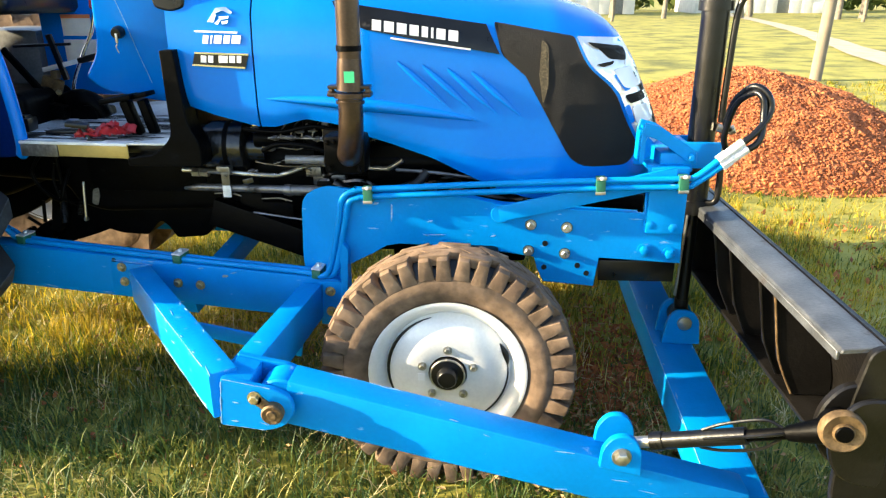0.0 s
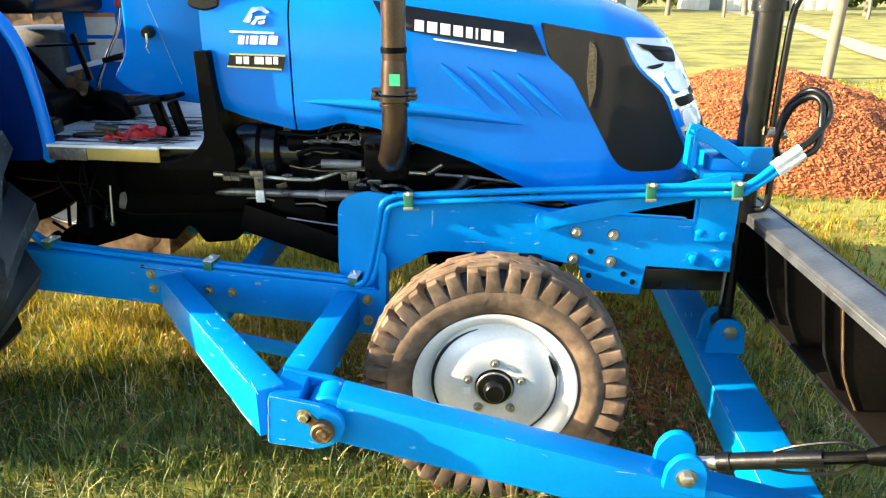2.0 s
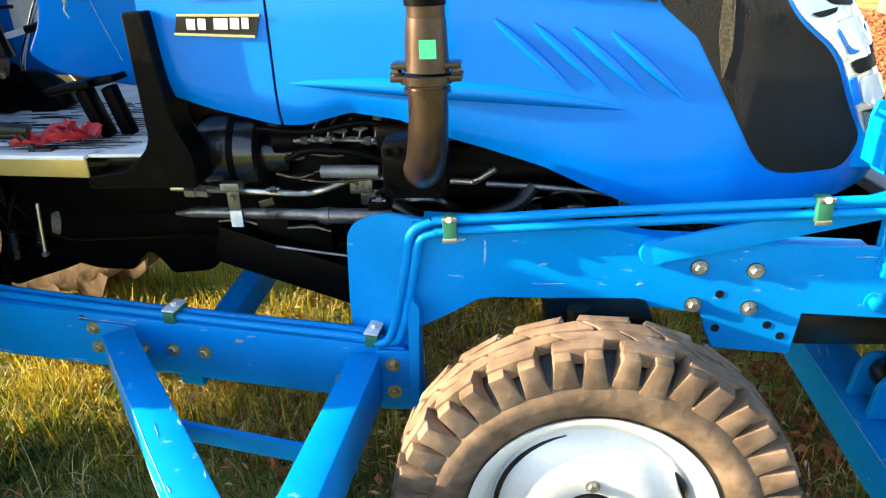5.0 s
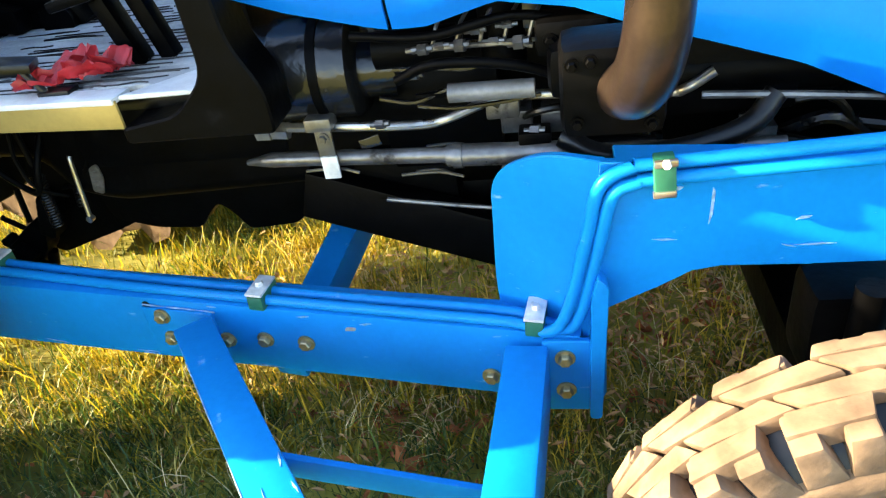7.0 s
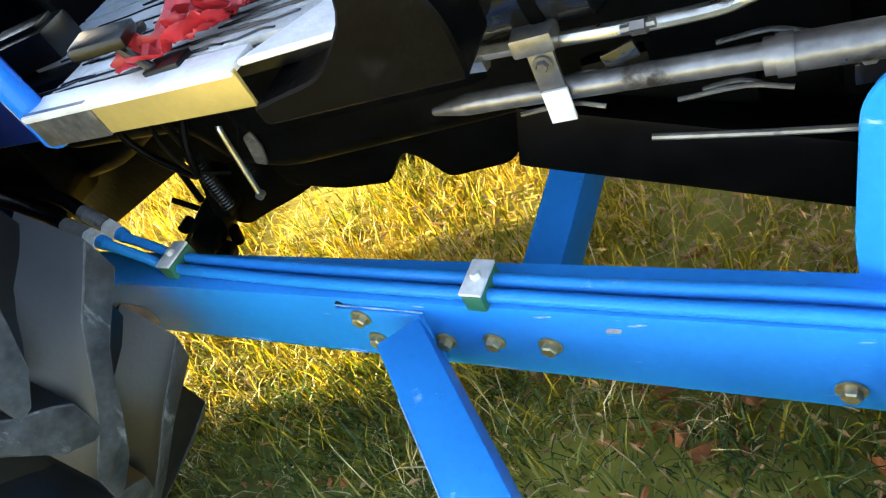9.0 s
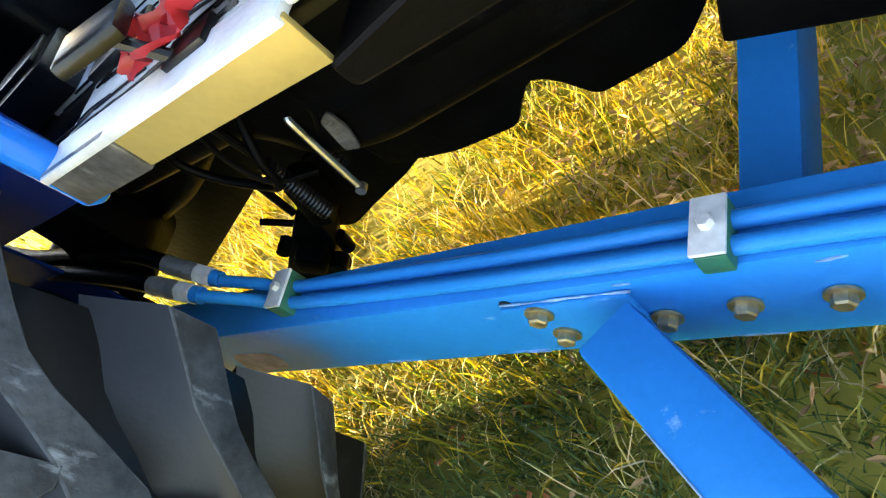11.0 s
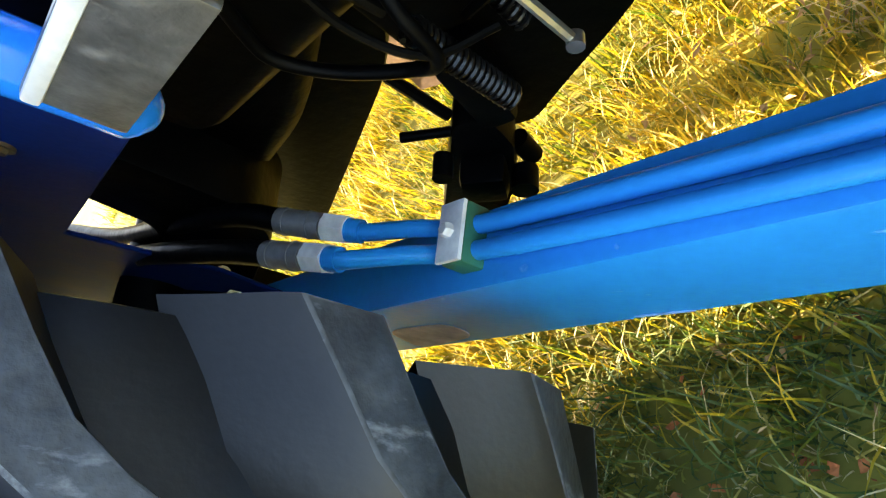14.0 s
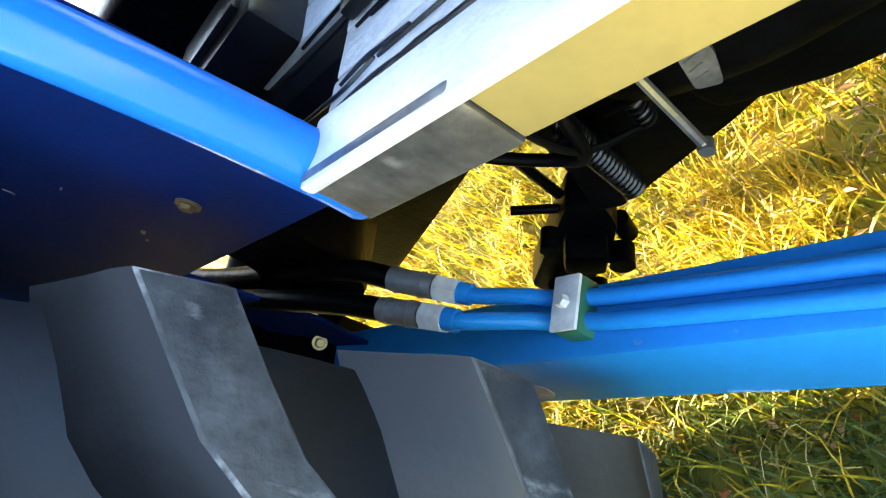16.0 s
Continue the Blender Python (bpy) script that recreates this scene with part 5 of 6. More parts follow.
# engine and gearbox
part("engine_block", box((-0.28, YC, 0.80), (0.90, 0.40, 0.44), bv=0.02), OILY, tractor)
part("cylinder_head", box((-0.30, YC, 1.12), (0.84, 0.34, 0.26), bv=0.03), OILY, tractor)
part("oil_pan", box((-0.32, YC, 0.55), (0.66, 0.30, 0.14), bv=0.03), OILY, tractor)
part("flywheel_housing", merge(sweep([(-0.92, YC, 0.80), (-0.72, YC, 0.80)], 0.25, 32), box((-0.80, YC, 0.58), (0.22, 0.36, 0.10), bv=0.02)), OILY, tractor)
# Dark block added only to close the bright gap behind the lower rail.
part("gap_filler", box((-0.91, 2.665, 0.655), (0.20, 0.11, 0.13), bv=0.02), OILY, tractor)
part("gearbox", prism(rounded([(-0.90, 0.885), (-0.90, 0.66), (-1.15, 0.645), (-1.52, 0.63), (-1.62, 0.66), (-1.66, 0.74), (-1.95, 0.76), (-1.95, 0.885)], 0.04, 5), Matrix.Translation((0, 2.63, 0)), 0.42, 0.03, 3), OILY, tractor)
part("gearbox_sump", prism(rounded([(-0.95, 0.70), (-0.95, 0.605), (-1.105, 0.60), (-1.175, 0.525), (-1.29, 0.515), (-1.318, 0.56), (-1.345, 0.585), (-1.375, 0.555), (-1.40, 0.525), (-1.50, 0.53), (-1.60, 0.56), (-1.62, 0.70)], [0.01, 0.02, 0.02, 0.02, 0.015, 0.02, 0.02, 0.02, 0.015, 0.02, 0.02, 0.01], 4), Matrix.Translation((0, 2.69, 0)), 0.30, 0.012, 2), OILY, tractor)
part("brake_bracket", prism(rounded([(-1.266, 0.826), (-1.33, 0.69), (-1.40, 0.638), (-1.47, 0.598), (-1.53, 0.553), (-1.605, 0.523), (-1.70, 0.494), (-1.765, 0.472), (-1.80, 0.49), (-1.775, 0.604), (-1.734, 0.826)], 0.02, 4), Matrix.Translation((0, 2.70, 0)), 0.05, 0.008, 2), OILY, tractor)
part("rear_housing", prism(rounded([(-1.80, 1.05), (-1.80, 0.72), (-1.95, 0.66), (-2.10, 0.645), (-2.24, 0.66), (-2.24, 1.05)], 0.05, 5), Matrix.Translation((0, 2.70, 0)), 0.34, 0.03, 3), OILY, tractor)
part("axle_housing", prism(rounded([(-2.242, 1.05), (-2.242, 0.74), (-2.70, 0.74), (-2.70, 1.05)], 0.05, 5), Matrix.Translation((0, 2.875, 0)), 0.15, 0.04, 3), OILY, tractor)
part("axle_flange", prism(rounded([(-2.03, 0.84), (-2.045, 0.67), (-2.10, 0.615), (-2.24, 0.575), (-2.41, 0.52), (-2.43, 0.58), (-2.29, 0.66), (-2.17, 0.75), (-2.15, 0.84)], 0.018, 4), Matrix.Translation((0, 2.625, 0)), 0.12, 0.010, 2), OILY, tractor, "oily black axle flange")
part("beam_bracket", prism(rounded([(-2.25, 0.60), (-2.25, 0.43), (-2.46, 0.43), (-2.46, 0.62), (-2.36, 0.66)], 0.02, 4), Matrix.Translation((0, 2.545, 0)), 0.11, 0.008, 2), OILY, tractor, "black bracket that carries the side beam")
for c_ in ((-2.236, 2.590, 0.602), (-2.215, 2.610, 0.632)):
    part("flange_bolt", bolt(c_, (0.85, -0.4, 0.3), 0.008, 0.010), ZINC, tractor)
part("rear_axle", sweep([(-2.38, 2.18, 0.68), (-2.38, 2.42, 0.68), (-2.37, 2.60, 0.68), (-2.20, 3.60, 0.68)], 0.050, 20), OILY, tractor)
part("starter", sweep([(-1.170, 2.575, 0.895), (-1.160, 2.575, 0.895), (-1.09, 2.575, 0.895), (-1.075, 2.575, 0.895), (-1.07, 2.575, 0.895), (-1.06, 2.575, 0.895), (-0.945, 2.575, 0.895), (-0.935, 2.575, 0.895)], lambda t: (0.066, 0.076, 0.076, 0.076, 0.086, 0.086, 0.086, 0.074)[round(t * 7)], 28), GLOSSBLACK, tractor, "glossy black starter housing")
part("starter_nose", sweep([(-0.94, 2.575, 0.89), (-0.88, 2.58, 0.885)], 0.05, 20), GLOSSBLACK, tractor)
part("starter_band", sweep([(-1.005, 2.575, 0.895), (-0.99, 2.575, 0.895)], 0.0885, 28), OILY, tractor)
part("elbow_flange", merge(box((-0.555, 2.345, 0.925), (0.13, 0.10, 0.12), bv=0.02), box((-0.57, 2.45, 0.92), (0.13, 0.14, 0.075), bv=0.02)), OILY, tractor)
for bx, bz in ((-0.605, 0.965), (-0.583, 0.968), (-0.60, 0.89), (-0.51, 0.885)):
    part("flange_bolt", bolt((bx, 2.294, bz), (0, -1, 0), 0.006, 0.008), OILY, tractor)
part("heater_hose", sweep([(-0.62, 2.45, 0.80), (-0.56, 2.43, 0.775), (-0.46, 2.43, 0.775), (-0.36, 2.44, 0.80), (-0.32, 2.46, 0.84)], 0.017, 12, 5), BLACK, tractor, "black rubber hose")
part("heater_hose", sweep([(-0.86, 2.47, 0.90), (-0.80, 2.455, 0.925), (-0.70, 2.45, 0.92), (-0.62, 2.46, 0.89), (-0.56, 2.47, 0.83)], 0.008, 12, 5), OILY, tractor, "black rubber hose")
part("wire_loom", sweep([(-0.92, 2.48, 0.97), (-0.80, 2.46, 0.965), (-0.68, 2.455, 0.985), (-0.58, 2.47, 0.96)], 0.007, 10, 5), OILY, tractor)
for bx in (-0.63, -0.575):
    part("manifold_bolt", bolt((bx, 2.424, 0.955), (0, -1, 0), 0.007, 0.008), OILY, tractor)
for bx, bz, r_ in ((-0.815, 0.942, 0.009), (-0.79, 0.945, 0.006), (-0.76, 0.943, 0.010), (-0.735, 0.962, 0.006), (-0.71, 0.944, 0.007), (-0.675, 0.940, 0.011), (-0.69, 0.966, 0.005), (-0.835, 0.905, 0.008), (-0.62, 0.90, 0.007), (-0.90, 0.83, 0.008), (-0.66, 0.80, 0.010)):
    part("pipe_fitting", merge(sweep([(bx - 0.016, 2.475, bz), (bx + 0.016, 2.472, bz + 0.002)], r_ * 0.6, 8), sweep([(bx - 0.006, 2.475, bz), (bx + 0.008, 2.472, bz + 0.001)], r_, 6)), DARKSTEEL, tractor)
part("injector_line", sweep([(-0.84, 2.475, 0.942), (-0.70, 2.47, 0.943), (-0.655, 2.472, 0.935)], 0.004, 7, 3), DARKSTEEL, tractor)
for i in range(5):
    part("injector_line", sweep([(-0.80 + 0.035 * i, 2.478, 0.945), (-0.79 + 0.035 * i, 2.48, 0.975), (-0.77 + 0.035 * i, 2.50, 1.0)], 0.003, 6, 3), DARKSTEEL, tractor)
part("bracket_block", box((-0.60, 2.46, 0.955), (0.10, 0.07, 0.05), bv=0.01), OILY, tractor)
part("solenoid", sweep([(-0.90, 2.53, 0.93), (-0.77, 2.53, 0.93)], 0.03, 18), OILY, tractor)
part("fuel_filter", merge(sweep([(-0.70, 2.52, 0.90), (-0.70, 2.52, 1.0)], 0.035, 18), box((-0.70, 2.52, 1.01), (0.09, 0.07, 0.03))), OILY, tractor)
part("injection_pump", merge(box((-0.40, 2.55, 0.86), (0.24, 0.12, 0.12), bv=0.01), sweep([(-0.55, 2.53, 0.86), (-0.22, 2.53, 0.86)], 0.045, 16)), OILY, tractor)
for i in range(4):
    xx = -0.50 + 0.07 * i
    part("fuel_line", sweep([(xx, 2.54, 0.92), (xx, 2.50, 0.985), (xx + 0.04, 2.52, 1.03), (xx + 0.02, 2.60, 1.06)], 0.0045, 7, 5), STEEL, tractor)
part("grey_canister", sweep([(-0.785, 2.475, 0.872), (-0.655, 2.47, 0.872)], 0.0145, 18), GREYMETAL, tractor)
part("oil_pipe", sweep([(-1.16, 2.52, 0.822), (-1.05, 2.515, 0.818), (-0.86, 2.51, 0.809), (-0.80, 2.51, 0.816), (-0.72, 2.505, 0.845), (-0.66, 2.50, 0.85), (-0.47, 2.49, 0.842), (-0.44, 2.48, 0.848), (-0.40, 2.48, 0.872)], 0.0080, 9, 5), STEEL, tractor, "bright bent steel pipe")
part("pipe_union", merge(sweep([(-1.125, 2.52, 0.815), (-1.10, 2.519, 0.814)], 0.017, 6), sweep([(-1.098, 2.519, 0.814), (-1.07, 2.518, 0.812)], 0.015, 6)), STEEL, tractor)
part("drag_link", merge(sweep([(-1.16, 2.52, 0.757), (-1.11, 2.51, 0.764), (-1.08, 2.507, 0.765), (-0.70, 2.47, 0.768)], lambda t: 0.005 + 0.008 * min(1, t * 3), 14), sweep([(-0.80, 2.478, 0.767), (-0.62, 2.462, 0.768)], 0.018, 16), sweep([(-0.79, 2.476, 0.767), (-0.775, 2.475, 0.767)], 0.0205, 16), sweep([(-0.66, 2.466, 0.768), (-0.30, 2.45, 0.765)], 0.012, 12)), DARKSTEEL, tractor, "grey steering cylinder rod")
part("hanger", merge(box((-1.005, 2.50, 0.832), (0.045, 0.04, 0.022)), box((-1.0, 2.485, 0.795), (0.028, 0.006, 0.085), bv=0.002), bolt((-1.0, 2.481, 0.81), (0, -1, 0), 0.007, 0.006)), DARKSTEEL, tractor)
part("hanger_tag", box((-0.998, 2.480, 0.758), (0.028, 0.005, 0.040), bv=0.001), BRIGHTZINC, tractor, "pale stamped tag")
part("lower_rail", bar((-1.10, 2.60, 0.655), (-0.60, 2.56, 0.50), 0.05, 0.10, 0.008), OILY, tractor)
part("side_pipe", sweep([(-0.92, 2.50, 0.68), (-0.75, 2.49, 0.66), (-0.55, 2.48, 0.645)], 0.004, 8, 3), DARKSTEEL, tractor)
part("side_pipe", sweep([(-0.42, 2.46, 0.845), (-0.3, 2.45, 0.84), (-0.15, 2.46, 0.82)], 0.006, 8, 3), DARKSTEEL, tractor)
part("lever_arm", merge(box((-0.66, 2.48, 0.78), (0.05, 0.04, 0.045)), sweep([(-0.64, 2.475, 0.775), (-0.48, 2.47, 0.77)], 0.012, 10)), OILY, tractor)
rng_ = random.Random(5)
for i in range(54):
    xx, zz = rng_.uniform(-0.72, 0.1), rng_.uniform(0.62, 0.98)
    if zz > hood_bot(xx) - 0.02:
        continue
    yy = rng_.uniform(2.53, 2.62)
    if i % 3 == 0:
        part("engine_bolt", bolt((xx, yy, zz), (0, -1, 0), 0.010, 0.012), STEEL if i % 2 else GREYMETAL, tractor)
    elif i % 3 == 1:
        part("engine_hose", sweep([(xx, yy, zz), (xx + rng_.uniform(0.05, 0.12), yy - 0.03, zz - rng_.uniform(-0.04, 0.06)), (xx + rng_.uniform(0.14, 0.25), yy + 0.02, zz - rng_.uniform(-0.03, 0.08))], rng_.uniform(0.005, 0.012), 8, 5), (BLACK, GLOSSBLACK)[i % 2], tractor)
    else:
        part("engine_fitting", merge(box((xx, yy, zz), (rng_.uniform(0.02, 0.07), 0.05, rng_.uniform(0.02, 0.05)), bv=0.004)), (GLOSSBLACK, DARKSTEEL)[i % 2], tractor)
for i in range(46):
    xx, zz = rng_.uniform(-1.12, -0.52), rng_.choice((0.74, 0.75, 0.79, 0.86, 0.905, 0.93)) + rng_.uniform(-0.018, 0.018)
    yy = rng_.uniform(2.485, 2.535)
    if zz > hood_bot(xx) - 0.03 or (xx < -0.90 and zz > 0.83) or (i % 4 in (1, 3) and zz < 0.84):
        continue
    k, w = i % 4, rng_.uniform(0.010, 0.024)
    if k == 0:
        if zz > 0.84:
            part("hex_fitting", merge(sweep([(xx - w, yy, zz), (xx + w, yy, zz)], rng_.uniform(0.006, 0.010), 6), sweep([(xx - w * 2, yy, zz), (xx + w * 2, yy, zz + 0.003)], 0.0035, 7)), GREYMETAL if i % 8 else OILY, tractor)
        else:
            part("thin_pipe", sweep([(xx - w * 2, yy, zz), (xx + w, yy, zz + 0.002), (xx + w * 3, yy - 0.006, zz - 0.006)], 0.0028, 7, 3), DARKSTEEL, tractor)
    elif k == 1:
        part("engine_bolt", bolt((xx, yy, zz), (0, -1, 0), 0.007, 0.009), DARKSTEEL, tractor)
    elif k == 2:
        part("bracket_plate", box((xx, yy, zz), (w * 2.2, 0.006, w * 1.1), pose(0, 0, 0, 0, rng_.uniform(-20, 20), 0), 0.002), GLOSSBLACK, tractor)
    else:
        part("thin_pipe", sweep([(xx - 0.09, yy, zz), (xx - 0.03, yy - 0.012, zz + rng_.uniform(-0.015, 0.015)), (xx + 0.04, yy - 0.008, zz + rng_.uniform(-0.02, 0.02)), (xx + 0.10, yy, zz + rng_.uniform(-0.03, 0.03))], rng_.uniform(0.003, 0.005), 7, 5), GLOSSBLACK, tractor)
part("front_axle", merge(bar((-0.226, 2.16, 0.40), (-0.226, 3.42, 0.40), 0.09, 0.09, 0.012), sweep([(-0.226, 2.20, 0.30), (-0.226, 2.20, 0.56)], 0.035, 18), box((-0.22, YC, 0.50), (0.5, 0.26, 0.12), bv=0.02), box((-0.226, 2.27, 0.47), (0.09, 0.10, 0.16), bv=0.01)), OILY, tractor)
part("steering_knuckle", box((-0.19, 2.30, 0.56), (0.22, 0.10, 0.15), bv=0.025), OILY, tractor)
part("knuckle_pin", sweep([(-0.235, 2.24, 0.45), (-0.235, 2.24, 0.66)], 0.022, 16), OILY, tractor)
part("grease_nipple", bolt((-0.17, 2.249, 0.60), (0, -1, 0), 0.007, 0.010), RUST, tractor)
part("front_weight_box", box((0.28, YC, 0.64), (0.30, 0.40, 0.18), bv=0.02), OILY, tractor)
part("radiator", box((0.18, YC, 1.0), (0.2, 0.5, 0.4), bv=0.01), OILY, tractor)


# wheels
def front_wheel(cx, cy, cz, out, first=None):
    """Tyre with blocks, silver dished rim, black hub; out: +1 or -1, the y direction of the outer face."""
    m = Matrix.Translation((cx, cy, cz)) @ (Matrix.Identity(4) if out < 0 else Matrix.Rotation(math.pi, 4, "Z"))
    R, W = 0.352, 0.092
    squeeze = lambda y: y if y < -0.05 else -0.05 + (y + 0.05) * 0.60
    prof = [(0.222, -0.070), (0.236, -0.082), (0.262, -0.092), (0.288, -0.094), (0.312, -0.088), (0.332, -0.078), (0.344, -0.055), (R, -0.02), (R, 0.02), (0.344, 0.055), (0.332, 0.078), (0.312, 0.088), (0.288, 0.094), (0.262, 0.092), (0.236, 0.082), (0.222, 0.070)]
    tyre = part("front_tyre", lathe([(min(r, 0.326), squeeze(y * (0.90 if r > 0.305 else 1.0))) for r, y in prof], m, 72), DUSTY, tractor, "dusty tan block-tread front tyre")
    # Dark rubber layer that also holds the shade between the blocks.
    part("tread_base", lathe([(r - 0.004, squeeze(y)) for r, y in ((0.308, -0.0885), (0.320, -0.081), (0.334, -0.070), (0.343, -0.052), (R, -0.02), (R, 0.02), (0.343, 0.052), (0.334, 0.070), (0.320, 0.081), (0.308, 0.0885))], m, 72), RUBBER, tyre, "dark rubber and painted gap shade between the tread blocks")

    def block(a, r0, r1, y0, y1, wa0, wa1, skew=0.0, lean=0.0, foot=None, bv=0.006):
        bm = bmesh.new()
        vs = []
        for r, wa, da, yo in ((r0, wa0, 0.0, y0 if foot is None else foot), (r1, wa1, lean, y0)):
            for y, sk in ((yo, 0), (y1, skew)):
                for sg in (-1, 1):
                    aa = a + da + sk + sg * wa
                    rr = r - (0.010 if (abs(y) > 0.085 and r == r1) else 0)
                    vs.append(bm.verts.new((rr * math.cos(aa), squeeze(y), rr * math.sin(aa))))
        for f in ((0, 1, 3, 2), (4, 6, 7, 5), (0, 4, 5, 1), (2, 3, 7, 6), (0, 2, 6, 4), (1, 5, 7, 3)):
            bm.faces.new([vs[i] for i in f])
        bmesh.ops.recalc_face_normals(bm, faces=bm.faces[:])
        bevel(bm, bv, 2)
        bmesh.ops.transform(bm, matrix=m, verts=bm.verts[:])
        return bm

    # each shoulder block: two lobes that grow out of the sidewall with a notch between them, under one tread bar
    n = 20
    rng = random.Random(17)
    for k in range(n):
        for sg in (-1, 1):
            a = 2 * math.pi * (k + (0.35 if sg < 0 else 0.85)) / n
            w = rng.uniform(0.110, 0.124)
            notch = rng.uniform(0.024, 0.034)
            lobes = [block(a + q * 0.0785, 0.286 + rng.uniform(0, 0.012), 0.365, sg * 0.0985, sg * 0.052, 0.0782, (w - notch) / 2, 0.0, q * ((w + notch) / 2 - 0.0785), sg * 0.0925, 0.005) for q in (-1, 1)]
            part("tread_block", merge(block(a, 0.335, 0.3655, sg * 0.0800, sg * 0.049, w, w, 0.02 * sg, bv=0.004), *lobes), DUSTY, tyre)
    for row, yy in enumerate((-0.026, 0.026)):
        for k in range(20):
            part("tread_block", block(2 * math.pi * (k + 0.5 * row) / 20, 0.342, 0.366, yy - 0.023, yy + 0.023, 0.149, 0.149, 0.08), DUSTY, tyre)
    rim = [(0.216, 0.078), (0.226, 0.080), (0.226, 0.074), (0.206, 0.066), (0.200, 0.03), (0.192, -0.03), (0.198, -0.060), (0.208, -0.068), (0.224, -0.076), (0.226, -0.083), (0.218, -0.084), (0.204, -0.078), (0.196, -0.068), (0.184, -0.045), (0.176, -0.030)]
    wheel = part("front_rim", lathe([(r, squeeze(y)) for r, y in rim], m, 64), SILVER, tractor, "silver steel front rim")
    disc = [(0.182, -0.040), (0.174, -0.046), (0.165, -0.054), (0.150, -0.064), (0.125, -0.072), (0.10, -0.075), (0.07, -0.073), (0.055, -0.070), (0.05, -0.055), (0.05, -0.04), (0.12, -0.05), (0.174, -0.03)]
    part("disc", lathe(disc, m, 64, True), SILVER, wheel)
    for a0, a1, w in ((1.85, 3.85, 0.0040), (0.12, 0.55, 0.0075), (-1.25, 0.15, 0.0018)):
        part("slot", sweep([m @ Vector((0.172 * math.cos(a), -0.050, 0.172 * math.sin(a))) for a in np.linspace(a0, a1, 16)], lambda t, w=w: 0.0012 + w * math.sin(math.pi * t), 8), BLACK, wheel)
    for k in range(5):
        a = 2 * math.pi * k / 5 + math.pi / 2
        part("wheel_nut", bolt(m @ Vector((0.076 * math.cos(a), -0.0735, 0.076 * math.sin(a))), (0, out, 0), 0.0090, 0.009), STEEL, wheel)
    part("hub", lathe([(0.05, 0.05), (0.05, -0.078), (0.046, -0.083), (0.030, -0.086), (0.028, -0.105), (0.024, -0.110), (0, -0.110)], m, 32), BLACK, wheel, "black greasy hub")
    part("hub_ring", lathe([(0.0495, -0.078), (0.051, -0.080), (0.049, -0.0835), (0.046, -0.0832)], m, 32), STEEL, wheel)
    part("tag", box(m @ Vector((-0.075, -0.0758, -0.01)), (0.020, 0.002, 0.022), bv=0), WHITE, wheel)


front_wheel(-0.226, 2.06, 0.365, -1)
front_wheel(-0.226, 3.60, 0.365, 1)


LUG_ROWS = ((-0.030, 0.0, 3.0), (-0.008, 1.2, 4.2), (0.030, 4.2, 4.2), (0.060, 8.2, 3.5), (0.100, 13.6, 2.8), (0.127, 16.4, 2.7), (0.170, 19.0, 2.65), (0.226, 22.2, 2.75))


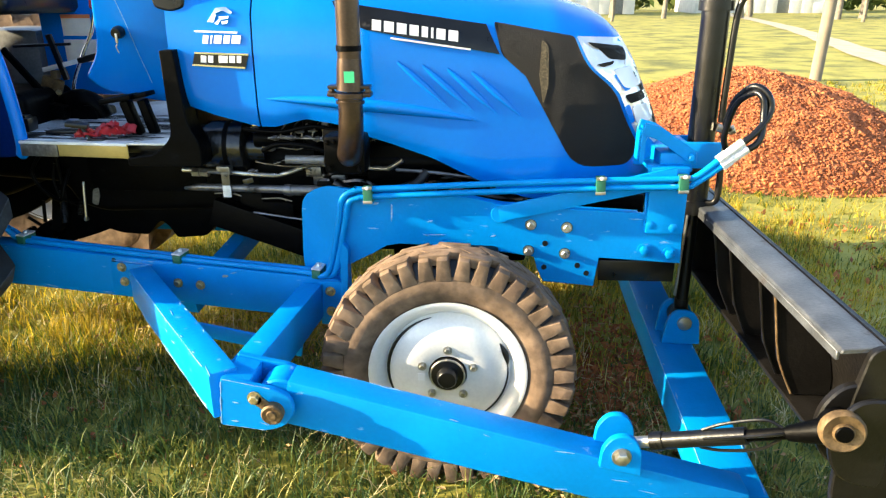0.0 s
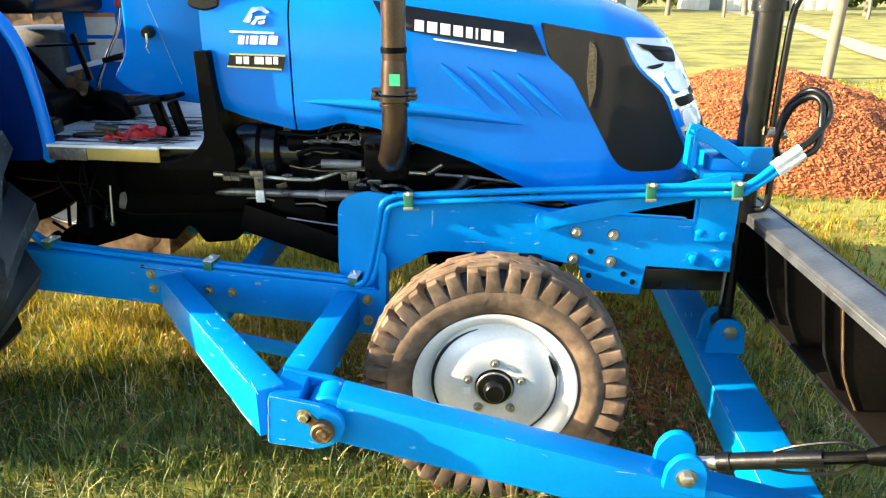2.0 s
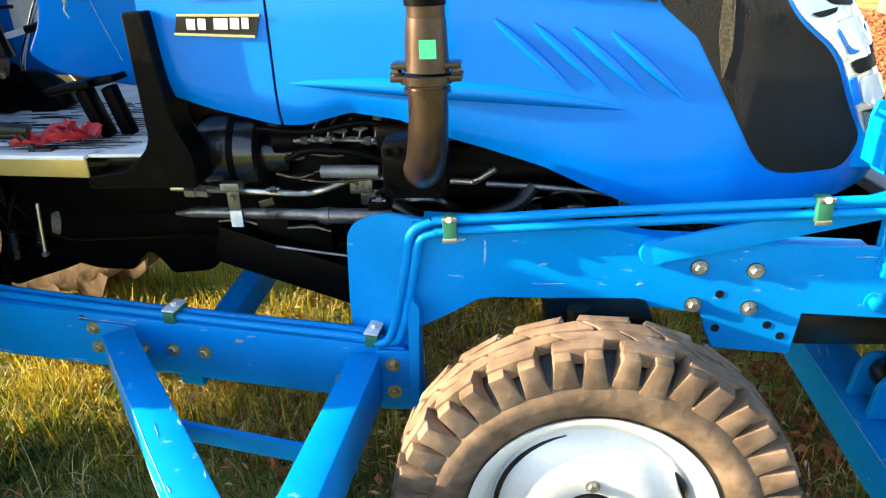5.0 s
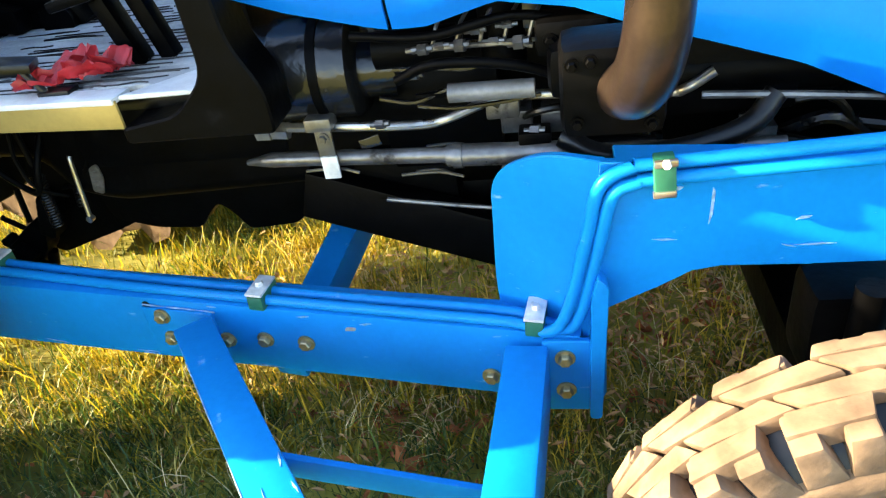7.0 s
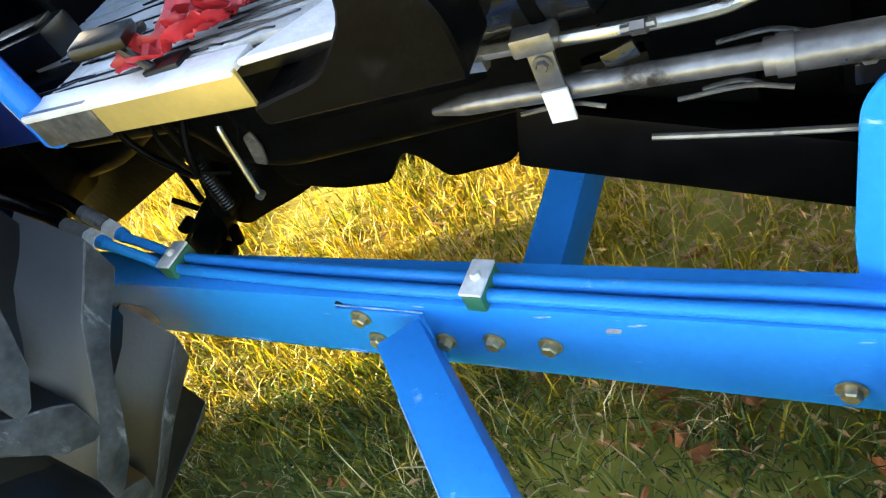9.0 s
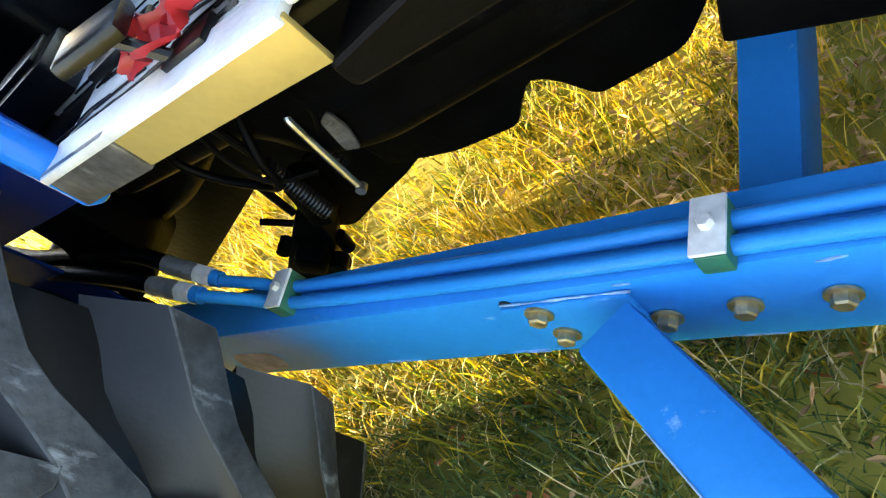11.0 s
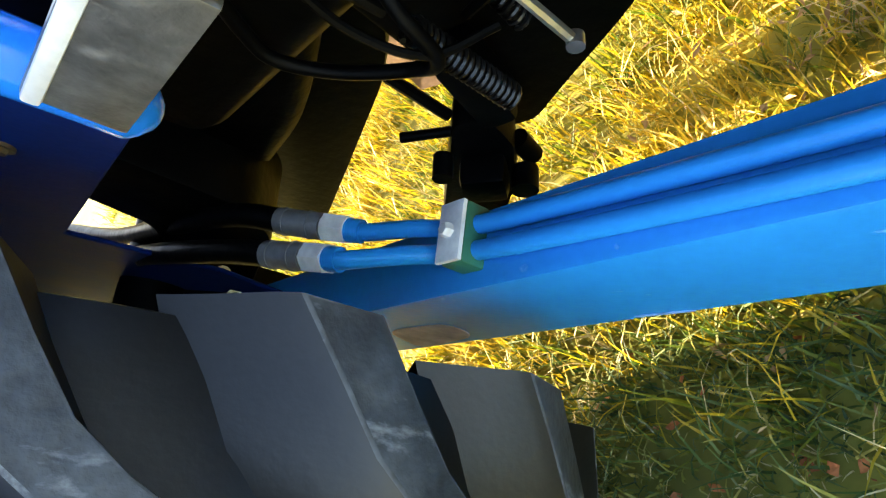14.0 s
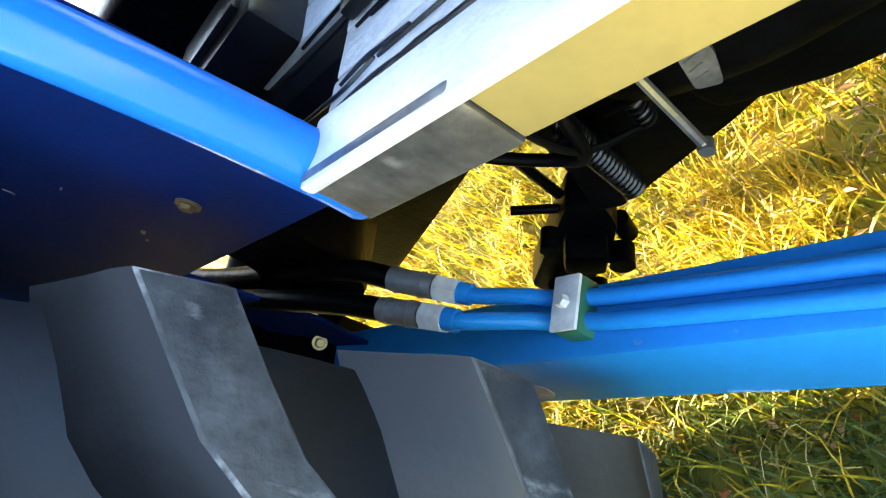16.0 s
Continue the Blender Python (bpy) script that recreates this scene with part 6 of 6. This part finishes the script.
def rear_wheel(cx, cy, cz, out, mat, label):
    """Tyre with two rows of bent bars, each with a soft fillet on its upper flank; out: +1 or -1, the y direction of the outer face."""
    at = Matrix.Translation((cx, cy, cz))
    m = at @ (Matrix.Identity(4) if out < 0 else Matrix.Rotation(math.pi, 4, "Z"))
    half = [(0.365, 0.165), (0.40, 0.19), (0.46, 0.210), (0.53, 0.218), (0.58, 0.220), (0.603, 0.212), (0.609, 0.17), (0.611, 0.08)]
    tyre = part("rear_tyre", lathe([(r, -y) for r, y in half] + [(0.613, 0.0)] + half[::-1], m, 80), mat, tractor, label)
    n = 17

    def lug(a0, sg):
        bm = bmesh.new()
        rows = []
        for y, c, hw in LUG_ROWS:
            top = 0.668 - 0.004 * abs(y) / 0.22
            e = 1.0 - 0.4 * max(0.0, y) / 0.226
            ring = []
            for r, a in ((0.596, c - hw - 0.9), (top, c - hw), (top, c + hw), (0.652, c + hw + 2.2 * e), (0.631, c + hw + 5.5 * e), (0.610, c + hw + 9.5 * e), (0.597, c + hw + 12.5 * e)):
                aa = a0 + radians(a)
                ring.append(bm.verts.new((r * math.cos(aa), sg * y, r * math.sin(aa))))
            rows.append(ring)
        y, c, hw = LUG_ROWS[-1]
        rows.append([bm.verts.new((r * math.cos(a0 + radians(c + d)), sg * 0.215, r * math.sin(a0 + radians(c + d)))) for r, d in ((0.545, -2.4), (0.548, -2.3), (0.548, 2.3), (0.546, 3.2), (0.543, 4.4), (0.54, 5.4), (0.538, 6.4))])
        for p, q in zip(rows, rows[1:]):
            for i in range(6):
                bm.faces.new((p[i], p[i + 1], q[i + 1], q[i]))
        bm.faces.new(rows[0])
        bm.faces.new(rows[-1][::-1])
        bmesh.ops.recalc_face_normals(bm, faces=bm.faces[:])
        for f in bm.faces:
            c = f.calc_center_median()
            if f.normal.dot(Vector((c.x, 0, c.z)).normalized()) > 0.9 and math.hypot(c.x, c.z) > 0.655:
                f.material_index = 1
        worn = [e for e in bm.edges if len(e.link_faces) == 2 and e.calc_face_angle(0) > radians(20) and min(math.hypot(v.co.x, v.co.z) for v in e.verts) > 0.655]
        bmesh.ops.bevel(bm, geom=worn, offset=0.0020, segments=2, affect="EDGES", profile=0.6, clamp_overlap=True, material=2)
        bmesh.ops.transform(bm, matrix=at, verts=bm.verts[:])
        return bm

    for sg in (-1, 1):
        for k in range(n):
            ob = part("lug", lug(2 * math.pi * (k + (0.0 if sg > 0 else 0.5)) / n, sg), mat, tyre)
            ob.data.materials.append(TREADFACE if mat is RUBBER else mat)
            ob.data.materials.append(TREADEDGE if mat is RUBBER else mat)
    rim = [(0.37, 0.17), (0.385, 0.175), (0.385, 0.165), (0.36, 0.13), (0.33, 0.0), (0.36, -0.13), (0.385, -0.165), (0.385, -0.175), (0.37, -0.17), (0.345, -0.13), (0.315, 0.0), (0.345, 0.13)]
    wheel = part("rear_rim", lathe(rim, m, 64, True), SILVER, tractor)
    part("disc", lathe([(0.32, -0.01), (0.25, -0.05), (0.12, -0.07), (0.0, -0.07), (0.0, -0.05), (0.12, -0.05), (0.25, -0.03), (0.32, 0.01)], m, 48), SILVER, wheel)
    part("hub", lathe([(0.09, -0.06), (0.09, -0.12), (0.075, -0.13), (0, -0.13)], m, 32), BLACK, wheel)


rear_wheel(-2.38, 2.18, 0.70, -1, RUBBER, "large grey lugged rear tyre")
rear_wheel(-2.20, 3.60, 0.70, 1, DUSTY, "muddy brown lugged rear tyre")

# platform and footwell
part("platform", box((-1.39, 2.975, 0.905), (0.53, 1.02, 0.03), bv=0.004), BLACK, tractor)
part("platform_rear", box((-1.745, 3.02, 0.905), (0.17, 0.92, 0.03), bv=0.004), BLACK, tractor)
for i in range(21):
    y = 2.494 + 0.0445 * i
    part("floor_slat", box((-1.405 - (0.075 if i > 2 else 0.0) + 0.004 * math.sin(i * 3), y, 0.924), (0.655 if i > 2 else 0.505, 0.0425, 0.010 + 0.001 * math.sin(i * 5)), pose(0, 0, 0, 0.5 * math.sin(i * 7), 0, 0.3 * math.sin(i * 4)), bv=0.003), MAT, tractor, "worn grey ribbed floor mat")
gr = random.Random(4)
for i in range(110):
    x0, y0, w = gr.uniform(-1.68, -1.25), 2.482 + 0.0223 * gr.randint(0, 22) + gr.uniform(-0.004, 0.004), gr.uniform(0.02, 0.075)
    part("mat_groove", sweep([(x0 - w, y0, 0.9295), (x0 - w * 0.3, y0 + gr.uniform(-0.004, 0.004), 0.9302), (x0 + w * 0.4, y0 + gr.uniform(-0.004, 0.004), 0.9302), (x0 + w, y0 + gr.uniform(-0.006, 0.006), 0.9295)], 0.0016, 5, 3), BLACK, tractor)
part("kick_strip", bar((-1.285, 2.412, 0.905), (-1.530, 2.432, 0.907), 0.006, 0.046, 0.002), YELLOW, tractor, "alloy edge strip with the grass's yellow reflection painted in")
part("edge_plate", bar((-1.532, 2.432, 0.907), (-1.665, 2.444, 0.907), 0.008, 0.052, 0.003), SCUFFGREY, tractor, "scuffed grey edge plate")
part("edge_lip", bar((-1.285, 2.431, 0.927), (-1.664, 2.462, 0.927), 0.050, 0.010, 0.003), ALLOY, tractor, "bright worn metal edge lip")
part("corner_plate", prism([(-1.285, 0.0), (-1.13, 0.0), (-1.13, 0.10), (-1.19, 0.10)], Matrix.Translation((0, 2.42, 0.932)) @ pose(0, 0, 0, -90), 0.008, 0.002), ALLOY, tractor)
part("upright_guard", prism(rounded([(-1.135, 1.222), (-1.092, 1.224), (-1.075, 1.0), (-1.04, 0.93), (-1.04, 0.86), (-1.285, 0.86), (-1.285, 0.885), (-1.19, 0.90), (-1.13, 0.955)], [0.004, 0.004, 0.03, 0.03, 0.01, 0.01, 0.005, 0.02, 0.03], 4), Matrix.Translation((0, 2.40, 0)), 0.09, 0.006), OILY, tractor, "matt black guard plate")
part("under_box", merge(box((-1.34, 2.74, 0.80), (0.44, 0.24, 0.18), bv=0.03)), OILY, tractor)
DM = Matrix.Translation((0, 2.56, 1.50)) @ pose(0, 0, 0, 15)
dash = part("dash_panel", prism(rounded([(x, z - 1.50) for x, z in ((-1.41, 1.50), (-1.10, 1.50), (-1.06, 1.00), (-1.29, 1.01), (-1.48, 1.05), (-1.53, 1.10), (-1.46, 1.19))], [0.02, 0.02, 0.02, 0.05, 0.05, 0.02, 0.05], 5), DM, 0.50, 0.012, 3), HOODBLUE, tractor)
part("panel_seam", sweep([DM @ Vector(p) for p in ((-1.36, -0.001, -0.08), (-1.335, -0.001, -0.20), (-1.315, -0.001, -0.32), (-1.295, -0.001, -0.42))], 0.0010, 6, 3), SCUFFM, dash)
part("footwell_wall", box((-1.12, 2.98, 1.0), (0.02, 0.80, 0.16), bv=0.004), OILY, tractor)


# fender beside the platform
FM = Matrix.Translation((-1.755, 2.500, 0)) @ pose(0, 0, 0, 0, 0, -11.5)
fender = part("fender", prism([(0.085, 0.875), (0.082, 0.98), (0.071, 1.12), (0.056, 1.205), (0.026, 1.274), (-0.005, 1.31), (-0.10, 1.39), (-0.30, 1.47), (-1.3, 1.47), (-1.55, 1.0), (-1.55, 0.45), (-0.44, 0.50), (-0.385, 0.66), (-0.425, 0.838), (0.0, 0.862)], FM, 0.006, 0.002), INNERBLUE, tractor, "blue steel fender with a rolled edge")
part("rolled_edge", sweep([(-1.690, 2.475, 0.868), (-1.682, 2.470, 0.880), (-1.672, 2.464, 0.92), (-1.675, 2.462, 1.02), (-1.685, 2.460, 1.12), (-1.700, 2.460, 1.205), (-1.730, 2.462, 1.274), (-1.755, 2.465, 1.31), (-1.85, 2.48, 1.395), (-2.05, 2.52, 1.475), (-2.8, 2.62, 1.48)], lambda t: 0.020 if t > 0.10 else 0.006 + 0.014 * t / 0.10, 16, 5), HOODBLUE, fender)
# The arch reaches far inward to block sun and sky from behind.
fa = bmesh.new()
rows = []
for k in range(26):
    a = radians(66 + k * 4.6)
    rows.append([fa.verts.new((-2.38 + r * math.cos(a), y, 0.70 + r * math.sin(a))) for y, r in ((2.02, 0.795), (2.04, 0.815), (2.3, 0.825), (2.95, 0.825), (2.95, 0.815), (2.3, 0.815), (2.05, 0.805))])
for p_, q_ in zip(rows, rows[1:]):
    for i in range(7):
        fa.faces.new((p_[i], p_[(i + 1) % 7], q_[(i + 1) % 7], q_[i]))
fa.faces.new(rows[0])
fa.faces.new(rows[-1][::-1])
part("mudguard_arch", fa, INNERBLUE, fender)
part("fender_bolt", bolt(FM @ Vector((-0.145, 0, 0.930)), (-0.2, -1, 0), 0.008, 0.005), RUST, fender)

for u_, z_, w_, h_ in ((-0.300, 0.925, 0.012, 0.006), (-0.322, 0.915, 0.005, 0.003), (-0.262, 1.015, 0.010, 0.0025), (-0.345, 1.045, 0.003, 0.012)):
    part("paint_chip", prism([(u_, z_), (u_ + w_, z_ + h_ * 0.3), (u_ + w_ * 0.8, z_ + h_), (u_ + w_ * 0.2, z_ + h_ * 0.8)], FM @ Matrix.Translation((0, -0.0010, 0)), 0.0016, 0), SCUFFGREY, fender)

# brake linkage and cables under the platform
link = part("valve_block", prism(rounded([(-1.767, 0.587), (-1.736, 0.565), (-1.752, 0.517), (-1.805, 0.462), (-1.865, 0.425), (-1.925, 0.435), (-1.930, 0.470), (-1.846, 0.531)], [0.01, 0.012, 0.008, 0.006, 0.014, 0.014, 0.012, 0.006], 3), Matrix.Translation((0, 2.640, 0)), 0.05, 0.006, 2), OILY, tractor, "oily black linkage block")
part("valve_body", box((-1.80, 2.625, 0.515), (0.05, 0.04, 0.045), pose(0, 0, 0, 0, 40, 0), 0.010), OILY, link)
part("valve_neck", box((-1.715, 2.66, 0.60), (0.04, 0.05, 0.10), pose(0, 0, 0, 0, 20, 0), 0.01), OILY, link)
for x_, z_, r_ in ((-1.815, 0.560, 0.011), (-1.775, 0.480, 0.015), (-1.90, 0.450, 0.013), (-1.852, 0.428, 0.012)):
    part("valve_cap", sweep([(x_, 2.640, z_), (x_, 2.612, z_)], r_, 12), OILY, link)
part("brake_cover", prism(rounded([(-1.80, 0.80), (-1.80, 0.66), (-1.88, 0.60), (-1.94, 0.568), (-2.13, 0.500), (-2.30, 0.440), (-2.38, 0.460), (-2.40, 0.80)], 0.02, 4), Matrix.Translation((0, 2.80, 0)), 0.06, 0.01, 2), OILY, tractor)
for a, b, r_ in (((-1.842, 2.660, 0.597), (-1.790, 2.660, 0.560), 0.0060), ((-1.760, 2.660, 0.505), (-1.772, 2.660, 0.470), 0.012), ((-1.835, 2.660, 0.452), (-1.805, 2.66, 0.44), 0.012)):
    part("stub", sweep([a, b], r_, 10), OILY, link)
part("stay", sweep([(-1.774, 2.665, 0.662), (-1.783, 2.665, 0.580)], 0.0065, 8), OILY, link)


def coil(p, q, r, wire, turns, n=12):
    p, q = Vector(p), Vector(q)
    d = (q - p).normalized()
    u = d.orthogonal().normalized()
    v = d.cross(u)
    return sweep([p + (q - p) * (i / (turns * n)) + r * (math.cos(2 * math.pi * i / n) * u + math.sin(2 * math.pi * i / n) * v) for i in range(turns * n + 1)], wire, 6)


part("return_spring", coil((-1.658, 2.61, 0.715), (-1.672, 2.615, 0.597), 0.0105, 0.0026, 18), BLACK, tractor, "black coiled return spring")
part("return_spring", coil((-1.615, 2.67, 0.74), (-1.645, 2.675, 0.61), 0.009, 0.0025, 16), BLACK, tractor, "black coiled return spring")
part("spring_rod", sweep([(-1.655, 2.605, 0.86), (-1.656, 2.61, 0.74)], 0.006, 8), OILY, tractor)
part("brake_rod", merge(sweep([(-1.583, 2.628, 0.745), (-1.584, 2.624, 0.73), (-1.588, 2.612, 0.613)], 0.0050, 8, 3), lathe([(0, 0.006), (0.0075, 0.006), (0.0075, -0.006), (0, -0.006)], facing((-1.588, 2.612, 0.610), (0, 1, 0)), 12)), STEEL, tractor, "bright steel brake rod")
dp = part("data_plate", prism(rounded([(-1.530, 0.727), (-1.550, 0.719), (-1.561, 0.667), (-1.541, 0.659), (-1.528, 0.695)], 0.005, 3), Matrix.Translation((0, 2.622, 0)), 0.004, 0), SCUFFGREY, tractor, "pale stamped data plate")
for i in range(4):
    part("text_bar", box((-1.543 - 0.002 * i, 2.6215, 0.711 - 0.011 * i), (0.013, 0.0015, 0.0014), pose(0, 0, 0, 0, -12, 0), 0), GREYMETAL, dp)
part("cable", sweep([(-1.70, 2.60, 0.86), (-1.745, 2.61, 0.81), (-1.758, 2.61, 0.775), (-1.736, 2.61, 0.728), (-1.691, 2.605, 0.69), (-1.655, 2.592, 0.69), (-1.64, 2.60, 0.74), (-1.63, 2.64, 0.80)], 0.0065, 10, 6), OILY, tractor, "loose black cable loop")
part("cable", sweep([(-1.66, 2.595, 0.82), (-1.67, 2.59, 0.76), (-1.655, 2.59, 0.70), (-1.62, 2.62, 0.66)], 0.004, 8, 5), OILY, tractor, "loose black cable loop")
part("cable", sweep([(-1.52, 2.64, 0.82), (-1.545, 2.63, 0.74), (-1.60, 2.64, 0.68), (-1.66, 2.66, 0.66)], 0.005, 8, 5), OILY, tractor, "loose black cable loop")

# pedals, levers and dash details
part("pedal", merge(bar((-1.332, 2.60, 0.925), (-1.362, 2.59, 1.045), 0.030, 0.045, 0.006, (0, 1, 0)), box((-1.375, 2.575, 1.052), (0.115, 0.07, 0.018), pose(0, 0, 0, 0, -10, 0), 0.006)), OILY, tractor, "black foot pedal")
part("pedal", merge(bar((-1.285, 2.62, 0.925), (-1.312, 2.61, 1.045), 0.030, 0.035, 0.006, (0, 1, 0)), box((-1.305, 2.60, 1.062), (0.065, 0.07, 0.016), pose(0, 0, 0, 0, -12, 0), 0.006)), OILY, tractor, "black foot pedal")
part("floor_hook", merge(sweep([(-1.456, 2.456, 0.978), (-1.430, 2.458, 0.935)], 0.006, 8), box((-1.470, 2.462, 0.982), (0.068, 0.055, 0.016), pose(0, 0, 0, 0, 10, 20), 0.006)), BLACK, tractor, "small black foot pad on a rod")
part("tool_tray", merge(box((-1.80, 2.63, 0.952), (0.13, 0.08, 0.05), pose(0, 0, 0, 0, 0, 10), 0.010), box((-1.80, 2.63, 0.980), (0.10, 0.05, 0.008), pose(0, 0, 0, 0, 0, 10), 0.003)), BLACK, tractor, "black tray beside the fender")
part("foot_pad", box((-1.41, 2.462, 0.934), (0.055, 0.032, 0.008), bv=0.002), BLACK, tractor)
part("foot_pad", box((-1.60, 2.585, 0.936), (0.10, 0.04, 0.012), pose(0, 0, 0, 0, 0, 8), 0.004), BLACK, tractor)


def inner(name, bm, *rest):
    """A part deep in the footwell: drawn at arm's length from the edge, then set back to the far side of the floor."""
    c = Vector((-0.217, 0.268, 1.378))
    bmesh.ops.transform(bm, matrix=Matrix.Translation(c) @ Matrix.Scale(1.10, 4) @ Matrix.Translation(-c), verts=bm.verts[:])
    return part(name, bm, *rest)


lever = inner("gear_lever", sweep([(-1.63, 2.71, 0.95), (-1.604, 2.70, 1.082), (-1.552, 2.70, 1.187), (-1.507, 2.70, 1.265), (-1.487, 2.70, 1.33), (-1.484, 2.70, 1.36)], 0.0065, 10, 5), CHROME, tractor, "chrome gear lever")
inner("lever_boot", lathe([(0.06, 0), (0.05, 0.02), (0.03, 0.05), (0.012, 0.08), (0, 0.08)], facing((-1.63, 2.71, 0.95), (0.1, 0, 1)), 18), OILY, lever)
inner("lever_knob", sweep([(-1.486, 2.70, 1.338), (-1.485, 2.70, 1.348), (-1.484, 2.70, 1.375), (-1.483, 2.70, 1.40)], lambda t: 0.009 + 0.006 * math.sin(math.pi * min(1, t + 0.15)), 14, 4), RED, lever, "red lever knob")
panel = inner("rear_panel", box((-1.63, 2.86, 1.26), (0.27, 0.10, 0.46), bv=0.03), HOODBLUE, tractor)
sticker = inner("sticker", box((-1.618, 2.806, 1.279), (0.108, 0.003, 0.068), bv=0), CREAM, panel, "cream warning sticker with an orange band")
inner("sticker_band", box((-1.618, 2.8055, 1.312), (0.108, 0.004, 0.013), bv=0), ORANGE, sticker)
inner("sticker", box((-1.612, 2.806, 1.193), (0.125, 0.003, 0.078), bv=0), CREAM, panel, "cream warning sticker")
inner("seat_support", box((-1.90, 2.95, 1.12), (0.26, 0.30, 0.30), bv=0.03), GREYMETAL, tractor, "grey housing under the seat")
seat = part("seat", box((-2.01, 2.86, 1.40), (0.54, 0.50, 0.16), bv=0.04, seg=3), BLACK, tractor, "black driver's seat")
part("backrest", box((-2.27, 2.85, 1.66), (0.10, 0.48, 0.44), pose(0, 0, 0, 0, -8, 0), 0.04, 3), BLACK, seat)
console = inner("lever_console", merge(box((-1.615, 2.74, 0.965), (0.20, 0.16, 0.08), bv=0.03), sweep([(-1.69, 2.70, 0.99), (-1.60, 2.69, 1.03), (-1.53, 2.69, 1.01), (-1.50, 2.69, 0.97)], lambda t: 0.03 + 0.012 * math.sin(math.pi * t), 12, 4), sweep([(-1.54, 2.66, 0.985), (-1.54, 2.64, 0.985)], 0.035, 18)), OILY, tractor, "greasy black lever console")
inner("console_cover", box((-1.64, 2.64, 1.0), (0.07, 0.05, 0.05), pose(0, 0, 0, 0, 12, 0), 0.012), OILY, console)
for x_, z_ in ((-1.67, 1.045), (-1.645, 1.06), (-1.585, 1.04)):
    inner("console_bolt", bolt((x_, 2.67, z_), (0, -1, 0), 0.007, 0.008), ZINC, console)
inner("control_rod", bar((-1.80, 2.70, 1.214), (-1.59, 2.70, 1.223), 0.010, 0.010, 0.003), BLACK, tractor)
flat = inner("control_lever", bar((-1.707, 2.70, 1.134), (-1.565, 2.70, 1.167), 0.010, 0.016, 0.003), ALLOY, tractor, "pale flat control lever with a black grip")
inner("grip", sweep([(-1.57, 2.70, 1.166), (-1.53, 2.70, 1.176), (-1.495, 2.70, 1.184)], 0.011, 12), BLACK, flat)
inner("control_rod", bar((-1.665, 2.70, 1.255), (-1.625, 2.70, 1.10), 0.016, 0.020, 0.004), BLACK, tractor)
inner("control_rod", bar((-1.80, 2.64, 1.21), (-1.66, 2.64, 1.03), 0.016, 0.022, 0.004), OILY, tractor)
inner("control_rod", sweep([(-1.72, 2.66, 1.10), (-1.70, 2.65, 1.02), (-1.66, 2.66, 0.96)], 0.009, 8, 3), OILY, tractor)
inner("lever_bracket", merge(box((-1.675, 2.69, 1.085), (0.07, 0.03, 0.05), pose(0, 0, 0, 0, 20, 0), 0.008), box((-1.655, 2.685, 1.12), (0.025, 0.03, 0.03), bv=0.005)), RUST, tractor, "rusty lever bracket")
key = part("ignition_switch", lathe([(0, 0.03), (0.016, 0.03), (0.02, 0.02), (0.02, 0), (0, 0)], facing((-1.36, 2.618, 1.268), (0, -1, -0.2)), 16), BLACK, dash)
part("key", merge(box((-1.357, 2.586, 1.248), (0.008, 0.004, 0.03), bv=0.001), sweep([(-1.357, 2.586, 1.231), (-1.363, 2.586, 1.218), (-1.355, 2.586, 1.201)], 0.002, 6)), STEEL, key)
part("side_vent", prism(rounded([(-1.17, 1.46), (-1.06, 1.46), (-1.055, 1.345), (-1.10, 1.333), (-1.15, 1.345)], 0.015, 4), Matrix.Translation((0, 2.44, 0)), 0.03, 0.006), BLACK, tractor, "black vent frame")

# red wrap lying on the mat
wrap = thing("red_wrap", (-1.40, 2.50, 0.935), "crumpled red plastic wrap on the floor mat", "plastic wrap")
wb = bmesh.new()
bmesh.ops.create_grid(wb, x_segments=34, y_segments=20, size=0.5)
for v in wb.verts:
    u, w = v.co.x, v.co.y
    fold = noise.noise(Vector((u * 4, w * 4, 2)))
    crease = noise.noise(Vector((u * 9 + w * 4, w * 9, 5)))
    v.co = Vector((-1.40 + 0.15 * u + 0.03 * w + 0.012 * fold, 2.50 + 0.075 * w * (1 - 1.1 * abs(u)) + 0.05 * u + 0.05 * fold + 0.010 * crease, 0.938 + 0.052 * abs(fold) + 0.016 * abs(crease) + 0.04 * max(0, 0.5 - abs(u)) * max(0, w + 0.3)))
part("sheet", wb, RED, wrap)
